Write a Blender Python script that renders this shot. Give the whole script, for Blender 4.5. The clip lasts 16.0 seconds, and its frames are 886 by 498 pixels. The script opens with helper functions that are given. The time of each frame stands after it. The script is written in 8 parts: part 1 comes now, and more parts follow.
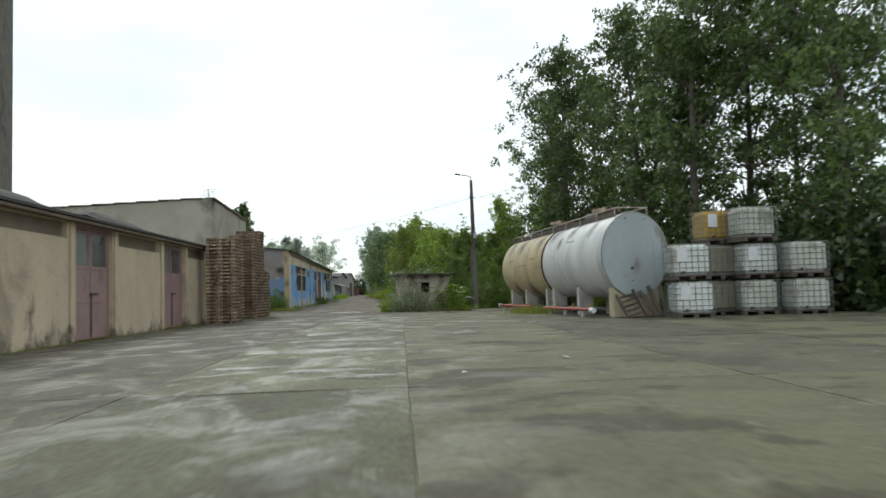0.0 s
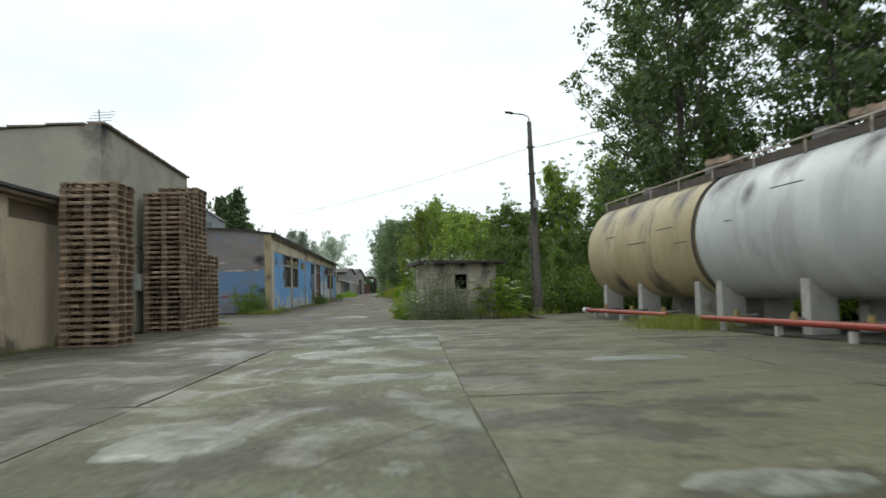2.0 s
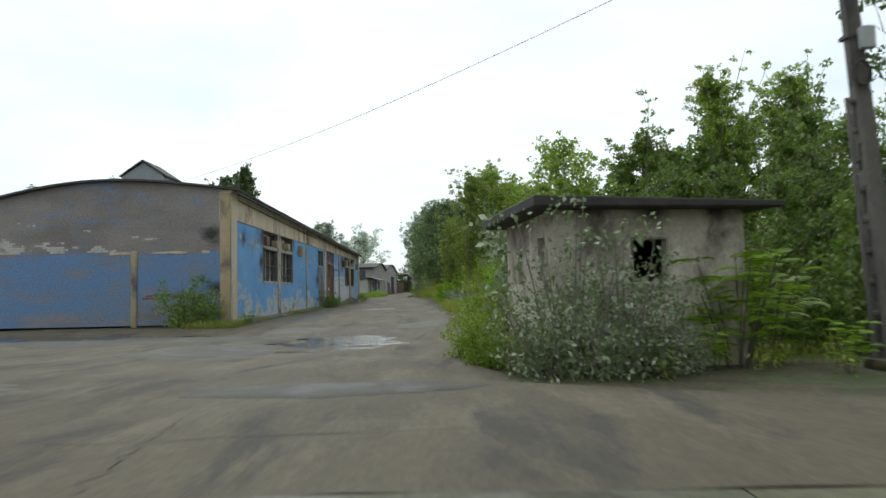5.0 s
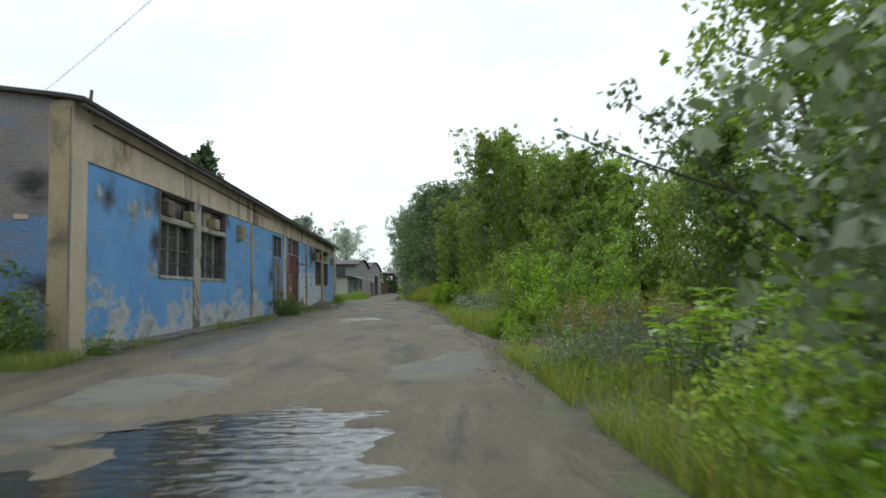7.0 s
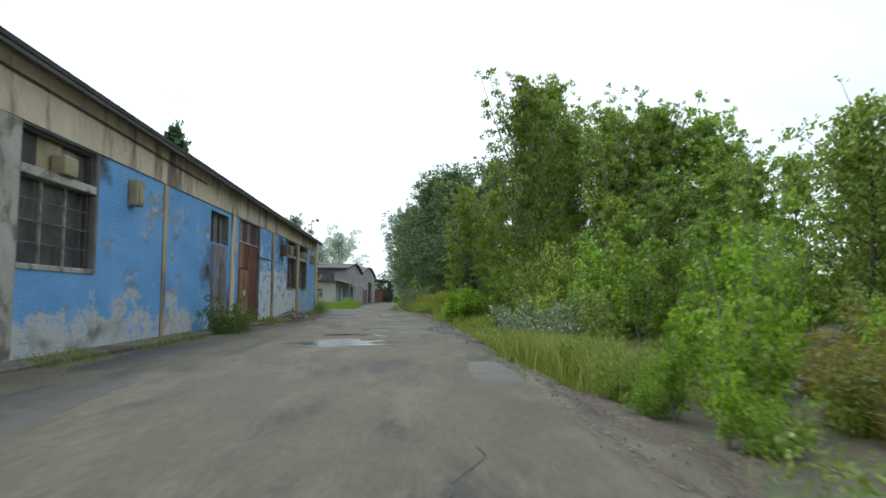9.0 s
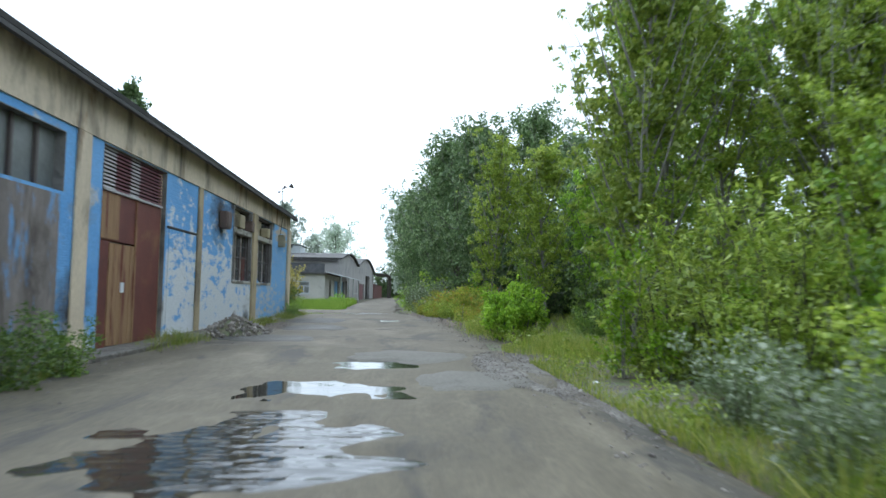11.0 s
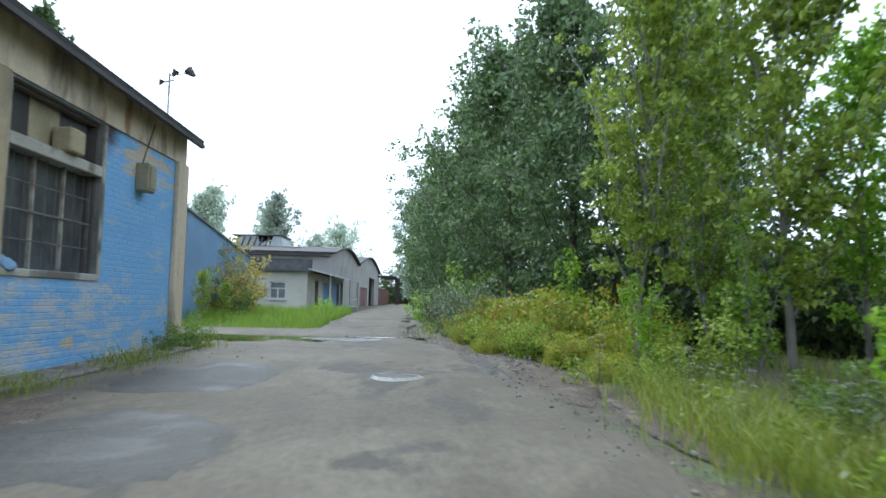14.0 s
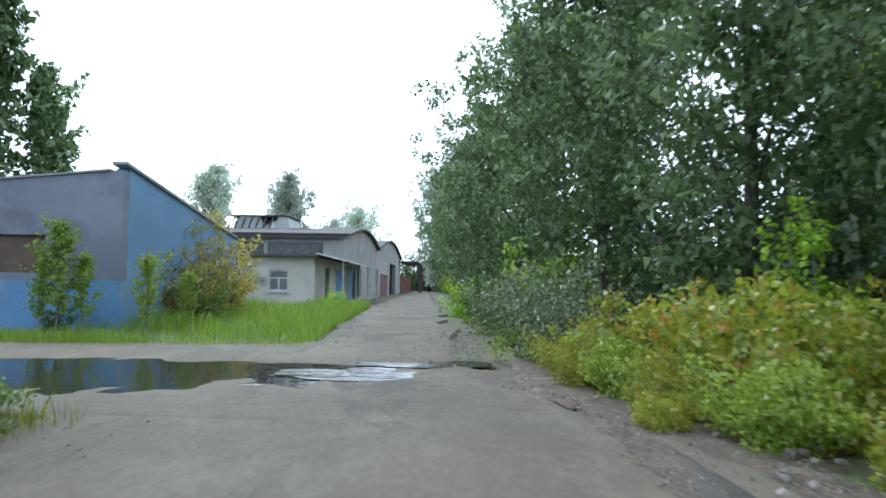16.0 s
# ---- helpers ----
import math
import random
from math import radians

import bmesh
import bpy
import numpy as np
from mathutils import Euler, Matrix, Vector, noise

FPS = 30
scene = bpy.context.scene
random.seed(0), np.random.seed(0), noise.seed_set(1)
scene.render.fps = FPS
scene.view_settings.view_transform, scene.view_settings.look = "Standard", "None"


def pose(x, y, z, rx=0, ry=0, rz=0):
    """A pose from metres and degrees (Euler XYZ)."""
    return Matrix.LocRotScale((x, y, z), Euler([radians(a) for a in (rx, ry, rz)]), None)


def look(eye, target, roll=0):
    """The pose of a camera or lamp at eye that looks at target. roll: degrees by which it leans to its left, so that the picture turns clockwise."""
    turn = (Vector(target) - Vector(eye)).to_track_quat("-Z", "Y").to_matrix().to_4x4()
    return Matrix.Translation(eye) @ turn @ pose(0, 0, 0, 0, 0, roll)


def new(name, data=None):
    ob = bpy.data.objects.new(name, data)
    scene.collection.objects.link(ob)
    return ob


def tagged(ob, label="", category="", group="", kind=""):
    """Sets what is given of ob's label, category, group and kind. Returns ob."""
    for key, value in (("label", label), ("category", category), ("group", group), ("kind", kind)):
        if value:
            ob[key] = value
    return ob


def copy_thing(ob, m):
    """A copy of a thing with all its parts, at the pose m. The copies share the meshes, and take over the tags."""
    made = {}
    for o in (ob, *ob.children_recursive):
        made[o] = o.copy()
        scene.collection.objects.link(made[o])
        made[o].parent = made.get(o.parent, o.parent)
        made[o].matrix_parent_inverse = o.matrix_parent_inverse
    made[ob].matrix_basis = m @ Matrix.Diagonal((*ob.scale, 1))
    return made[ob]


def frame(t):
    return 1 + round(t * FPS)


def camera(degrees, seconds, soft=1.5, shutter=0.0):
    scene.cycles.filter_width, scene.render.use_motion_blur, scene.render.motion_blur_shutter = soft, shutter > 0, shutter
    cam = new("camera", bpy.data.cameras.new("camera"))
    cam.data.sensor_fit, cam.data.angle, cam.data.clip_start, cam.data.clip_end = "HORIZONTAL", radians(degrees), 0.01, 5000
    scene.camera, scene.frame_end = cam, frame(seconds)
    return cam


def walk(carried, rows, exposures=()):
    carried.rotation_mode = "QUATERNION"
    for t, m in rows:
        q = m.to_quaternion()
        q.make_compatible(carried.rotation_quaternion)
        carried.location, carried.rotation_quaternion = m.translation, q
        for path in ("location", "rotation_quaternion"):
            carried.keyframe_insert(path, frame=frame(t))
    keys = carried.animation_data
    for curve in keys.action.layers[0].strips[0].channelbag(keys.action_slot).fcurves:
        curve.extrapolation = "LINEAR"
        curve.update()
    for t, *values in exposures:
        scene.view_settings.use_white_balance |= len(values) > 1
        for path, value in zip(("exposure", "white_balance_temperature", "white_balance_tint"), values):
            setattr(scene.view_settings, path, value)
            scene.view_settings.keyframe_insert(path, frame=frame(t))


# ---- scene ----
cam = camera(62.8, 16.0, shutter=0.4)
PATH = [
    (0, (-0.151, 3.082, 1.012), (-0.033, 5.075, 1.13), -1.7),
    (0.5, (-0.269, 7.044, 1.027), (-0.16, 9.038, 1.138), -1.5),
    (1, (-0.368, 10.496, 1.004), (-0.267, 12.49, 1.122), -1.5),
    (1.5, (-0.418, 14.01, 1.0), (-0.327, 16.004, 1.118), -1.6),
    (2, (-0.574, 17.284, 0.973), (-0.49, 19.279, 1.088), -1.5),
    (2.5, (-0.703, 20.651, 0.937), (-0.628, 22.647, 1.051), -1.1),
    (3, (-0.79, 23.635, 0.924), (-0.726, 25.63, 1.043), -1.1),
    (3.5, (-0.939, 26.66, 0.896), (-0.89, 28.656, 1.013), -1.2),
    (4, (-1.112, 29.491, 0.921), (-1.084, 31.487, 1.038), -1.1),
    (4.5, (-1.303, 32.445, 0.92), (-1.298, 34.442, 1.039), -1.2),
    (5, (-1.459, 35.139, 0.947), (-1.47, 37.135, 1.063), -1.2),
    (7.5, (-2.571, 49.271, 1.056), (-2.514, 51.267, 1.175), 0.1),
    (8, (-2.747, 51.741, 1.026), (-2.686, 53.736, 1.155), 1.2),
    (8.5, (-2.898, 54.317, 0.984), (-2.844, 56.31, 1.134), 1.5),
    (9, (-3.0, 56.512, 1.011), (-2.954, 58.506, 1.156), 0.6),
    (11.5, (-3.732, 69.9, 1.197), (-3.684, 71.895, 1.327), 1.4),
    (12, (-3.746, 72.277, 1.226), (-3.706, 74.272, 1.353), 2.0),
    (12.5, (-4.019, 75.053, 1.315), (-3.978, 77.049, 1.435), 2.1),
    (13, (-4.105, 77.402, 1.315), (-4.071, 79.397, 1.447), 1.4),
    (13.5, (-4.245, 79.651, 1.293), (-4.212, 81.647, 1.421), 2.0),
    (14, (-4.335, 81.809, 1.278), (-4.311, 83.803, 1.424), 1.5),
    (14.5, (-4.434, 83.719, 1.259), (-4.416, 85.715, 1.387), 1.0),
    (15, (-4.658, 85.815, 1.387), (-4.641, 87.811, 1.507), 1.2),
    (15.5, (-4.859, 87.342, 1.41), (-4.853, 89.338, 1.529), 0.9),
    (16, (-5.05, 88.922, 1.47), (-5.078, 90.919, 1.575), 0.8),
]
walk(cam, [(t, look(eye, target, roll)) for t, eye, target, roll in PATH],
     exposures=((0, 0.0, 6330, 4.0), (5, 0.0, 6220, 4.2), (9, 0.22, 5860, 4.3), (11.5, 0.76, 5460, 5.6), (16, 0.84, 5380, 6.0)))

# ---- light ----
SUN_EL, SUN_AZ = 42.0, -20.0
world = bpy.data.worlds.new("sky")
scene.world = world
world.use_nodes = True
wn, wl = world.node_tree.nodes, world.node_tree.links
wn.clear()
w_out = wn.new("ShaderNodeOutputWorld")
w_bg = wn.new("ShaderNodeBackground")
w_sky = wn.new("ShaderNodeTexSky")
w_sky.sky_type = "NISHITA"
w_sky.sun_disc = False
w_sky.sun_elevation, w_sky.sun_rotation = radians(SUN_EL), radians(SUN_AZ)
w_scale = wn.new("ShaderNodeVectorMath")
w_scale.operation = "SCALE"
w_scale.inputs["Scale"].default_value = 0.13
w_co = wn.new("ShaderNodeTexCoord")
w_map = wn.new("ShaderNodeMapping")
w_map.inputs["Scale"].default_value = (1.0, 1.0, 3.0)
w_cloud = wn.new("ShaderNodeTexNoise")
w_cloud.inputs["Scale"].default_value = 2.2
w_cloud.inputs["Detail"].default_value = 6.0
w_ramp = wn.new("ShaderNodeValToRGB")
w_ramp.color_ramp.elements[0].position, w_ramp.color_ramp.elements[0].color = 0.30, (0.87, 0.94, 1.0, 1)
w_ramp.color_ramp.elements[1].position, w_ramp.color_ramp.elements[1].color = 0.56, (1.12, 1.13, 1.14, 1)
w_mix = wn.new("ShaderNodeMix")
w_mix.data_type = "RGBA"
w_mix.inputs["Factor"].default_value = 0.88
wl.new(w_sky.outputs[0], w_scale.inputs[0])
wl.new(w_co.outputs["Generated"], w_map.inputs["Vector"])
wl.new(w_map.outputs[0], w_cloud.inputs["Vector"])
wl.new(w_cloud.outputs["Fac"], w_ramp.inputs["Fac"])
wl.new(w_scale.outputs[0], w_mix.inputs["A"])
wl.new(w_ramp.outputs["Color"], w_mix.inputs["B"])
wl.new(w_mix.outputs["Result"], w_bg.inputs["Color"])
w_bg.inputs["Strength"].default_value = 1.0
wl.new(w_bg.outputs[0], w_out.inputs["Surface"])
sun = new("sun", bpy.data.lights.new("sun", "SUN"))
sun.data.energy, sun.data.angle, sun.data.color = 0.9, radians(14), (1.0, 0.96, 0.9)
sun.matrix_world = pose(0, 0, 40, 90 - SUN_EL, 0, 180 - SUN_AZ)


# ---- materials ----
def lin(c):
    return (*c, 1.0)


def mat(name, a, b=None, rough=0.8, scale=3.0, fine=40.0, bump=0.2, metal=0.0, stain=None, stain_scale=0.6, stain_at=(0.55, 0.7),
        stretch=(1, 1, 1), rough2=None, vary=0.0, spec=0.5, third=None, third_at=(0.6, 0.66), third_scale=2.0, gloss_noise=None, distort=0.0, third_low=None, grain_by=(0.86, 1.11), soot=()):
    """A surface: two tones by a broad and a fine noise, an optional stain, an optional flaking third tone, fine relief."""
    m = bpy.data.materials.new(name)
    m.use_nodes = True
    n, l = m.node_tree.nodes, m.node_tree.links
    p = n["Principled BSDF"]
    p.inputs["Metallic"].default_value = metal
    p.inputs["Specular IOR Level"].default_value = spec
    geo = n.new("ShaderNodeNewGeometry")
    mp = n.new("ShaderNodeMapping")
    mp.inputs["Scale"].default_value = stretch
    l.new(geo.outputs["Position"], mp.inputs["Vector"])

    def tex(sc, detail=5.0, rg=0.6, dis=0.0):
        t = n.new("ShaderNodeTexNoise")
        t.inputs["Scale"].default_value, t.inputs["Detail"].default_value, t.inputs["Roughness"].default_value = sc, detail, rg
        t.inputs["Distortion"].default_value = dis
        l.new(mp.outputs[0], t.inputs["Vector"])
        return t

    def ramp(src, lo, hi):
        r = n.new("ShaderNodeMapRange")
        r.inputs["From Min"].default_value, r.inputs["From Max"].default_value = lo, hi
        l.new(src, r.inputs["Value"])
        return r.outputs["Result"]

    def mix(f, x, y):
        k = n.new("ShaderNodeMix")
        k.data_type = "RGBA"
        l.new(f, k.inputs["Factor"])
        for s, v in (("A", x), ("B", y)):
            if isinstance(v, tuple):
                k.inputs[s].default_value = lin(v)
            else:
                l.new(v, k.inputs[s])
        return k.outputs["Result"]

    b = b or tuple(0.75 * v for v in a)
    broad, small = tex(scale, dis=distort), tex(fine, 4.0)
    col = mix(ramp(broad.outputs["Fac"], 0.35, 0.65), a, b)
    if third:
        tt = tex(third_scale, 9.0, 0.68)
        src3 = tt.outputs["Fac"]
        if third_low:
            sep, low, add3 = n.new("ShaderNodeSeparateXYZ"), n.new("ShaderNodeMapRange"), n.new("ShaderNodeMath")
            l.new(geo.outputs["Position"], sep.inputs[0])
            low.inputs["From Min"].default_value, low.inputs["From Max"].default_value = third_low[0], third_low[1]
            low.inputs["To Min"].default_value, low.inputs["To Max"].default_value = third_low[2], 0.0
            l.new(sep.outputs["Z"], low.inputs["Value"])
            l.new(src3, add3.inputs[0])
            l.new(low.outputs["Result"], add3.inputs[1])
            src3 = add3.outputs[0]
        f3 = ramp(src3, *third_at)
        col = mix(f3, col, third)
    if stain:
        st = tex(stain_scale, 7.0, 0.62, 0.4)
        fs = ramp(st.outputs["Fac"], *stain_at)
        col = mix(fs, col, stain)
    for sx, sy, sz, sr in soot:
        dist, near, sn, wob, summ = n.new("ShaderNodeVectorMath"), n.new("ShaderNodeMapRange"), tex(2.2, 7.0, 0.65), n.new("ShaderNodeMath"), n.new("ShaderNodeMath")
        dist.operation = "DISTANCE"
        l.new(geo.outputs["Position"], dist.inputs[0])
        dist.inputs[1].default_value = (sx, sy, sz)
        near.inputs["From Min"].default_value, near.inputs["From Max"].default_value = 0.0, sr
        near.inputs["To Min"].default_value, near.inputs["To Max"].default_value = 1.05, -0.45
        l.new(dist.outputs["Value"], near.inputs["Value"])
        wob.operation = "MULTIPLY_ADD"
        l.new(sn.outputs["Fac"], wob.inputs[0])
        wob.inputs[1].default_value, wob.inputs[2].default_value = 2.2, -1.1
        l.new(near.outputs["Result"], summ.inputs[0])
        l.new(wob.outputs[0], summ.inputs[1])
        summ.use_clamp = True
        col = mix(summ.outputs[0], col, (0.045, 0.042, 0.04))
    grain = n.new("ShaderNodeMix")
    grain.data_type, grain.blend_type = "RGBA", "MULTIPLY"
    grain.inputs["Factor"].default_value = 1.0
    l.new(col, grain.inputs["A"])
    g = n.new("ShaderNodeMapRange")
    g.inputs["From Min"].default_value, g.inputs["From Max"].default_value = 0.3, 0.7
    g.inputs["To Min"].default_value, g.inputs["To Max"].default_value = grain_by
    l.new(small.outputs["Fac"], g.inputs["Value"])
    l.new(g.outputs["Result"], grain.inputs["B"])
    col = grain.outputs["Result"]
    if vary:
        oi = n.new("ShaderNodeObjectInfo")
        vr = n.new("ShaderNodeMapRange")
        vr.inputs["To Min"].default_value, vr.inputs["To Max"].default_value = 1 - vary, 1 + vary
        l.new(oi.outputs["Random"], vr.inputs["Value"])
        vm = n.new("ShaderNodeMix")
        vm.data_type, vm.blend_type = "RGBA", "MULTIPLY"
        vm.inputs["Factor"].default_value = 1.0
        l.new(col, vm.inputs["A"])
        l.new(vr.outputs["Result"], vm.inputs["B"])
        col = vm.outputs["Result"]
    l.new(col, p.inputs["Base Color"])
    p.inputs["Roughness"].default_value = rough
    if rough2 is not None:
        gt = tex(gloss_noise or scale, 6.0, 0.65, 0.6)
        rr = n.new("ShaderNodeMapRange")
        rr.inputs["From Min"].default_value, rr.inputs["From Max"].default_value = 0.48, 0.62
        rr.inputs["To Min"].default_value, rr.inputs["To Max"].default_value = rough, rough2
        l.new(gt.outputs["Fac"], rr.inputs["Value"])
        l.new(rr.outputs["Result"], p.inputs["Roughness"])
    if bump:
        bp = n.new("ShaderNodeBump")
        bp.inputs["Strength"].default_value, bp.inputs["Distance"].default_value = bump, 0.02
        l.new(small.outputs["Fac"], bp.inputs["Height"])
        l.new(bp.outputs["Normal"], p.inputs["Normal"])
    return m


def leaf_mat(name, a, b, c, mid=0.5, glow=0.44, gloss=0.06):
    """Foliage: three tones by leaf and by plant, a waxy sheen, and some light passing through."""
    m = bpy.data.materials.new(name)
    m.use_nodes = True
    n, l = m.node_tree.nodes, m.node_tree.links
    n.clear()
    out, geo, oi = n.new("ShaderNodeOutputMaterial"), n.new("ShaderNodeNewGeometry"), n.new("ShaderNodeObjectInfo")
    r = n.new("ShaderNodeValToRGB")
    r.color_ramp.elements[0].color, r.color_ramp.elements[1].color = lin(a), lin(c)
    r.color_ramp.elements.new(mid).color = lin(b)
    l.new(geo.outputs["Random Per Island"], r.inputs["Fac"])
    hv = n.new("ShaderNodeHueSaturation")
    vr = n.new("ShaderNodeMapRange")
    vr.inputs["To Min"].default_value, vr.inputs["To Max"].default_value = 0.75, 1.3
    l.new(oi.outputs["Random"], vr.inputs["Value"])
    l.new(vr.outputs["Result"], hv.inputs["Value"])
    l.new(r.outputs["Color"], hv.inputs["Color"])
    d, tr, gl = n.new("ShaderNodeBsdfDiffuse"), n.new("ShaderNodeBsdfTranslucent"), n.new("ShaderNodeBsdfGlossy")
    gl.inputs["Roughness"].default_value = 0.38
    for s in (d, tr):
        l.new(hv.outputs["Color"], s.inputs["Color"])
    m1, m2 = n.new("ShaderNodeMixShader"), n.new("ShaderNodeMixShader")
    m1.inputs[0].default_value, m2.inputs[0].default_value = glow, gloss
    l.new(d.outputs[0], m1.inputs[1])
    l.new(tr.outputs[0], m1.inputs[2])
    l.new(m1.outputs[0], m2.inputs[1])
    l.new(gl.outputs[0], m2.inputs[2])
    l.new(m2.outputs[0], out.inputs["Surface"])
    return m


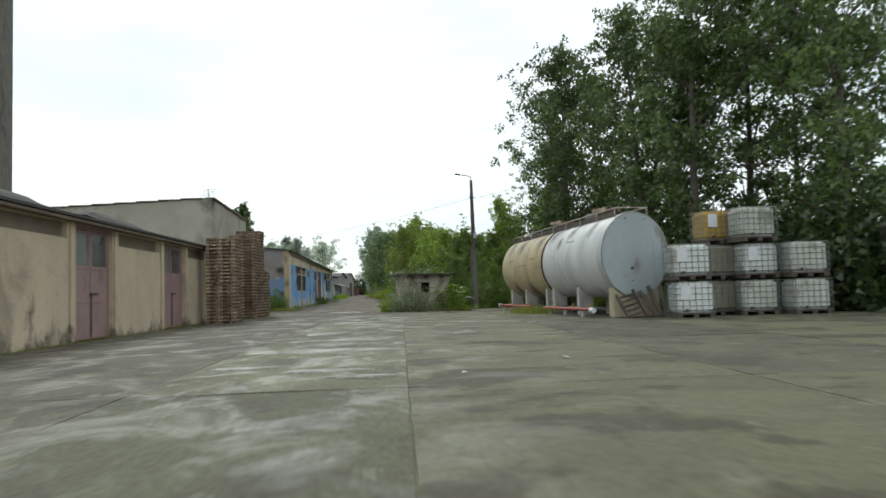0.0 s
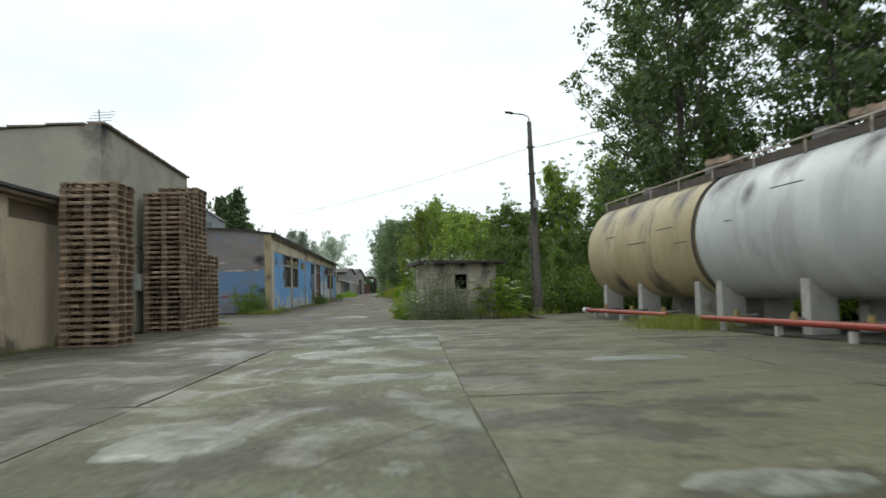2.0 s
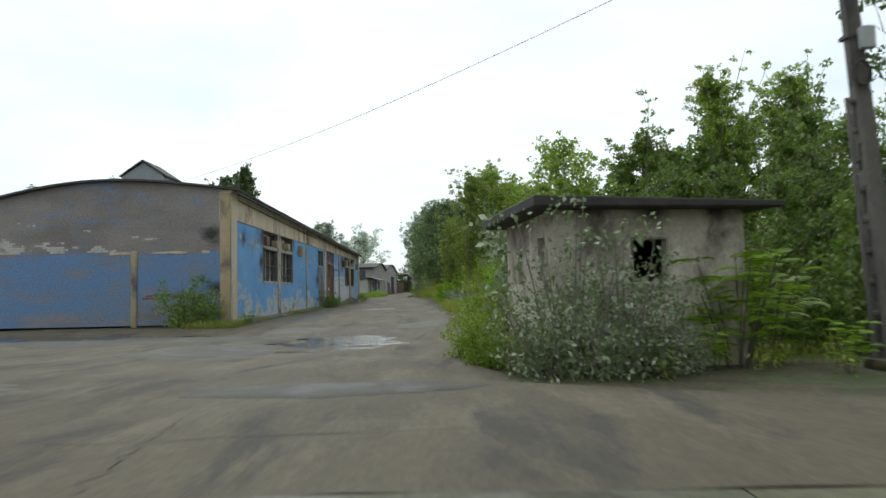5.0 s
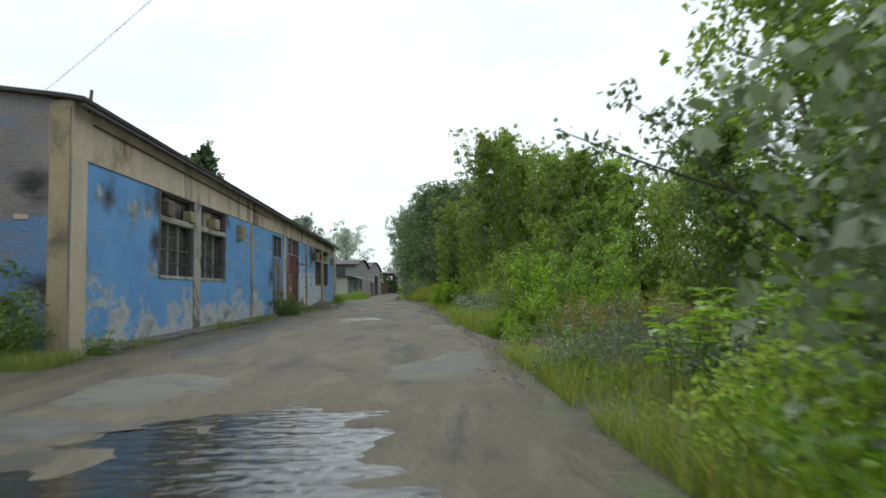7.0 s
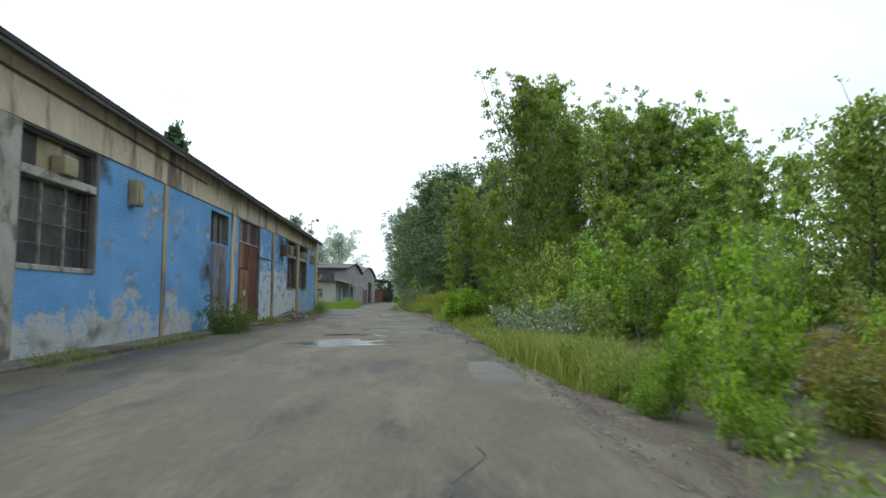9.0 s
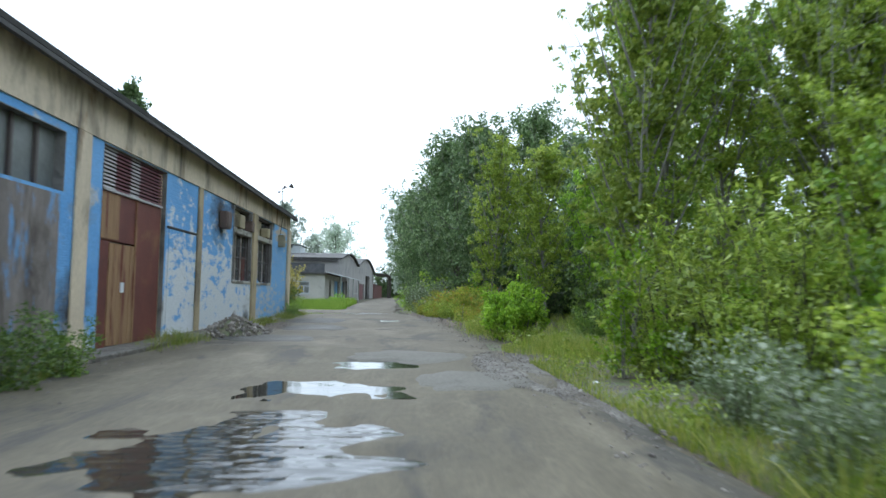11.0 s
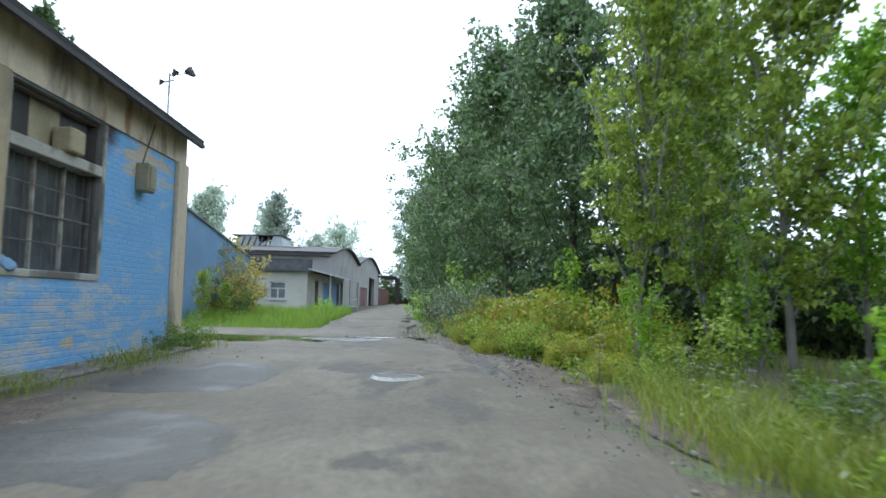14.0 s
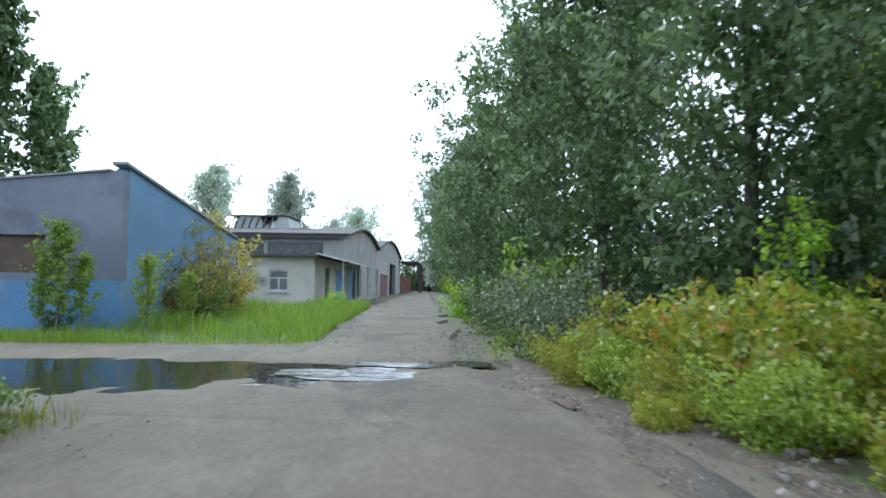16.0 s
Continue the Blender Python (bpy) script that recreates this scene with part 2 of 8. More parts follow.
M = {
    "soil": mat("soil", (0.135, 0.105, 0.068), (0.07, 0.066, 0.038), scale=1.6, fine=16, bump=0.9, stain=(0.10, 0.13, 0.045), stain_scale=1.1, stain_at=(0.5, 0.62), grain_by=(0.6, 1.35)),
    "slab": mat("slab_concrete", (0.121, 0.124, 0.068), (0.080, 0.078, 0.040), rough=0.8, scale=0.75, fine=14, bump=0.5, stain=(0.071, 0.068, 0.040), stain_scale=0.75, stain_at=(0.54, 0.60),
                stretch=(1.1, 0.75, 1), rough2=0.4, gloss_noise=0.9, vary=0.2, third=(0.18, 0.188, 0.14), third_at=(0.585, 0.63), third_scale=1.7, distort=0.9, grain_by=(0.62, 1.34)),
    "slab_brown": mat("slab_concrete_brown", (0.104, 0.099, 0.062), (0.067, 0.063, 0.039), rough=0.8, scale=0.75, fine=14, bump=0.5, stain=(0.056, 0.05, 0.034), stain_scale=0.8, stain_at=(0.53, 0.585), stretch=(1.1, 0.75, 1),
                rough2=0.45, gloss_noise=0.9, vary=0.18, third=(0.162, 0.148, 0.095), third_at=(0.60, 0.645), third_scale=1.7, distort=0.9, grain_by=(0.62, 1.34)),
    "slab_damp": mat("slab_concrete_damp", (0.130, 0.124, 0.067), (0.097, 0.093, 0.050), rough=0.8, scale=0.75, fine=14, bump=0.5, stain=(0.063, 0.056, 0.031), stain_scale=0.62, stain_at=(0.525, 0.56), stretch=(0.8, 1.1, 1),
                rough2=0.5, gloss_noise=0.9, vary=0.14, third=(0.165, 0.155, 0.105), third_at=(0.585, 0.64), third_scale=1.9, distort=0.9, grain_by=(0.62, 1.34)),
    "slab_pale": mat("slab_patch_pale", (0.25, 0.26, 0.215), (0.18, 0.188, 0.145), rough=0.7, scale=1.3, fine=18, bump=0.4, stain=(0.11, 0.113, 0.078), stain_scale=2.2, stain_at=(0.52, 0.62), rough2=0.35, gloss_noise=1.5, grain_by=(0.75, 1.2)),
    "road": mat("road_concrete", (0.122, 0.104, 0.067), (0.088, 0.074, 0.047), rough=0.85, scale=0.8, fine=14, bump=0.3, stain=(0.058, 0.052, 0.040), stain_scale=0.8, stain_at=(0.55, 0.64), stretch=(1.6, 0.42, 1),
                third=(0.166, 0.143, 0.097), third_at=(0.5, 0.68), third_scale=0.9, distort=0.6, grain_by=(0.84, 1.14)),
    "road_upper": mat("road_concrete_upper", (0.136, 0.114, 0.078), (0.103, 0.086, 0.058), rough=0.85, scale=0.8, fine=14, bump=0.3, stain=(0.076, 0.066, 0.05), stain_scale=0.85, stain_at=(0.55, 0.63), stretch=(1.3, 0.6, 1),
                third=(0.182, 0.156, 0.11), third_at=(0.5, 0.68), third_scale=0.9, distort=0.6, grain_by=(0.84, 1.14)),
    "road_pale": mat("road_patch_pale", (0.158, 0.148, 0.122), (0.13, 0.12, 0.098), rough=0.85, scale=1.2, fine=22, bump=0.5, stain=(0.08, 0.073, 0.06), stain_scale=1.4, grain_by=(0.75, 1.2)),
    "road_dark": mat("road_patch_dark", (0.070, 0.064, 0.050), (0.048, 0.044, 0.036), rough=0.75, scale=1.2, fine=22, bump=0.5, rough2=0.62, grain_by=(0.78, 1.18)),
    "plaster": mat("plaster_beige", (0.61, 0.50, 0.36), (0.50, 0.41, 0.295), scale=0.9, fine=30, bump=0.25, stain=(0.27, 0.225, 0.165), stain_scale=0.7, stain_at=(0.54, 0.72), third=(0.16, 0.135, 0.10), third_at=(0.62, 0.74), third_scale=1.6, third_low=(-0.1, 0.75, 0.24), stretch=(1, 1, 0.6), grain_by=(0.88, 1.1)),
    "plaster_grey": mat("plaster_grey", (0.58, 0.56, 0.50), (0.46, 0.445, 0.40), scale=0.8, fine=30, bump=0.3, stain=(0.15, 0.14, 0.12), stain_scale=0.7),
    "hall": mat("hall_render", (0.42, 0.40, 0.32), (0.34, 0.325, 0.265), scale=0.7, fine=24, bump=0.2, stain=(0.2, 0.19, 0.16), stain_scale=0.4, grain_by=(0.93, 1.06), soot=((-8.6, 36.4, 5.4, 1.1), (-8.6, 38.2, 2.6, 0.6))),
    "beam": mat("concrete_beam", (0.64, 0.54, 0.39), (0.53, 0.445, 0.32), scale=1.2, fine=26, bump=0.3, stain=(0.15, 0.125, 0.095), stain_scale=1.1, stain_at=(0.52, 0.68), third=(0.27, 0.17, 0.09), third_at=(0.585, 0.66),
                third_scale=0.9, stretch=(1, 1.4, 0.45)),
    "blue": mat("blue_paint", (0.135, 0.33, 0.64), (0.19, 0.40, 0.70), scale=0.9, fine=22, bump=0.3, third=(0.50, 0.51, 0.50), third_at=(0.575, 0.65), third_scale=1.3, third_low=(0.25, 1.5, 0.16),
                stain=(0.20, 0.20, 0.19), stain_scale=1.3, stain_at=(0.55, 0.72), stretch=(1, 0.75, 1.25), soot=((-8.73, 61.0, 3.0, 0.6), (-8.73, 63.5, 3.3, 1.0), (-8.73, 63.5, 2.2, 0.7), (-8.73, 69.3, 3.4, 0.7), (-8.73, 75.7, 1.8, 1.1), (-8.73, 77.9, 0.9, 0.9))),
    "blue_worn": mat("blue_paint_flaking", (0.14, 0.34, 0.65), (0.19, 0.40, 0.70), scale=0.8, fine=22, bump=0.35, third=(0.64, 0.66, 0.67), third_at=(0.55, 0.63), third_scale=2.4, third_low=(0.9, 3.0, 0.195),
                stain=(0.26, 0.23, 0.19), stain_scale=1.2, stain_at=(0.62, 0.74), stretch=(1, 0.7, 1.6), soot=((-8.73, 85.3, 3.1, 1.35), (-8.73, 86.4, 3.4, 1.1), (-8.73, 88.9, 3.5, 0.8), (-8.73, 91.5, 3.5, 0.7), (-8.73, 88.2, 0.4, 0.8))),
    "blue_scraped": mat("blue_paint_scraped", (0.19, 0.39, 0.67), (0.24, 0.45, 0.72), scale=0.8, fine=22, bump=0.35, third=(0.47, 0.50, 0.53), third_at=(0.53, 0.67), third_scale=2.6, third_low=(0.3, 2.0, 0.10),
                stain=(0.52, 0.44, 0.33), stain_scale=1.0, stain_at=(0.62, 0.66), stretch=(1, 0.5, 1.9), soot=((-8.73, 91.5, 3.5, 0.5),)),
    "blue_gable": mat("gable_paint", (0.285, 0.255, 0.24), (0.20, 0.18, 0.172), scale=0.7, fine=22, bump=0.35, third=(0.15, 0.255, 0.44), third_at=(0.56, 0.74), third_scale=0.8, third_low=(2.3, 2.55, 0.21),
                stain=(0.22, 0.235, 0.26), stain_scale=1.1, stain_at=(0.52, 0.72), stretch=(0.6, 1, 1.5), grain_by=(0.72, 1.22), soot=((-9.35, 59.5, 3.0, 0.7), (-9.2, 59.5, 1.2, 0.6))),
    "gable_bare": mat("gable_bare_brick", (0.55, 0.53, 0.49), (0.42, 0.40, 0.37), scale=2.5, fine=26, bump=0.4, stain=(0.24, 0.22, 0.20), stain_scale=5.0, stain_at=(0.5, 0.6)),
    "gable_red": mat("gable_red_brick", (0.24, 0.11, 0.10), (0.17, 0.10, 0.11), scale=2.0, fine=26, bump=0.4, stain=(0.16, 0.24, 0.4), stain_scale=3.0, stain_at=(0.52, 0.6)),
    "brick": mat("brick_weathered", (0.20, 0.165, 0.15), (0.145, 0.125, 0.115), scale=0.9, fine=20, bump=0.4, stain=(0.42, 0.39, 0.36), stain_scale=0.8, stain_at=(0.565, 0.64)),
    "felt": mat("roofing_felt", (0.075, 0.07, 0.065), (0.05, 0.048, 0.045), scale=1.5, fine=30, bump=0.4),
    "pink": mat("pink_door_paint", (0.36, 0.235, 0.225), (0.29, 0.19, 0.185), rough=0.6, scale=1.5, fine=30, bump=0.1, stain=(0.2, 0.13, 0.10), stain_scale=1.2, grain_by=(0.93, 1.06)),
    # near-black floors and backs: the shade of closed rooms is in the colour
    "dark": mat("inside_shade", (0.02, 0.02, 0.02), (0.03, 0.03, 0.03), scale=2, fine=10, bump=0),
    "glass": mat("dusty_glass", (0.05, 0.055, 0.06), (0.11, 0.11, 0.11), rough=0.25, scale=2.0, fine=12, bump=0.0),
    "rust": mat("rust_red_paint", (0.17, 0.05, 0.035), (0.12, 0.035, 0.028), rough=0.6, scale=1.4, fine=26, bump=0.15, stain=(0.22, 0.11, 0.05), stain_scale=1.0, stain_at=(0.6, 0.75)),
    # blocks darker than the boards: shade of the pallet gaps put into their colour
    "pallet_block_shade": mat("pallet_block_shade", (0.21, 0.15, 0.10), (0.12, 0.085, 0.06), scale=3.0, fine=60, bump=0.3, vary=0.3),
    "wood": mat("pallet_wood", (0.46, 0.345, 0.24), (0.26, 0.185, 0.13), scale=3.0, fine=60, bump=0.3, vary=0.42, stain=(0.085, 0.07, 0.055), stain_scale=1.8, stain_at=(0.52, 0.68)),
    "dark_steel": mat("dark_steel", (0.10, 0.085, 0.075), (0.07, 0.055, 0.05), rough=0.7, scale=3, fine=40, bump=0.1),
    "tank_white": mat("tank_white_paint", (0.60, 0.62, 0.60), (0.50, 0.52, 0.51), rough=0.5, scale=0.9, fine=20, bump=0.05, stain=(0.30, 0.29, 0.26), stain_scale=0.9, stain_at=(0.54, 0.76), soot=((6.65, 28.2, 3.2, 0.7), (6.45, 30.4, 3.2, 0.8), (6.3, 32.8, 3.2, 0.9), (6.2, 31.5, 2.8, 0.5)), stretch=(1, 1.3, 0.5), grain_by=(0.93, 1.06)),
    "tank_beige": mat("tank_beige_paint", (0.50, 0.42, 0.24), (0.40, 0.33, 0.19), rough=0.6, scale=0.9, fine=20, bump=0.05, stain=(0.10, 0.075, 0.045), stain_scale=0.8, stain_at=(0.54, 0.74), third=(0.56, 0.50, 0.34), third_at=(0.56, 0.7), third_scale=0.8, stretch=(1, 1.3, 0.5), soot=((6.0, 34.6, 3.2, 0.9), (5.75, 37.6, 3.1, 0.9), (5.6, 39.6, 3.2, 0.8), (5.9, 36.2, 0.9, 0.9), (5.7, 38.8, 1.0, 0.8)), grain_by=(0.93, 1.06)),
    "saddle": mat("saddle_concrete", (0.55, 0.54, 0.50), (0.42, 0.41, 0.38), scale=2, fine=30, bump=0.2, stain=(0.3, 0.27, 0.2), stain_scale=1.5),
    "cage": mat("cage_steel", (0.26, 0.275, 0.27), (0.17, 0.175, 0.17), rough=0.5, metal=0.5, scale=3.0, fine=40, bump=0.05),
    "ibc": mat("ibc_plastic", (0.78, 0.81, 0.78), (0.70, 0.73, 0.70), rough=0.45, scale=1.2, fine=10, bump=0.03, stain=(0.36, 0.33, 0.25), stain_scale=0.8, vary=0.1, grain_by=(0.93, 1.06)),
    "ibc_brown": mat("ibc_plastic_brown", (0.30, 0.27, 0.19), (0.22, 0.2, 0.15), rough=0.45, scale=1.2, fine=10, bump=0.03, grain_by=(0.93, 1.06)),
    "ibc_yellow": mat("ibc_plastic_yellow", (0.55, 0.36, 0.06), (0.45, 0.29, 0.05), rough=0.45, scale=1.2, fine=10, bump=0.03, grain_by=(0.93, 1.06)),
    "label": mat("label_sheet", (0.70, 0.72, 0.74), (0.62, 0.64, 0.66), rough=0.6, scale=3, fine=20, bump=0, grain_by=(0.93, 1.06)),
    "red_pipe": mat("red_pipe_paint", (0.36, 0.05, 0.025), (0.27, 0.04, 0.022), rough=0.5, scale=2, fine=30, bump=0.1, stain=(0.2, 0.08, 0.05), stain_scale=2),
    "pole": mat("pole_concrete", (0.155, 0.14, 0.122), (0.10, 0.092, 0.08), scale=2, fine=30, bump=0.3, stain=(0.06, 0.055, 0.05), stain_scale=0.8, stretch=(1, 1, 0.4)),
    "bark": mat("bark", (0.12, 0.105, 0.085), (0.07, 0.06, 0.05), scale=6, fine=40, bump=0.5, stretch=(1, 1, 0.3)),
    "bark_pale": mat("bark_pale", (0.26, 0.25, 0.21), (0.16, 0.15, 0.125), scale=5, fine=40, bump=0.4, stretch=(1, 1, 0.5)),
    "leaf": leaf_mat("leaf_poplar", (0.13, 0.22, 0.022), (0.245, 0.37, 0.04), (0.46, 0.57, 0.088)),
    "leaf_tall": leaf_mat("leaf_tall_poplar", (0.045, 0.085, 0.018), (0.085, 0.142, 0.032), (0.18, 0.255, 0.072)),
    "leaf_dark": leaf_mat("leaf_greygreen", (0.06, 0.11, 0.03), (0.112, 0.178, 0.054), (0.25, 0.33, 0.15), glow=0.36),
    # far leaves: distance haze is mixed into the green itself
    "leaf_haze": leaf_mat("leaf_haze", (0.30, 0.37, 0.27), (0.40, 0.46, 0.36), (0.52, 0.57, 0.47)),
    "leaf_bright": leaf_mat("leaf_bright", (0.145, 0.27, 0.014), (0.255, 0.42, 0.026), (0.41, 0.57, 0.06)),
    "leaf_fresh": leaf_mat("leaf_fresh", (0.155, 0.235, 0.02), (0.285, 0.38, 0.038), (0.47, 0.55, 0.085)),
    "leaf_grey": leaf_mat("leaf_grey", (0.11, 0.155, 0.055), (0.22, 0.275, 0.135), (0.56, 0.61, 0.46), mid=0.76),
    "leaf_rust": leaf_mat("leaf_rust", (0.18, 0.26, 0.02), (0.43, 0.46, 0.045), (0.48, 0.20, 0.04), mid=0.80),
    "leaf_dry": leaf_mat("leaf_dry", (0.22, 0.20, 0.04), (0.40, 0.34, 0.06), (0.56, 0.45, 0.09)),
    "leaf_olive": leaf_mat("leaf_olive", (0.16, 0.24, 0.035), (0.27, 0.36, 0.058), (0.44, 0.51, 0.11)),
    "leaf_lime": leaf_mat("leaf_lime", (0.14, 0.265, 0.014), (0.26, 0.43, 0.024), (0.42, 0.58, 0.055), glow=0.45, gloss=0.03),
    "leaf_thicket": leaf_mat("leaf_thicket", (0.074, 0.138, 0.017), (0.135, 0.222, 0.029), (0.26, 0.355, 0.062)),
    # undergrowth leaves darkened: the shade below the trees is in this colour
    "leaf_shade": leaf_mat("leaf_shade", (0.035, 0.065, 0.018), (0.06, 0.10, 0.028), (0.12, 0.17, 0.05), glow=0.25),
    "grass": leaf_mat("grass", (0.15, 0.225, 0.02), (0.265, 0.335, 0.035), (0.44, 0.42, 0.10)),
    "grass_lush": leaf_mat("grass_lush", (0.15, 0.275, 0.018), (0.24, 0.39, 0.028), (0.36, 0.46, 0.06)),
    "end_plate": mat("tank_end_paint", (0.38, 0.43, 0.44), (0.32, 0.36, 0.37), rough=0.5, scale=0.8, fine=20, bump=0.03, stain=(0.20, 0.19, 0.17), stain_scale=1.1, stain_at=(0.6, 0.72), stretch=(1, 1, 0.4), grain_by=(0.95, 1.04)),
}


def water_mat(name, ripple, scale):
    m = bpy.data.materials.new(name)
    m.use_nodes = True
    n, l = m.node_tree.nodes, m.node_tree.links
    p = n["Principled BSDF"]
    p.inputs["Base Color"].default_value = (0.035, 0.033, 0.026, 1)
    p.inputs["Roughness"].default_value = 0.03
    p.inputs["IOR"].default_value = 1.33
    geo, t, bp = n.new("ShaderNodeNewGeometry"), n.new("ShaderNodeTexNoise"), n.new("ShaderNodeBump")
    t.inputs["Scale"].default_value = scale
    mp = n.new("ShaderNodeMapping")
    mp.inputs["Scale"].default_value = (0.4, 1.0, 1.0)
    l.new(geo.outputs["Position"], mp.inputs["Vector"])
    l.new(mp.outputs[0], t.inputs["Vector"])
    bp.inputs["Strength"].default_value, bp.inputs["Distance"].default_value = ripple, 0.03
    l.new(t.outputs["Fac"], bp.inputs["Height"])
    l.new(bp.outputs["Normal"], p.inputs["Normal"])
    return m


M["water"] = water_mat("puddle_water", 0.14, 4.0)
M["water_rippled"] = water_mat("rippled_puddle_water", 0.8, 6.0)


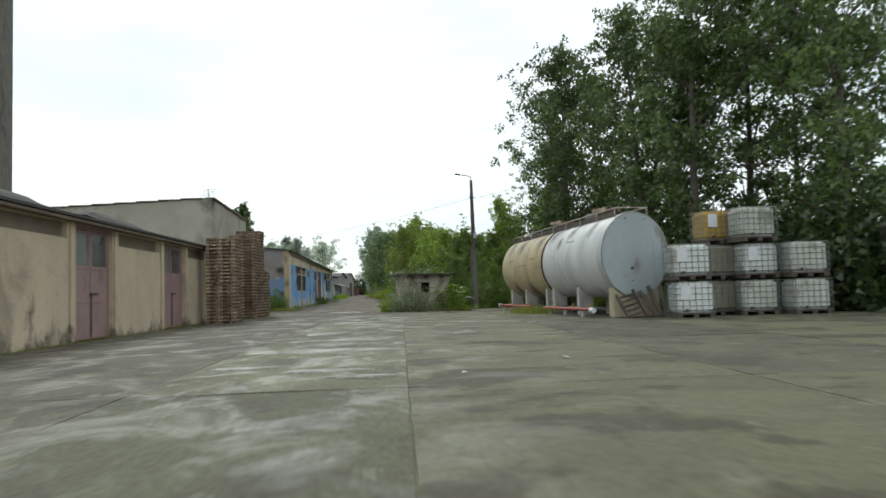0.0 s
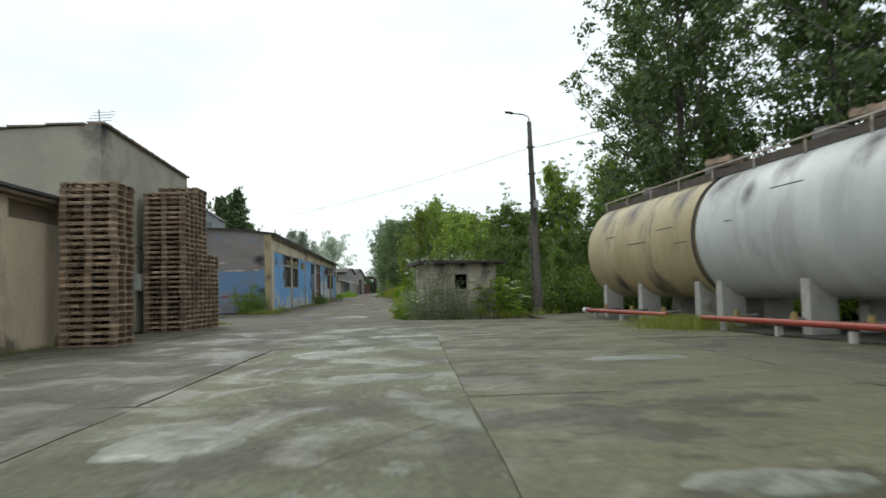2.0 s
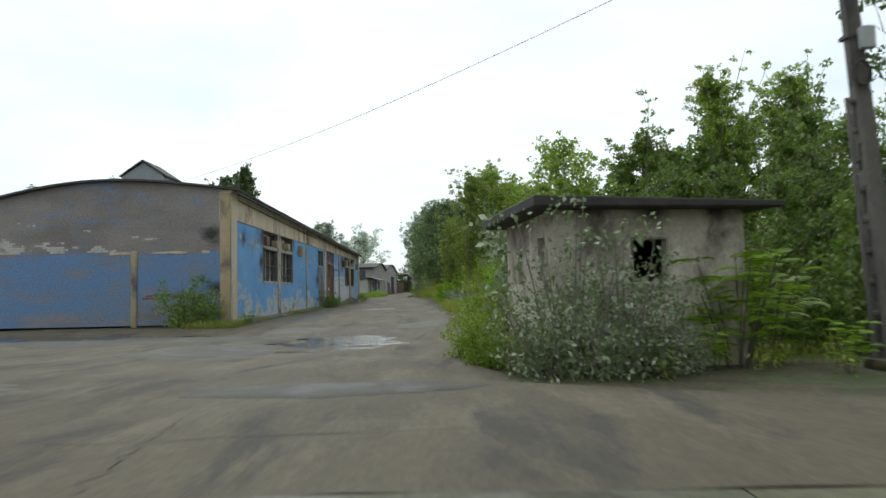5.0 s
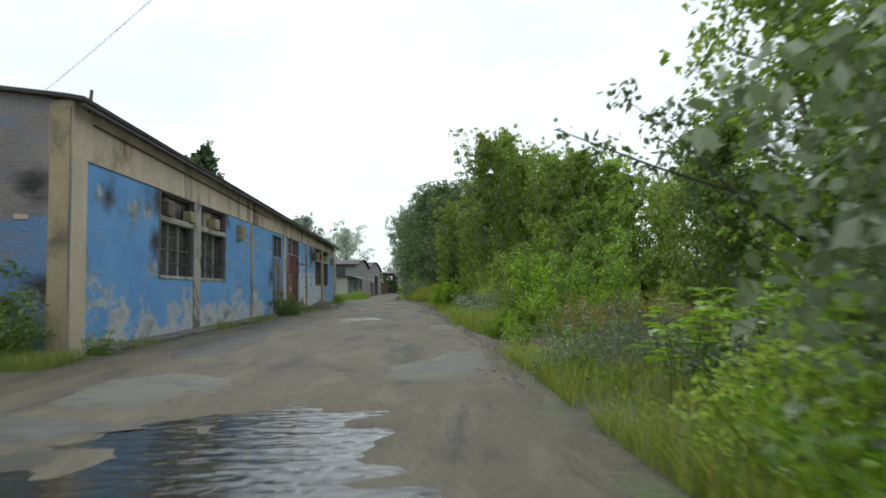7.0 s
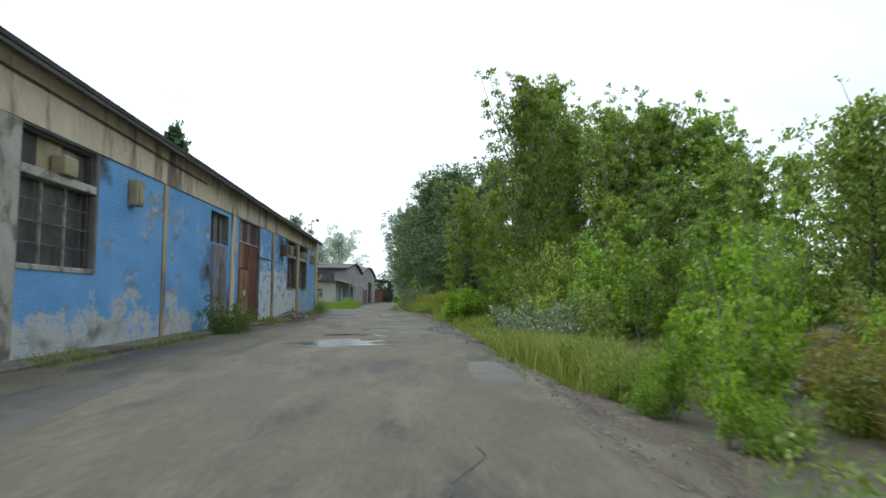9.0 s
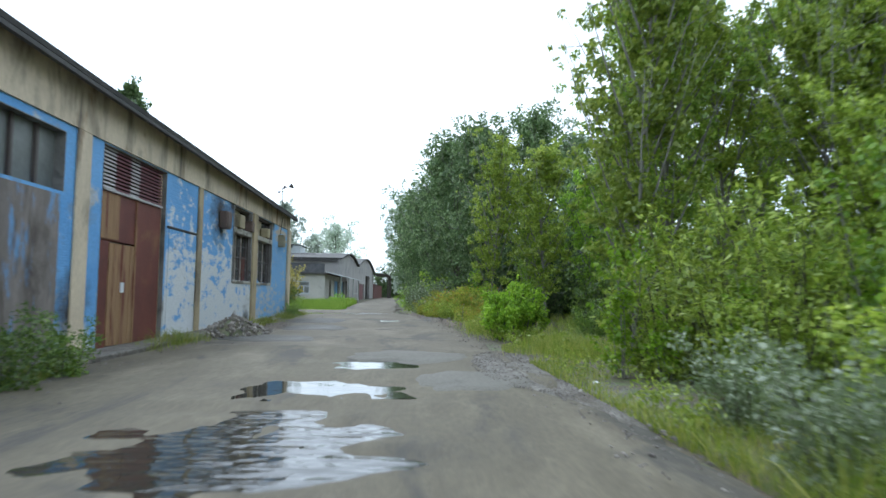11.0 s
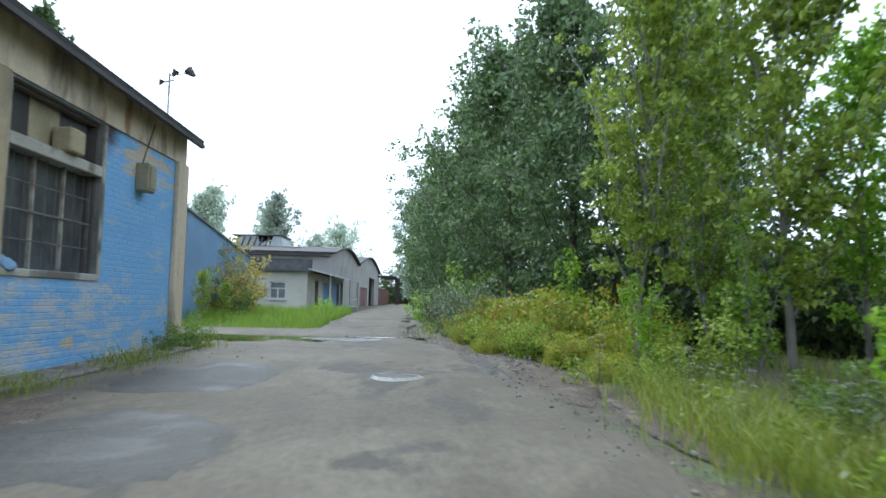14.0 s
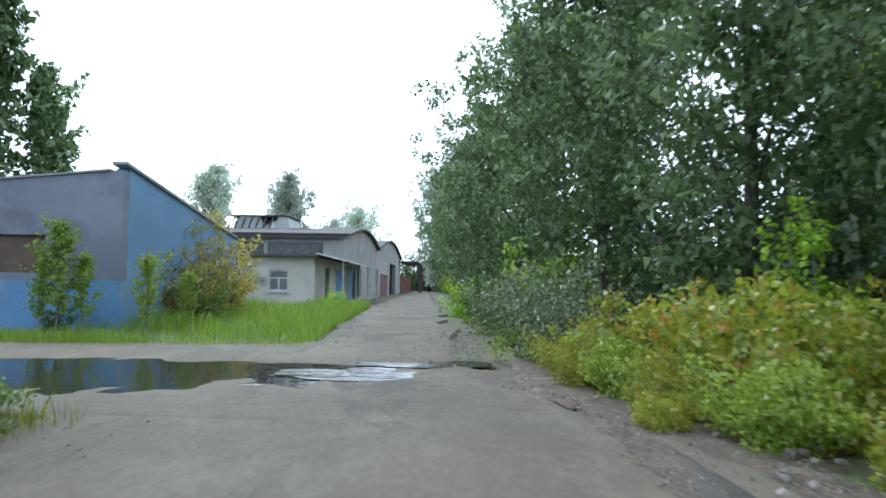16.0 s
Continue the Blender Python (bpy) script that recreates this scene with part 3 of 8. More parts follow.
M.update({
    "panel": mat("panel_brown", (0.24, 0.19, 0.14), (0.17, 0.135, 0.10), scale=1.5, fine=24, bump=0.2),
    "grime_glass": mat("grimy_glass", (0.20, 0.21, 0.20), (0.12, 0.125, 0.12), rough=0.35, scale=1.5, fine=14, bump=0.03),
    "cab": mat("pale_grey_paint", (0.46, 0.48, 0.46), (0.38, 0.40, 0.39), rough=0.55, scale=2, fine=30, bump=0.03, grain_by=(0.93, 1.06)),
    "pier": mat("white_concrete", (0.46, 0.44, 0.38), (0.34, 0.32, 0.27), scale=1.4, fine=30, bump=0.3, stain=(0.15, 0.135, 0.11), stain_scale=1.7, stain_at=(0.5, 0.62)),
    "ochre": mat("ochre_paint", (0.45, 0.36, 0.215), (0.35, 0.285, 0.175), scale=1.3, fine=30, bump=0.25, stain=(0.13, 0.11, 0.09), stain_scale=1.3, stain_at=(0.5, 0.66), stretch=(1, 1, 0.5)),
    "bar": mat("bar_steel", (0.17, 0.16, 0.15), (0.09, 0.08, 0.07), rough=0.6, scale=4, fine=40, bump=0.05),
    "board": mat("board_beige", (0.40, 0.34, 0.20), (0.28, 0.24, 0.15), scale=2.5, fine=30, bump=0.1, stain=(0.10, 0.09, 0.07), stain_scale=1.6),
    "rusty_box": mat("rusty_sheet", (0.15, 0.10, 0.08), (0.10, 0.075, 0.06), rough=0.7, scale=3, fine=30, bump=0.15),
    "lampbox": mat("lamp_housing", (0.30, 0.27, 0.17), (0.2, 0.18, 0.12), rough=0.6, scale=3, fine=30, bump=0.1),
    # black of soot, felt and cable; on inner walls it stands for indoor shade
    "soot": mat("soot_shade_black", (0.06, 0.055, 0.05), (0.035, 0.032, 0.03), scale=2, fine=20, bump=0.1),
    "sooty_plaster": mat("sooty_plaster", (0.24, 0.21, 0.19), (0.15, 0.13, 0.115), scale=1.6, fine=22, bump=0.3, third=(0.16, 0.30, 0.52), third_at=(0.56, 0.62), third_scale=1.2, stain=(0.07, 0.055, 0.045), stain_scale=1.1, stain_at=(0.5, 0.62), stretch=(1, 1.4, 0.5)),
    "plank": mat("bare_plank", (0.33, 0.205, 0.10), (0.25, 0.145, 0.07), scale=2.5, fine=50, bump=0.2, stretch=(1, 4, 0.5), stain=(0.15, 0.05, 0.03), stain_scale=1.2, stain_at=(0.5, 0.62)),
    "old_wood": mat("old_wood", (0.13, 0.105, 0.085), (0.08, 0.065, 0.055), scale=3, fine=50, bump=0.3),
    # near-black ground colour that carries the shade below the tank
    "tank_shade": mat("tank_shade_ground", (0.045, 0.042, 0.034), (0.07, 0.066, 0.05), rough=0.7, scale=1.4, fine=18, bump=0.4, stain=(0.03, 0.028, 0.024), stain_scale=1.0),
    "louvre_white": mat("louvre_white", (0.50, 0.48, 0.47), (0.38, 0.36, 0.35), rough=0.55, scale=3, fine=30, bump=0.05),
    "louvre_red": mat("louvre_red", (0.17, 0.05, 0.06), (0.12, 0.04, 0.045), rough=0.55, scale=3, fine=30, bump=0.05),
    "white_paint": mat("flaking_white", (0.56, 0.58, 0.60), (0.44, 0.46, 0.49), scale=1.5, fine=26, bump=0.3, stain=(0.16, 0.30, 0.55), stain_scale=1.1, stain_at=(0.6, 0.66)),
    "blue_flat": mat("pale_blue_paint", (0.17, 0.34, 0.58), (0.14, 0.28, 0.5), scale=1.0, fine=24, bump=0.15, stain=(0.3, 0.32, 0.33), stain_scale=0.8, stain_at=(0.6, 0.7)),
    "blue_hazy": mat("faded_blue_paint", (0.20, 0.33, 0.50), (0.17, 0.28, 0.44), scale=0.7, fine=24, bump=0.15, stain=(0.25, 0.28, 0.30), stain_scale=0.5),
    "slate": mat("slate_render", (0.23, 0.255, 0.32), (0.18, 0.205, 0.26), scale=0.8, fine=22, grain_by=(0.94, 1.05), bump=0.15, stain=(0.14, 0.14, 0.16), stain_scale=0.6),
    "hall_old": mat("old_hall_render", (0.36, 0.34, 0.31), (0.28, 0.27, 0.26), scale=0.5, fine=18, bump=0.2, stain=(0.17, 0.17, 0.18), stain_scale=0.4),
    "hut": mat("hut_concrete", (0.53, 0.48, 0.39), (0.42, 0.38, 0.31), scale=1.1, fine=30, bump=0.4, stain=(0.17, 0.15, 0.12), stain_scale=1.5, stain_at=(0.52, 0.66), third=(0.62, 0.57, 0.48), third_at=(0.57, 0.62), third_scale=1.6, stretch=(1, 1, 0.6), grain_by=(0.8, 1.16), soot=((1.3, 44.9, 1.98, 0.36), (0.4, 44.7, 1.98, 0.3), (2.2, 45.0, 1.95, 0.36))),
    "vent": mat("vent_grey", (0.30, 0.32, 0.33), (0.24, 0.26, 0.27), scale=2, fine=30, bump=0.1),
    "tank_dark": mat("tank_grey", (0.22, 0.22, 0.20), (0.15, 0.15, 0.14), rough=0.6, scale=3, fine=30, bump=0.05),
    "saddle_beige": mat("saddle_beige", (0.50, 0.44, 0.30), (0.42, 0.37, 0.26), scale=2, fine=30, bump=0.2, stain=(0.28, 0.24, 0.17), stain_scale=1.4),
    "rail": mat("rail_paint", (0.52, 0.49, 0.43), (0.24, 0.16, 0.11), rough=0.6, scale=5, fine=40, bump=0.05),
    "brass": mat("yellow_valve", (0.36, 0.25, 0.08), (0.26, 0.18, 0.07), rough=0.5, scale=5, fine=40, bump=0.05),
    "ibc_dirty": mat("ibc_plastic_dirty", (0.60, 0.62, 0.54), (0.50, 0.52, 0.45), rough=0.5, scale=1.4, fine=10, bump=0.03, stain=(0.24, 0.24, 0.17), stain_scale=1.2, vary=0.1, grain_by=(0.93, 1.06)),
    "rubble": mat("rubble", (0.32, 0.29, 0.255), (0.15, 0.13, 0.11), scale=6, fine=40, bump=0.3, vary=0.35),
    "tin": mat("tin_sheet", (0.50, 0.52, 0.53), (0.40, 0.42, 0.43), rough=0.5, scale=2, fine=30, bump=0.05, stain=(0.25, 0.18, 0.12), stain_scale=1.5, stain_at=(0.62, 0.75)),
    # opaque glass kept pale in place of the sky showing through it
    "skylight_glass": mat("skylight_glass", (0.42, 0.45, 0.45), (0.32, 0.35, 0.35), rough=0.3, scale=2, fine=12, bump=0.02),
    "reveal": mat("grimy_reveal", (0.22, 0.21, 0.19), (0.13, 0.125, 0.115), scale=2.5, fine=26, bump=0.25, stain=(0.05, 0.047, 0.044), stain_scale=1.6),
    "crack": mat("crack_dirt", (0.055, 0.05, 0.04), (0.04, 0.036, 0.03), scale=3, fine=20, bump=0.3),
    "gravel": mat("gravel_bed", (0.19, 0.175, 0.15), (0.11, 0.10, 0.082), scale=3.0, fine=26, bump=0.9, stain=(0.085, 0.07, 0.05), stain_scale=1.4, stain_at=(0.5, 0.6), grain_by=(0.5, 1.5)),
    "debris": mat("leaf_mould", (0.13, 0.095, 0.065), (0.075, 0.056, 0.04), scale=3.0, fine=26, bump=0.9, stain=(0.20, 0.16, 0.12), stain_scale=2.2, stain_at=(0.58, 0.64), grain_by=(0.5, 1.5)),
    "litter": mat("litter_white", (0.65, 0.66, 0.66), (0.5, 0.5, 0.5), scale=8, fine=40, bump=0.05),
})


# ---- mesh helpers ----
def mesh_of(name, verts, faces, material, smooth=False):
    me = bpy.data.meshes.new(name)
    me.from_pydata(verts, [], faces)
    me.materials.append(material)
    if smooth:
        me.polygons.foreach_set("use_smooth", [True] * len(me.polygons))
    me.update()
    return me


def part(name, bm, material, parent=None, label="", smooth=False):
    """Links a bmesh (or a ready mesh) as one mesh object under a thing or a part."""
    if isinstance(bm, bmesh.types.BMesh):
        me = bpy.data.meshes.new(name)
        bm.to_mesh(me)
        bm.free()
        me.materials.append(material)
        if smooth:
            me.polygons.foreach_set("use_smooth", [True] * len(me.polygons))
    else:
        me = bm
    ob = new(name, me)
    if parent:
        ob.parent = parent
    if label:
        ob["label"] = label
    return ob


def thing(name, m, label, category, group="", kind=""):
    ob = new(name)
    ob.empty_display_size = 0.2
    ob.matrix_world = m
    return tagged(ob, label, category, group, kind)


def add_box(bm, x0, x1, y0, y1, z0, z1, bevel=0.0):
    r = bmesh.ops.create_cube(bm, size=1.0)["verts"]
    bmesh.ops.scale(bm, vec=(x1 - x0, y1 - y0, z1 - z0), verts=r)
    bmesh.ops.translate(bm, vec=((x0 + x1) / 2, (y0 + y1) / 2, (z0 + z1) / 2), verts=r)
    if bevel:
        es = list({e for v in r for e in v.link_edges})
        bmesh.ops.bevel(bm, geom=es, offset=bevel, segments=1, affect="EDGES")
    return bm


def box(x0, x1, y0, y1, z0, z1, bevel=0.0):
    return add_box(bmesh.new(), x0, x1, y0, y1, z0, z1, bevel)


def add_rod(bm, a, b, r, r2=None, seg=8, cap=True):
    a, b = Vector(a), Vector(b)
    d = b - a
    m = Matrix.Translation((a + b) / 2) @ d.to_track_quat("Z", "Y").to_matrix().to_4x4()
    bmesh.ops.create_cone(bm, cap_ends=cap, segments=seg, radius1=r, radius2=r if r2 is None else r2, depth=d.length, matrix=m)
    return bm


def rod(a, b, r, r2=None, seg=8):
    return add_rod(bmesh.new(), a, b, r, r2, seg)


def wall_mesh(length, height, thick, openings=(), top=None, step=0.0):
    """A wall along +x from 0, its face at y = 0 and its back at y = thick, with openings (x0, x1, z0, z1) cut through; top(x): its upper edge."""
    us = {0.0, length}
    zs = {0.0, height}
    for x0, x1, z0, z1 in openings:
        us |= {x0, x1}
        zs |= {z0, z1}
    if step:
        us |= {step * i for i in range(1, int(length / step))}
    us, zs = sorted(us), sorted(zs)
    bm = bmesh.new()
    vs = {}

    def v(i, j, k):
        if (i, j, k) not in vs:
            z = zs[j]
            if top and j == len(zs) - 1:
                z = top(us[i])
            vs[i, j, k] = bm.verts.new((us[i], k * thick, z))
        return vs[i, j, k]

    def is_open(i, j):
        if not (0 <= i < len(us) - 1 and 0 <= j < len(zs) - 1):
            return True
        cx, cz = (us[i] + us[i + 1]) / 2, (zs[j] + zs[j + 1]) / 2
        return any(x0 < cx < x1 and z0 < cz < z1 for x0, x1, z0, z1 in openings)

    for i in range(len(us) - 1):
        for j in range(len(zs) - 1):
            if is_open(i, j):
                continue
            bm.faces.new((v(i, j, 0), v(i + 1, j, 0), v(i + 1, j + 1, 0), v(i, j + 1, 0)))
            bm.faces.new((v(i, j, 1), v(i, j + 1, 1), v(i + 1, j + 1, 1), v(i + 1, j, 1)))
            if is_open(i - 1, j):
                bm.faces.new((v(i, j, 0), v(i, j + 1, 0), v(i, j + 1, 1), v(i, j, 1)))
            if is_open(i + 1, j):
                bm.faces.new((v(i + 1, j, 0), v(i + 1, j, 1), v(i + 1, j + 1, 1), v(i + 1, j + 1, 0)))
            if is_open(i, j - 1):
                bm.faces.new((v(i, j, 0), v(i, j, 1), v(i + 1, j, 1), v(i + 1, j, 0)))
            if is_open(i, j + 1):
                bm.faces.new((v(i, j + 1, 0), v(i + 1, j + 1, 0), v(i + 1, j + 1, 1), v(i, j + 1, 1)))
    return bm


def turned(bm, m):
    bmesh.ops.transform(bm, matrix=m, verts=bm.verts)
    return bm


EAST = lambda x, y, z=0: Matrix.Translation((x, y, z)) @ Matrix.Rotation(radians(90), 4, "Z")  # wall along +y, its face looking to +x
SOUTH = lambda x, y, z=0: Matrix.Translation((x, y, z))  # wall along +x, its face looking to -y


# ---- ground ----
def gz(x, y):
    """Height of the ground: a level yard, then a road that climbs gently."""
    return float(np.interp(y, (40, 44, 49, 54, 61, 70, 82, 94, 110, 160, 400), (0, -0.05, -0.14, -0.12, 0.03, 0.1, 0.24, 0.42, 0.58, 0.82, 0.9)))


def rise(x, y):
    return 0.03 * noise.noise((x * 0.7, y * 0.7, 3.1)) + 0.015 * noise.noise((x * 2.3, y * 2.3, 7.7))


def road_right(y):
    return float(np.interp(y, (39, 43, 52, 60, 66, 80, 94, 99, 116, 200), (6.0, -0.6, -1.0, -1.2, -1.5, -2.2, -3.3, -4.8, -5.5, -9.0)))


def road_left(y):
    return float(np.interp(y, (39, 41, 44, 56.5, 58.5, 92, 94.6, 95.0, 100.1, 100.9, 101.6, 116, 200), (-8.5, -8.5, -20, -20, -8.3, -8.3, -8.3, -20, -20, -7.9, -7.4, -8.2, -11)))


def sheet(name, xs, ys, zfun, material):
    verts = [(x, y, zfun(x, y)) for y in ys for x in xs]
    w = len(xs)
    faces = [(j * w + i, j * w + i + 1, (j + 1) * w + i + 1, (j + 1) * w + i) for j in range(len(ys) - 1) for i in range(w - 1)]
    return mesh_of(name, verts, faces, material, True)


gx = [-3000, -900, -300, -120] + [-60 + 1.5 * i for i in range(81)] + [120, 300, 900, 3000]
gy = [-3000, -600, -150, -40] + [-20 + 1.5 * i for i in range(158)] + [260, 400, 900, 3000]
ground = tagged(new("ground", sheet("ground", gx, gy, lambda x, y: gz(x, y) - 0.07 + (rise(x, y) if y > 41 else 0.0), M["soil"])),
                "bare brown soil with sparse weeds", "ground", kind="structure")
# the road: a strip between its own edges, worn at the rims, with hollows that hold water
HOLLOWS = [(-4.0, 52.2, 1.45, 2.9), (-4.9, 73.0, 1.05, 1.5), (-4.8, 75.7, 0.95, 0.65), (-4.4, 78.3, 0.65, 0.8), (-10.2, 97.7, 3.2, 1.5), (-6.7, 98.5, 1.2, 0.4), (-5.4, 98.9, 0.6, 0.3), (-6.2, 97.6, 0.6, 0.42), (-13.5, 55.0, 4.6, 0.9)]


def hollow(x, y):
    d = 0.0
    for hx, hy, rx, ry in HOLLOWS:
        q = ((x - hx) / rx) ** 2 + ((y - hy) / ry) ** 2
        if q < 5:
            d += (0.13 if rx > 3 else 0.08) * math.exp(-q)
    return d


def road_z(x, y):
    h = hollow(x, y)
    return gz(x, y) + 0.6 * rise(x, y) - h + min(1.0, h * 25) * ((0.055 if y < 56 else 0.03) * noise.noise((x * 2.2, y * 1.7, 5.0)) + 0.03 * noise.noise((x * 3.8, y * 2.6, 1.0)) + ((0.08 if y > 60 else 0.045) * noise.noise((x * 0.9, y * 4.2, 9.0)) if y < 75 else 0.0))


road_verts, road_faces = [], []
ROWS_Y = [38.6 + 0.25 * i for i in range(300)] + [113.6 + 1.0 * i for i in range(100)]
COLS = 56
for y in ROWS_Y:
    l, r = road_left(y) + 0.25 * noise.noise((0.4, y * 0.5, 0)), road_right(y) + 0.35 * noise.noise((9.4, y * 0.6, 0)) + 0.12 * noise.noise((2.4, y * 2.6, 0))
    for i in range(COLS):
        f = i / (COLS - 1)
        x = l + (r - l) * f
        edge = min(f, 1 - f) * (COLS - 1)
        road_verts.append((x, y, road_z(x, y) - (0.1 if edge < 0.5 else 0.0)))
for j in range(len(ROWS_Y) - 1):
    for i in range(COLS - 1):
        road_faces.append((j * COLS + i, j * COLS + i + 1, (j + 1) * COLS + i + 1, (j + 1) * COLS + i))
road_me = mesh_of("road", road_verts, road_faces, M["road"], True)
road_me.materials.append(M["road_upper"])
seam = lambda x: 79.9 + 1.1 * noise.noise((x * 0.6, 2.0, 0.0)) + 0.5 * noise.noise((x * 2.1, 7.0, 0.0)) + (0.9 if x < -4.6 else 0.0)
road_me.polygons.foreach_set("material_index", [int(p.center.y > seam(p.center.x)) for p in road_me.polygons])
road = tagged(new("road", road_me), "worn road, muddy asphalt that gives way to pale concrete", "road", kind="structure")
# ---- concrete yard, slab by slab ----
yard = tagged(thing("pavement", pose(0, 0, 0), "yard of large worn concrete slabs with open joints", "pavement"), kind="structure")
XJ = [-8.3, -6.35, -3.1, -0.1, 3.7, 7.2, 10.8, 14.4, 18.0, 21.6, 25.2]
YJ = [-14.0, -8.2, -2.0, 4.6, 11.0, 17.4, 24.0, 30.5, 38.6, 45.2]


def slab_mesh(w, d):
    """One slab: a fine top sheet that undulates a little, with rounded, chipped rims and sides."""
    nx, ny = max(2, int(w / 0.6)), max(2, int(d / 0.6))
    bm = bmesh.new()
    grid = [[bm.verts.new((w * i / nx, d * j / ny, 0.0)) for i in range(nx + 1)] for j in range(ny + 1)]
    for j in range(ny):
        for i in range(nx):
            bm.faces.new((grid[j][i], grid[j][i + 1], grid[j + 1][i + 1], grid[j + 1][i]))
    low = {}
    rim = [(i, 0) for i in range(nx)] + [(nx, j) for j in range(ny)] + [(i, ny) for i in range(nx, 0, -1)] + [(0, j) for j in range(ny, 0, -1)]
    for i, j in rim:
        low[i, j] = bm.verts.new((w * i / nx, d * j / ny, -0.12))
    for a, b in zip(rim, rim[1:] + rim[:1]):
        bm.faces.new((grid[a[1]][a[0]], low[a], low[b], grid[b[1]][b[0]]))
    for (i, j) in rim:
        v = grid[j][i]
        v.co.x += random.uniform(-0.012, 0.012)
        v.co.y += random.uniform(-0.012, 0.012)
        v.co.z -= random.uniform(0.0, 0.009)
    return bm


bed = part("bedding", box(XJ[0] + 0.05, XJ[-1] - 0.05, YJ[0] + 0.05, 38.5, -0.06, -0.014), M["soil"], yard, "dirt packed into the slab joints")
part("bedding", box(3.68, XJ[-1] - 0.05, 38.503, 44.0, -0.06, -0.014), M["soil"], yard, "dirt packed into the slab joints")
random.seed(4)
for xa, xb in zip(XJ, XJ[1:]):
    for ya, yb in zip(YJ, YJ[1:]):
        if yb > 40 and xa < 0.5:
            continue
        yb2 = yb - (0.9 if yb > 40 and xa < 5 else 0)
        g = 0.009 + random.uniform(0, 0.012)
        s = part("slab", slab_mesh(xb - xa - g, yb2 - ya - g), M["slab_brown"] if xa < -4 or (xa > 3 and random.random() < 0.5) else (M["slab_damp"] if xa > -1 else M["slab"]), yard)
        s.matrix_basis = pose(xa + g / 2, ya + g / 2, random.uniform(-0.003, 0.004) + (0.004 if ya > 38 else 0), random.uniform(-0.025, 0.03), random.uniform(-0.03, 0.03), 0)


# ---- garages with pink doors ----
GX, GY0, GY1 = -8.35, -6.0, 34.3
garage = thing("garage_row", pose(0, 0, 0), "low beige plastered garage row with pink double doors", "garage")
DOORS = [(1.5, 3.95), (8.2, 10.65), (15.0, 17.45), (21.85, 24.3), (28.7, 31.15)]
BAYS = [(-5.7, 1.2), (4.25, 7.9), (10.95, 14.7), (17.75, 21.45), (24.7, 28.3), (31.55, 34.0)]
part("wall", turned(wall_mesh(GY1 - GY0, 3.1, 0.3, [(a - GY0, b - GY0, 0.0, 3.02) for a, b in DOORS] + [(a - GY0, b - GY0, 2.62, 3.0) for a, b in BAYS]), EAST(GX, GY0)), M["plaster"], garage)
for a, b in BAYS:
    part("panel", box(GX - 0.24, GX - 0.13, a + 0.003, b - 0.003, 2.623, 2.997), M["panel"], garage, "dark weathered panel below the eave")
part("wall", box(GX - 6, GX - 0.303, GY1 - 0.3, GY1, 0, 3.05), M["plaster"], garage)
part("wall", box(GX - 6.3, GX - 6.003, GY0, GY1, 0, 3.4), M["plaster"], garage)
part("wall", box(GX - 6, GX - 0.303, GY0, GY0 + 0.3, 0, 3.05), M["plaster"], garage)
part("roof", turned(box(-6.4, 0.33, GY0 - 0.2, GY1 + 0.15, 0, 0.065), Matrix.Translation((GX, 0, 3.13)) @ Matrix.Rotation(radians(2.5), 4, "Y")), M["felt"], garage, "dark felt roof with a worn edge")
part("fascia", box(GX + 0.003, GX + 0.27, GY0 - 0.2, GY1 + 0.12, 3.03, 3.1), M["panel"], garage)
for a, b in DOORS:
    for y in (a - 0.16, b + 0.16):
        part("pilaster", box(GX + 0.003, GX + 0.06, y - 0.12, y + 0.12, 0, 3.03, 0.01), M["plaster"], garage)
    mid = (a + b) / 2
    door = part("door", box(GX - 0.2, GX - 0.1, a, a + 0.09, 0, 3.015, 0.004), M["pink"], garage, "pink metal double door with glazed top")
    part("frame", box(GX - 0.2, GX - 0.1, b - 0.09, b, 0, 3.015, 0.004), M["pink"], door)
    part("frame", box(GX - 0.2, GX - 0.1, a + 0.09, b - 0.09, 2.93, 3.015, 0.004), M["pink"], door)
    for k, (p, q) in enumerate(((a + 0.1, mid - 0.02), (mid + 0.02, b - 0.1))):
        bm = box(GX - 0.17, GX - 0.12, p, q, 0.03, 1.98, 0.006)
        for z in (0.05, 1.0, 1.88):
            add_box(bm, GX - 0.125, GX - 0.105, p + 0.02, q - 0.02, z, z + 0.07, 0.004)
        leaf = part("door_leaf", bm, M["pink"], door)
        bm = bmesh.new()
        add_box(bm, GX - 0.17, GX - 0.12, p, p + 0.07, 1.985, 2.92)
        add_box(bm, GX - 0.17, GX - 0.12, q - 0.07, q, 1.985, 2.92)
        add_box(bm, GX - 0.17, GX - 0.12, p + 0.07, q - 0.07, 2.85, 2.92)
        part("sash", bm, M["pink"], door)
        part("pane", box(GX - 0.15, GX - 0.142, p + 0.07, q - 0.07, 1.985, 2.85), M["grime_glass"] if k == 0 else M["glass"], door, "dusty grey pane" if k == 0 else "dark broken pane")
    part("handle", box(GX - 0.105, GX - 0.06, mid - 0.05, mid + 0.38, 1.2, 1.27, 0.01), M["dark_steel"], door, "dark iron hasp")
    part("bolt", rod((GX - 0.09, mid + 0.01, 0.1), (GX - 0.09, mid + 0.01, 1.25), 0.018), M["dark_steel"], door)
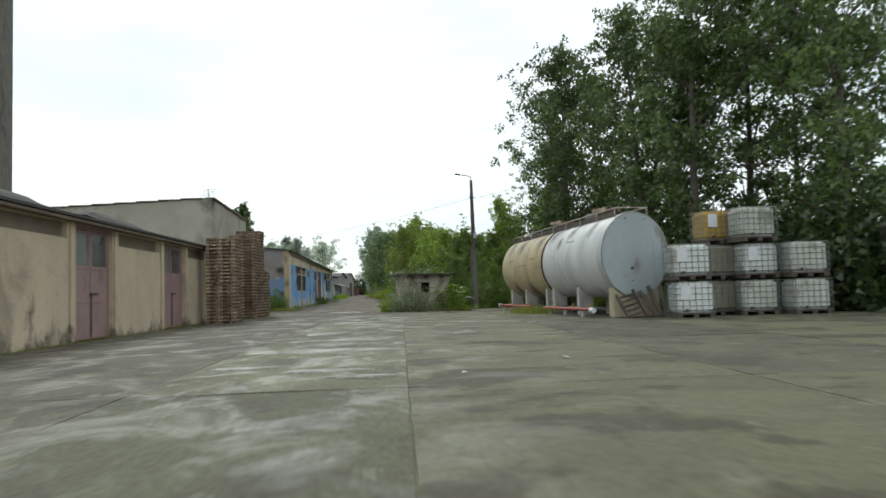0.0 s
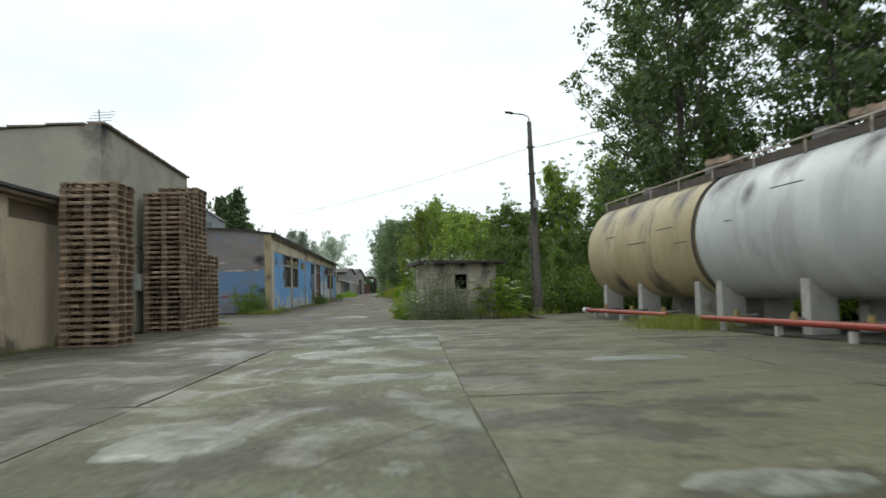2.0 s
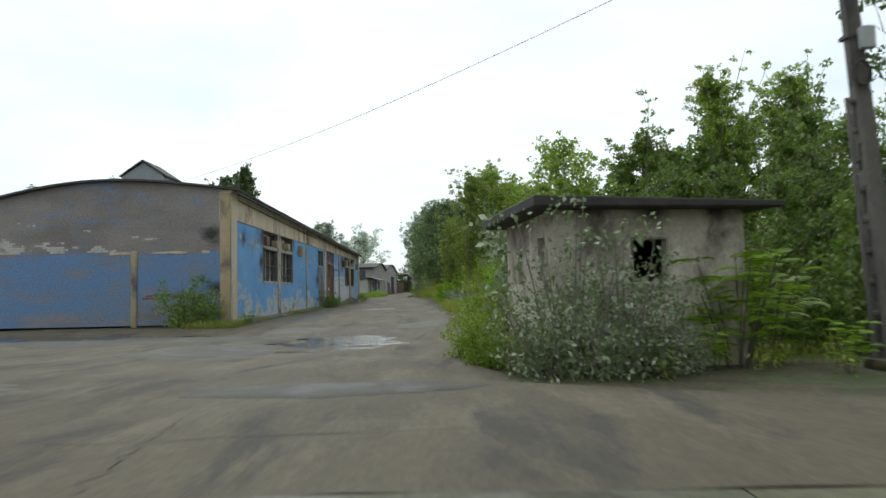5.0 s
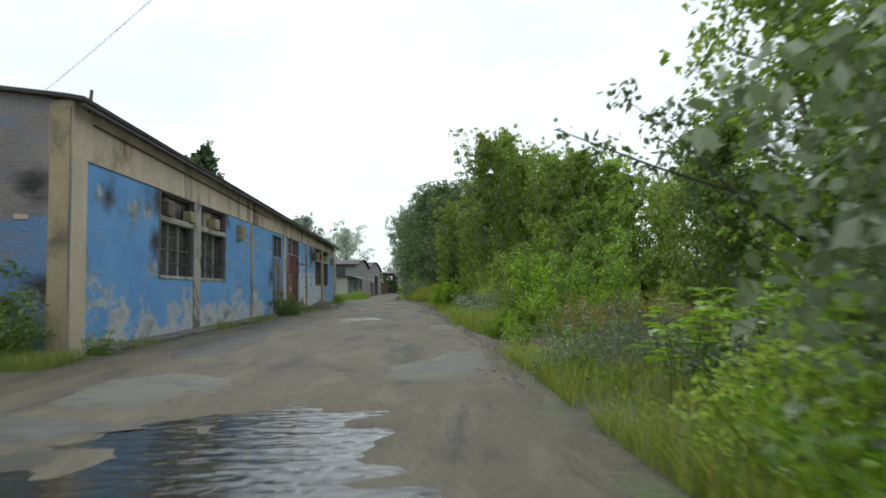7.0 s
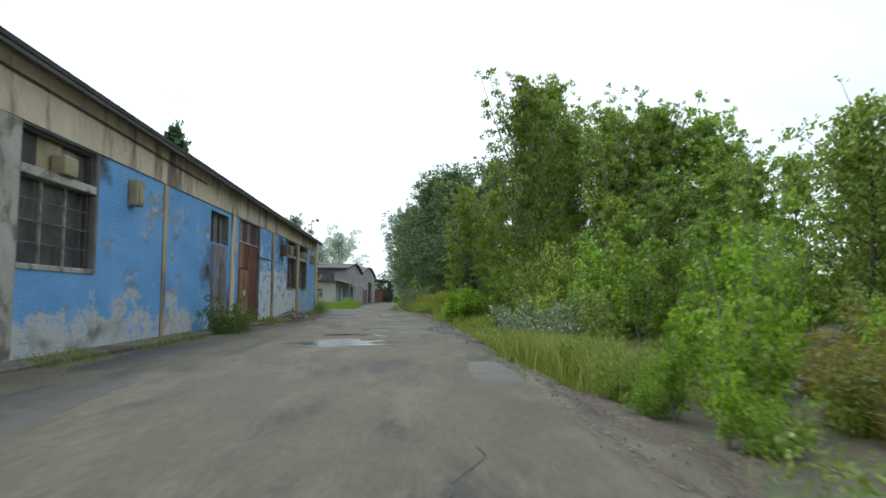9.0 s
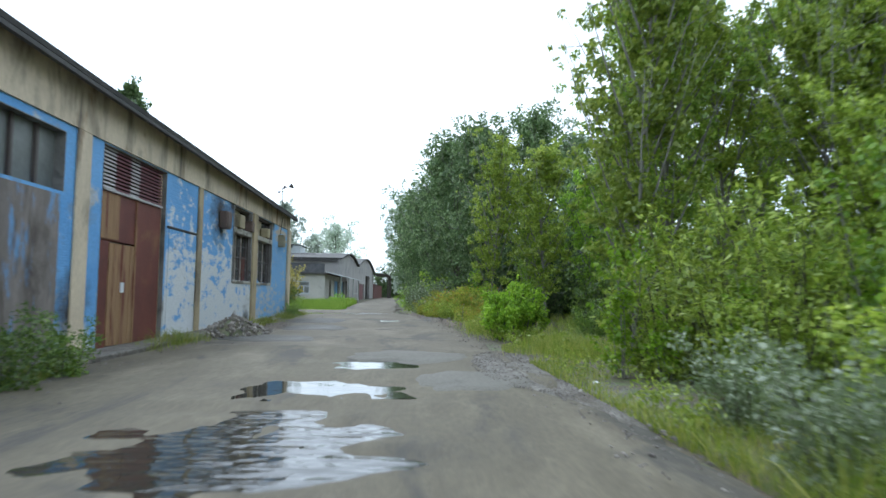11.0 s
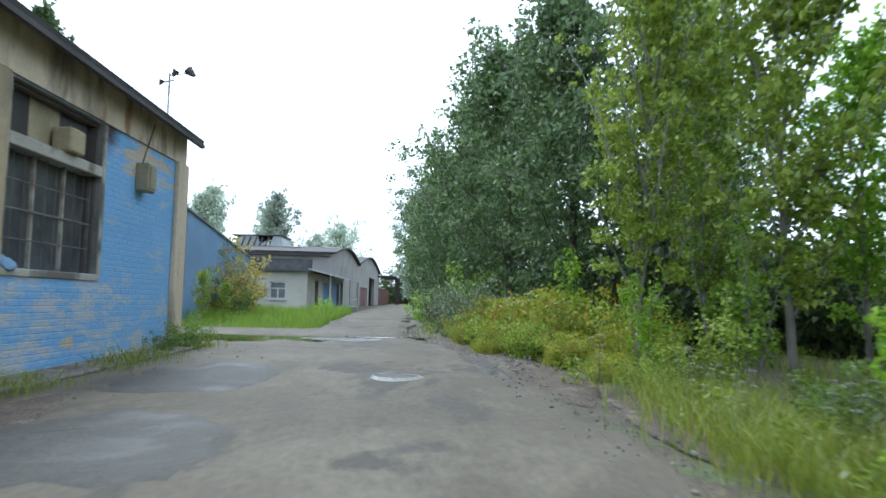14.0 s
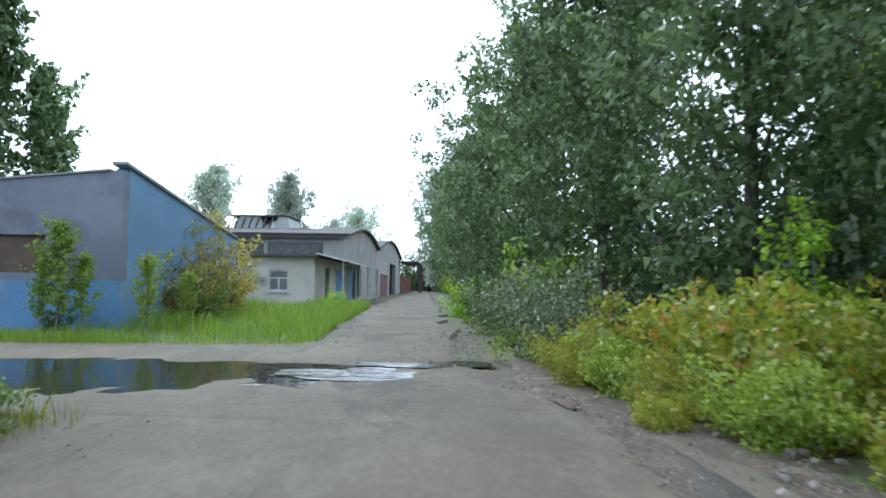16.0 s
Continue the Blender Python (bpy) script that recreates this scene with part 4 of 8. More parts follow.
for y0, y1, h in ((15.4, 20.1, 0.42), (22.4, 26.6, 0.36)):
    bm = bmesh.new()
    rows_h = []
    for j in range(13):
        f = j / 12
        up = h * (0.35 + 0.65 * (1 - f)) * min(1.0, 6 * f + 0.35, 5 * (1 - f) + 0.25) * (1 + 0.12 * math.sin(5 * f + y0))
        rows_h.append([bm.verts.new((GX - 0.12 + 0.42 * cx, y0 + (y1 - y0) * f + 0.06 * math.sin(9 * cx + j), 3.19 + up * max(0.0, 1 - abs(cx) ** 2.4))) for cx in (-1, -0.8, -0.5, 0, 0.5, 0.8, 1)])
    for p, q in zip(rows_h, rows_h[1:]):
        for k in range(6):
            bm.faces.new((p[k], p[k + 1], q[k + 1], q[k]))
    for end in (rows_h[0], rows_h[-1][::-1]):
        bm.faces.new(end)
    bmesh.ops.recalc_face_normals(bm, faces=bm.faces)
    tagged(part("roofing_roll", bm, M["felt"]), "dark hump of folded roofing felt on the garage roof", "roofing")

# ---- tall block far behind the garages ----
tower = thing("tall_block", pose(-49.7, 68, -0.1), "tall plain grey concrete block seen beyond the garages", "building")
part("wall", box(-11, 9.7, -5, 12, 0, 34), M["pole"], tower)
part("corner_trim", box(9.703, 10.6, -5.2, -4.2, 0, 34.2), M["pole"], tower)
part("roof", box(-11.2, 10.7, -5.3, 12.2, 34.2, 34.5), M["felt"], tower)

# ---- hall behind the pallets ----
hall = thing("rendered_hall", pose(0, 0, 0), "tall plain grey-beige rendered hall", "building")
part("wall", turned(wall_mesh(7.2, 5.3, 0.3, [(0.45, 1.5, 0.0, 2.15), (0.3, 1.3, 2.55, 3.1)], top=lambda u: 5.55 - 0.045 * u), EAST(-8.6, 36.3)), M["hall"], hall)
part("wall", turned(wall_mesh(13.7, 5.3, 0.3, top=lambda u: 4.95 + 0.042 * u), SOUTH(-22.603, 36.3)), M["hall"], hall)
part("wall", box(-22.6, -8.903, 43.2, 43.5, -0.1, 5.0), M["hall"], hall)
part("roof", box(-22.29, -8.95, 36.61, 43.19, 4.6, 4.75), M["felt"], hall)
part("wall", box(-22.6, -22.3, 36.603, 43.197, -0.1, 5.0), M["hall"], hall)
for u in range(14):
    y = 36.3 + 7.2 * u / 14
    part("coping", box(-8.95, -8.5, y, y + 0.51, 5.555 - 0.045 * (u + 0.5) * 7.2 / 14, 5.61 - 0.045 * (u + 0.5) * 7.2 / 14), M["panel"], hall)
for u in range(14):
    x = -22.7 + 13.7 * u / 14
    part("coping", box(x, x + 0.975, 36.22, 36.65, 4.975 + 0.042 * (u + 0.5) * 13.7 / 14, 5.02 + 0.042 * (u + 0.5) * 13.7 / 14), M["panel"], hall)
door = part("door", box(-8.8, -8.75, 36.76, 37.79, 0.0, 2.14), M["pink"], hall, "faded pink door")
part("handle", box(-8.745, -8.7, 37.6, 37.64, 1.0, 1.15), M["dark_steel"], door)
part("window", box(-8.8, -8.76, 36.61, 37.59, 2.56, 3.09), M["glass"], hall, "dark high window")
part("awning", box(-8.597, -8.35, 36.4, 38.1, 2.25, 2.32), M["pole"], hall)
part("mast", rod((-8.9, 37.0, 5.5), (-8.95, 37.0, 6.1), 0.015), M["dark_steel"], hall)
for k in range(4):
    part("antenna_rod", rod((-9.25 + 0.03 * k, 36.9 + 0.08 * k, 5.75 + 0.1 * k), (-8.6, 37.0 + 0.08 * k, 5.8 + 0.1 * k), 0.008), M["dark_steel"], hall)
cabinet = thing("electric_cabinet", pose(-8.6, 38.65, 0), "grey electric box with a conduit on the hall wall", "electric box")
part("body", box(0.002, 0.18, -0.22, 0.22, 1.2, 1.68, 0.015), M["cab"], cabinet)
bm = bmesh.new()
add_rod(bm, (0.05, -0.32, 0.0), (0.05, -0.32, 2.35), 0.025)
add_rod(bm, (0.05, -0.32, 2.35), (0.05, -0.1, 2.48), 0.025)
add_rod(bm, (0.05, -0.1, 2.48), (0.05, 0.35, 2.46), 0.025)
part("conduit", bm, M["dark_steel"], cabinet)

# ---- blue workshop ----
BX, BY0, BY1, BH = -8.73, 59.5, 94.4, 4.0
blue = thing("blue_workshop", pose(0, 0, 0), "long workshop, peeling blue paint on brick, barred windows", "building")
WINS = [(63.75, 66.1, 1.5, 3.505), (66.75, 69.1, 1.5, 3.505), (86.6, 88.5, 1.52, 3.505), (89.2, 91.3, 1.52, 3.505)]
NARROW = (75.85, 77.55, 2.55, 3.4)
GATE = (78.75, 81.55, 0.0, 3.5)
SLOPE = lambda y: 0.5 * (BY1 - y) / (BY1 - BY0)
part("wall", turned(wall_mesh(81.65 - BY0, 3.52, 0.35, [(a - BY0, b - BY0, c, d) for a, b, c, d in WINS[:2] + [NARROW, GATE]]), EAST(BX, BY0)), M["blue"], blue, "blue painted brick wall")
part("wall", turned(wall_mesh(88.85 - 81.65, 3.52, 0.35, [(a - 81.65, b - 81.65, c, d) for a, b, c, d in WINS[2:3]]), EAST(BX, 81.65)), M["blue_worn"], blue, "brick wall with flaking blue and white paint")
part("wall", turned(wall_mesh(BY1 - 0.4 - 88.85, 3.52, 0.35, [(a - 88.85, b - 88.85, c, d) for a, b, c, d in WINS[3:]]), EAST(BX, 88.85)), M["blue_scraped"], blue, "brick wall with scraped light blue paint")
bm = bmesh.new()
add_box(bm, BX - 0.4, BX + 0.03, BY0, BY1, 3.523, BH + 0.03)
for v in bm.verts:
    if v.co.z > 3.8:
        v.co.z += SLOPE(v.co.y)
part("lintel_beam", bm, M["beam"], blue, "stained beige concrete beam below the roof")
for a, b, mt, pr in ((BY0 - 0.01, BY0 + 0.5, "beam", 0.06), (66.14, 66.71, "pier", 0.03), (72.34, 72.56, "ochre", 0.03), (77.85, 78.28, "beam", 0.04), (83.5, 83.78, "ochre", 0.05), (88.6, 89.1, "ochre", 0.07), (93.95, BY1 + 0.02, "beam", 0.08)):
    part("pilaster", box(BX + 0.003, BX + pr, a, b, -0.2, 3.52, 0.01), M[mt], blue)
arch = lambda u: 4.08 + 0.74 * math.sin(math.pi * min(1, max(0, u / 9.0)))
part("gable_wall", turned(wall_mesh(8.62, 4.0, 0.35, top=lambda u: arch(u) + 0.02 + 0.45 * (u / 9) ** 3, step=0.5), SOUTH(BX - 9.0, BY0 + 0.003)), M["blue_gable"], blue, "gable of bare brick with dull blue paint below")
for x, w, h, mt in ((BX - 0.29, 0.36, 4.42, "ochre"), (-12.1, 0.2, 2.5, "ochre")):
    part("pilaster", box(x - w / 2 + 0.1, x + w / 2 + 0.1, BY0 - 0.05, BY0, -0.2, h, 0.01), M[mt], blue)
rv, rf = [], []
for j, y in enumerate((BY0 - 0.2, BY1 + 0.08)):
    for i in range(25):
        u = -0.4 + 9.68 * i / 24
        rv.append((BX - 9 + u, y, arch(u) + (SLOPE(y) - 0.05) * max(0, u / 9) ** 3 + 0.0 - (0.1 if i in (0, 24) else 0)))
for i in range(24):
    rf.append((i, i + 1, 25 + i + 1, 25 + i))
roof = part("roof", mesh_of("roof", rv, rf, M["felt"]), None, blue, "dark felt barrel roof")
sol = roof.modifiers.new("thick", "SOLIDIFY")
sol.thickness, sol.offset = 0.07, 1.0
part("gutter", turned(box(BX + 0.24, BX + 0.31, BY0 - 0.2, BY1 + 0.08, 0, 0.06), Matrix.Translation((0, 0, 3.86)) @ Matrix.Translation((0, BY1, 0)) @ Matrix.Rotation(-0.5 / (BY1 - BY0), 4, "X") @ Matrix.Translation((0, -BY1, 0))), M["felt"], blue)
part("wall", box(BX - 9, BX - 0.353, BY1 - 0.35, BY1 - 0.02, -0.2, 3.95), M["brick"], blue)
part("wall", box(BX - 9.0, BX - 8.7, BY0 + 0.36, BY1 - 0.36, -0.2, 3.95), M["brick"], blue)
part("floor", box(BX - 8.7, BX - 0.36, BY0 + 0.36, BY1 - 0.36, -0.1, 0.16), M["dark"], blue)
part("partition", box(BX - 3.2, BX - 3.0, BY0 + 0.36, BY1 - 0.36, 0.16, 3.9), M["pole"], blue)


def barred_window(a, b, c, d, label, boxes):
    """A two-light opening: transom, barred lower panes, boarded upper lights with fan boxes."""
    zt = c + 0.64 * (d - c)
    bm = bmesh.new()
    add_box(bm, BX - 0.2, BX - 0.06, a, a + 0.06, c, d)
    add_box(bm, BX - 0.2, BX - 0.06, b - 0.06, b, c, d)
    add_box(bm, BX - 0.2, BX - 0.06, a + 0.06, b - 0.06, d - 0.06, d)
    w = part("window", bm, M["dark_steel"], blue, label)
    for ya, yb, za, zb in ((a - 0.09, a - 0.002, c - 0.06, d), (b + 0.002, b + 0.09, c - 0.06, d)):
        part("surround", box(BX + 0.004, BX + 0.02, max(ya, 59.0), yb, za, zb, 0.006), M["pier" if a > 89 else "reveal"], w)
    part("sill", box(BX - 0.25, BX + 0.02, a - 0.02, b + 0.02, c - 0.09, c - 0.002, 0.01), M["pier"], w)
    part("transom", box(BX - 0.22, BX + 0.02, a + 0.002, b - 0.002, zt, zt + 0.14, 0.01), M["pier"], w)
    part("pane", box(BX - 0.2, BX - 0.19, a + 0.06, b - 0.06, c + 0.01, zt), M["glass"], w, "dark dusty glazing")
    n = 3
    for k in range(n + 1):
        y = a + 0.06 + (b - a - 0.12) * k / n
        part("mullion", box(BX - 0.14, BX - 0.1, y - 0.014, y + 0.014, c + 0.01, zt), M["rail" if k in (1, 2) else "bar"], w)
    for k in range(1, 4):
        z = c + (zt - c) * k / 4
        part("bar", rod((BX - 0.1, a + 0.06, z), (BX - 0.1, b - 0.06, z), 0.008 if k != 2 else 0.016, seg=6), M["bar"], w)
    for k in range(1, 9):
        y = a + 0.06 + (b - a - 0.12) * k / 9
        if k % 3:
            part("bar", rod((BX - 0.09, y, c + 0.01), (BX - 0.09, y, zt), 0.006, seg=5), M["bar"], w)
    cut = [a + 0.07, a + 0.3 * (b - a), a + 0.62 * (b - a), b - 0.07]
    for k in range(3):
        # first panel is near black in place of the unlit void behind
        part("board", box(BX - 0.19, BX - 0.15 - 0.01 * k, cut[k], cut[k + 1] - 0.02, zt + 0.145, d - 0.065), M[("soot", "board", "glass")[k]], w)
    for f, wd, ht, mt in boxes:
        y = a + f * (b - a)
        bm = box(BX - 0.14, BX + 0.1, y - 0.44 * wd, y + 0.44 * wd, zt + 0.145, zt + 0.13 + 0.9 * ht, 0.02)
        bx = part("fan_box", bm, M[mt], w, "stained sheet-metal fan box")


for a, b, c, d in WINS + [NARROW, GATE]:
    bm = bmesh.new()
    add_box(bm, BX - 0.34, BX + 0.004, a + 0.001, a + 0.014, c, d)
    add_box(bm, BX - 0.34, BX + 0.004, b - 0.014, b - 0.001, c, d)
    add_box(bm, BX - 0.34, BX + 0.004, a + 0.014, b - 0.014, d - 0.014, d - 0.001)
    part("reveal", bm, M["reveal"], blue, "grimy unpainted window reveal")
barred_window(*WINS[0], "tall barred window with boarded top", ((0.2, 0.5, 0.42, "rusty_box"), (0.9, 0.42, 0.34, "board")))
barred_window(*WINS[1], "tall barred window with boarded top", ((0.55, 0.5, 0.36, "board"),))
barred_window(*WINS[2], "tall barred window with sooty boarded top", ((0.28, 0.6, 0.42, "board"), (0.92, 0.36, 0.36, "rusty_box")))
barred_window(*WINS[3], "tall barred window with boarded top", ((0.6, 0.4, 0.34, "board"),))
part("window", box(BX - 0.22, BX - 0.15, NARROW[0], NARROW[1], NARROW[2], NARROW[3]), M["grime_glass"], blue, "small grimy high window")
for y in (76.4, 77.0):
    part("window_bar", box(BX - 0.15, BX - 0.1, y - 0.03, y + 0.03, NARROW[2], NARROW[3]), M["dark_steel"], blue)
part("stain_panel", box(BX + 0.002, BX + 0.012, 76.0, 77.45, -0.1, 2.5), M["sooty_plaster"], blue, "sooty plastered-up doorway")

w3 = [o for o in bpy.data.objects if o.name.startswith("window") and o.parent == blue and o.get("label", "").startswith("tall barred window with sooty")][0]
part("board", box(BX - 0.16, BX - 0.13, 88.12, 88.42, 1.53, 2.2, 0.004), M["rust"], w3, "rusty sheet behind the bars")
sticker = rod((BX - 0.186, 87.12, 2.16), (BX - 0.176, 87.12, 2.16), 0.085, seg=20)
st3 = part("sticker", sticker, M["litter"], w3, "round white sticker with a red half")
part("red_half", box(BX - 0.1745, BX - 0.172, 87.055, 87.185, 2.165, 2.225, 0.0), M["red_pipe"], st3)
rag = thing("rag", pose(BX - 0.05, 89.35, 1.52), "pale blue rag hanging over the window sill", "rag")
bm = bmesh.new()
bmesh.ops.create_icosphere(bm, subdivisions=3, radius=0.14)
for v in bm.verts:
    v.co += v.co.normalized() * 0.05 * noise.noise(v.co * 14)
    v.co.z = v.co.z * 0.55 + 0.05 - 0.5 * max(0.0, v.co.x)
    v.co.x *= 0.8
part("cloth", bm, M["blue_hazy"], rag, smooth=True)
part("cable", rod((BX + 0.04, 92.5, 3.2), (BX + 0.045, 92.9, 3.9), 0.009, seg=5), M["soot"], blue)
# gate with louvre
a, b = GATE[0], GATE[1]
gate = part("gate", box(BX - 0.3, BX - 0.22, a, a + 0.12, -0.1, 3.49), M["ochre"], blue, "rust-red boarded gate with a wicket of bare wood")
part("gate_post", box(BX - 0.3, BX - 0.22, b - 0.1, b, -0.1, 3.49), M["ochre"], gate)
part("gate_leaf", box(BX - 0.26, BX - 0.2, a + 0.12, 80.25, 1.99, 2.78, 0.005), M["rust"], gate)
part("gate_leaf", box(BX - 0.26, BX - 0.2, a + 0.12, 79.22, 0.2, 1.985, 0.005), M["rust"], gate)
part("gate_leaf", box(BX - 0.26, BX - 0.195, 80.27, b - 0.1, 0.2, 2.78, 0.005), M["rust"], gate)
part("wood_patch", box(BX - 0.2, BX - 0.185, a + 0.13, 79.55, 2.02, 2.76), M["plank"], gate, "bare wooden boards")
for k in range(6):
    y = 79.24 + 0.165 * k
    part("plank", box(BX - 0.25, BX - 0.19 + 0.004 * (k % 2), y, y + 0.158, 0.28, 1.96, 0.004), M["plank"], gate)
part("lock_plate", box(BX - 0.188, BX - 0.17, 79.7, 79.82, 1.15, 1.32), M["label"], gate)
part("cover_strip", box(BX - 0.195, BX - 0.175, 80.24, 80.3, 0.2, 2.78), M["plank"], gate)
part("threshold", box(BX - 0.35, BX + 0.1, a, b, -0.1, 0.2, 0.02), M["pole"], gate)
for k in range(11):
    z = 2.82 + 0.062 * k
    for p, q, mt in ((a + 0.13, 79.35, "louvre_white"), (79.36, 79.95, "louvre_red"), (79.97, 80.35, "louvre_white"), (80.36, b - 0.11, "louvre_red")):
        bm = turned(box(-0.03, 0.03, p, q, -0.006, 0.006), Matrix.Translation((BX - 0.2, 0, z + 0.03)) @ Matrix.Rotation(radians(48), 4, "Y"))
        part("slat", bm, M[mt], gate)
part("louvre_frame", box(BX - 0.22, BX - 0.16, a + 0.12, b - 0.1, 2.785, 2.82), M["louvre_white"], gate)
part("louvre_back", box(BX - 0.3, BX - 0.26, a + 0.12, b - 0.1, 2.785, 3.49), M["dark"], gate)
gate.location.x = 0.14
part("bricked_doorway", box(BX + 0.002, BX + 0.014, 81.75, 83.4, -0.1, 2.42), M["blue_worn"], blue, "walled-up doorway in flaking white and blue paint")
part("lintel", box(BX + 0.002, BX + 0.03, 81.65, 83.44, 2.43, 2.475, 0.005), M["soot"], blue)

for y, z, w, h, mt, lab in ((70.6, 2.8, 0.32, 0.5, "board", "small beige metal box on the blue wall"), (85.4, 2.76, 0.4, 0.43, "rusty_box", "sooty sheet-metal box on the blue wall"), (92.5, 2.78, 0.29, 0.42, "lampbox", "square floodlight housing on the blue wall")):
    bxx = thing("wall_box", pose(BX, y, z), lab, "wall box", "wall boxes")
    part("body", box(0.002, 0.2, -w / 2, w / 2, 0, h, 0.02), M[mt], bxx)
    part("cover", box(0.2, 0.22, -w / 2 + 0.04, w / 2 - 0.04, 0.05, h - 0.05, 0.005), M[mt], bxx)
part("conduit", rod((BX + 0.06, 60.2, 3.74 + SLOPE(60.2)), (BX + 0.06, 75.2, 3.7 + SLOPE(75.2)), 0.018, seg=6), M["dark_steel"], blue)
flood = thing("floodlight_mast", pose(BX - 0.25, 94.15, 4.05), "thin mast with three small floodlights on the roof corner", "floodlight")
part("mast", rod((0, 0, -0.1), (0, 0, 1.05), 0.014), M["dark_steel"], flood)
part("arm", rod((-0.12, -0.06, 0.86), (0.06, 0.05, 0.94), 0.012), M["dark_steel"], flood)
part("arm", rod((0.0, 0.0, 1.0), (0.29, 0.2, 1.12), 0.006), M["dark_steel"], flood)
for x, y, z, w, tilt in ((-0.12, -0.06, 0.86, 0.045, 20), (0.06, 0.05, 1.06, 0.06, 35), (0.3, 0.2, 1.12, 0.08, -50)):
    bm = bmesh.new()
    add_rod(bm, (0, 0, -w), (0, 0, w), 0.35 * w, 1.1 * w, seg=12)
    part("lamp", turned(bm, Matrix.Translation((x, y, z)) @ Matrix.Rotation(radians(tilt), 4, "Y")), M["dark_steel"], flood)
stub = thing("roof_pipe", pose(BX + 0.2, BY0 + 0.2, 4.35), "thin bent pipe stub on the roof corner", "pipe")
part("pipe", rod((0, 0, 0), (0.02, 0.05, 0.42), 0.03), M["dark_steel"], stub)
vent = thing("roof_ventilator", pose(-14.1, 66, 4.88) @ Matrix.Scale(0.92, 4), "small gabled ventilator house on the barrel roof", "roof vent")
part("body", box(-0.95, 0.95, -0.9, 0.9, 0, 1.25), M["vent"], vent)
bm = bmesh.new()
pts = [(-1.05, 1.2), (0.0, 1.9), (1.05, 1.2), (1.05, 1.26), (0.0, 1.98), (-1.05, 1.26)]
f0 = [bm.verts.new((x, -1.0, z)) for x, z in pts]
f1 = [bm.verts.new((x, 1.0, z)) for x, z in pts]
bm.faces.new(f0)
bm.faces.new(f1[::-1])
for k in range(6):
    bm.faces.new((f0[k], f1[k], f1[(k + 1) % 6], f0[(k + 1) % 6]))
bmesh.ops.recalc_face_normals(bm, faces=bm.faces)
part("roof", bm, M["felt"], vent)
bm = bmesh.new()
tri3 = [bm.verts.new(p) for p in ((-0.93, -0.88, 1.252), (0.93, -0.88, 1.252), (0, -0.88, 1.86))]
bm.faces.new(tri3)
r = bmesh.ops.extrude_face_region(bm, geom=bm.faces[:])
bmesh.ops.translate(bm, vec=(0, 1.76, 0), verts=[v for v in r["geom"] if isinstance(v, bmesh.types.BMVert)])
part("gable", bm, M["vent"], vent)
part("pane", box(-0.5, 0.5, -0.915, -0.903, 0.35, 1.05), M["grime_glass"], vent)
apron = tagged(part("apron_kerb", turned(box(BX + 0.003, BX + 0.55, 60.2, 94.3, -0.35, 0.0, 0.02), Matrix.Translation((0, 94, 0.455)) @ Matrix.Rotation(radians(0.66), 4, "X") @ Matrix.Translation((0, -94, 0))), M["gravel"]), "low broken concrete apron along the wall", "kerb", kind="structure")

# ---- shed beyond the side road ----
shed = thing("blue_shed", pose(0, 0, 0.35), "grey and blue painted shed behind tall grass", "building")
part("lower_wall", turned(wall_mesh(14.0, 1.15, 0.3), SOUTH(-26.0, 104.0)), M["blue_flat"], shed, "pale blue painted base")
part("upper_wall", turned(wall_mesh(14.0, 2.2, 0.3, [(11.2, 12.4, 0.15, 0.95)], top=lambda u: 1.1 + 0.088 * u), SOUTH(-26.0, 104.0, 1.153)), M["slate"], shed, "slate-grey rendered upper wall")
part("shutter", box(-14.8, -13.6, 104.1, 104.16, 1.303, 2.1), M["rusty_box"], shed, "dark brown shutter")
part("side_wall", turned(wall_mesh(7.7, 3.5, 0.3, top=lambda u: 3.56 - 0.13 * u), EAST(-12.0, 104.303)), M["blue_hazy"], shed, "blue painted side wall")
for k in range(8):
    part("verge", turned(box(-0.25, 0.06, 0, 1.02, 0, 0.06), Matrix.Translation((-12.0, 104.0 + k, 3.61 - 0.13 * k)) @ Matrix.Rotation(radians(-7.4), 4, "X")), M["vent"], shed)
part("back_wall", box(-26, -12, 112.003, 112.3, -0.1, 2.5), M["slate"], shed)
part("roof", box(-25.9, -12.31, 104.31, 111.9, 2.1, 2.2), M["felt"], shed)
for k in range(14):
    part("coping", turned(box(0, 0.98, -0.05, 0.33, 0, 0.04), Matrix.Translation((-26.0 + 0.98 * k, 104.0, 2.26 + 0.088 * 0.98 * k)) @ Matrix.Rotation(radians(-5.0), 4, "Y")), M["vent"], shed)

# ---- annex and arched halls further on ----
annex = thing("grey_annex", pose(0, 0, 0.5), "low grey annex with white window and tin canopy", "building")
part("wall", turned(wall_mesh(7.4, 2.1, 0.25, [(5.55, 6.35, 0.72, 1.58), (2.6, 3.4, 0.72, 1.58)]), SOUTH(-18.0, 118.0)), M["plaster_grey"], annex)
part("wall", turned(wall_mesh(8.2, 2.1, 0.25, [(2.2, 3.3, 0.0, 1.75), (5.2, 8.0, 0.0, 1.75)]), EAST(-10.6, 118.253)), M["plaster_grey"], annex)
part("roof", box(-18.2, -10.45, 117.7, 126.4, 2.1, 2.2), M["felt"], annex)
part("back", box(-18, -11.2, 118.3, 126.3, 0, 0.05), M["dark"], annex)
# near-black sheet behind the doorways, standing in for the shade inside
part("inner_wall", box(-11.4, -11.3, 118.3, 126.3, 0.06, 2.09), M["soot"], annex)
part("door", box(-10.75, -10.7, 123.5, 126.2, 0.02, 1.74), M["blue_flat"], annex, "pale blue double door")
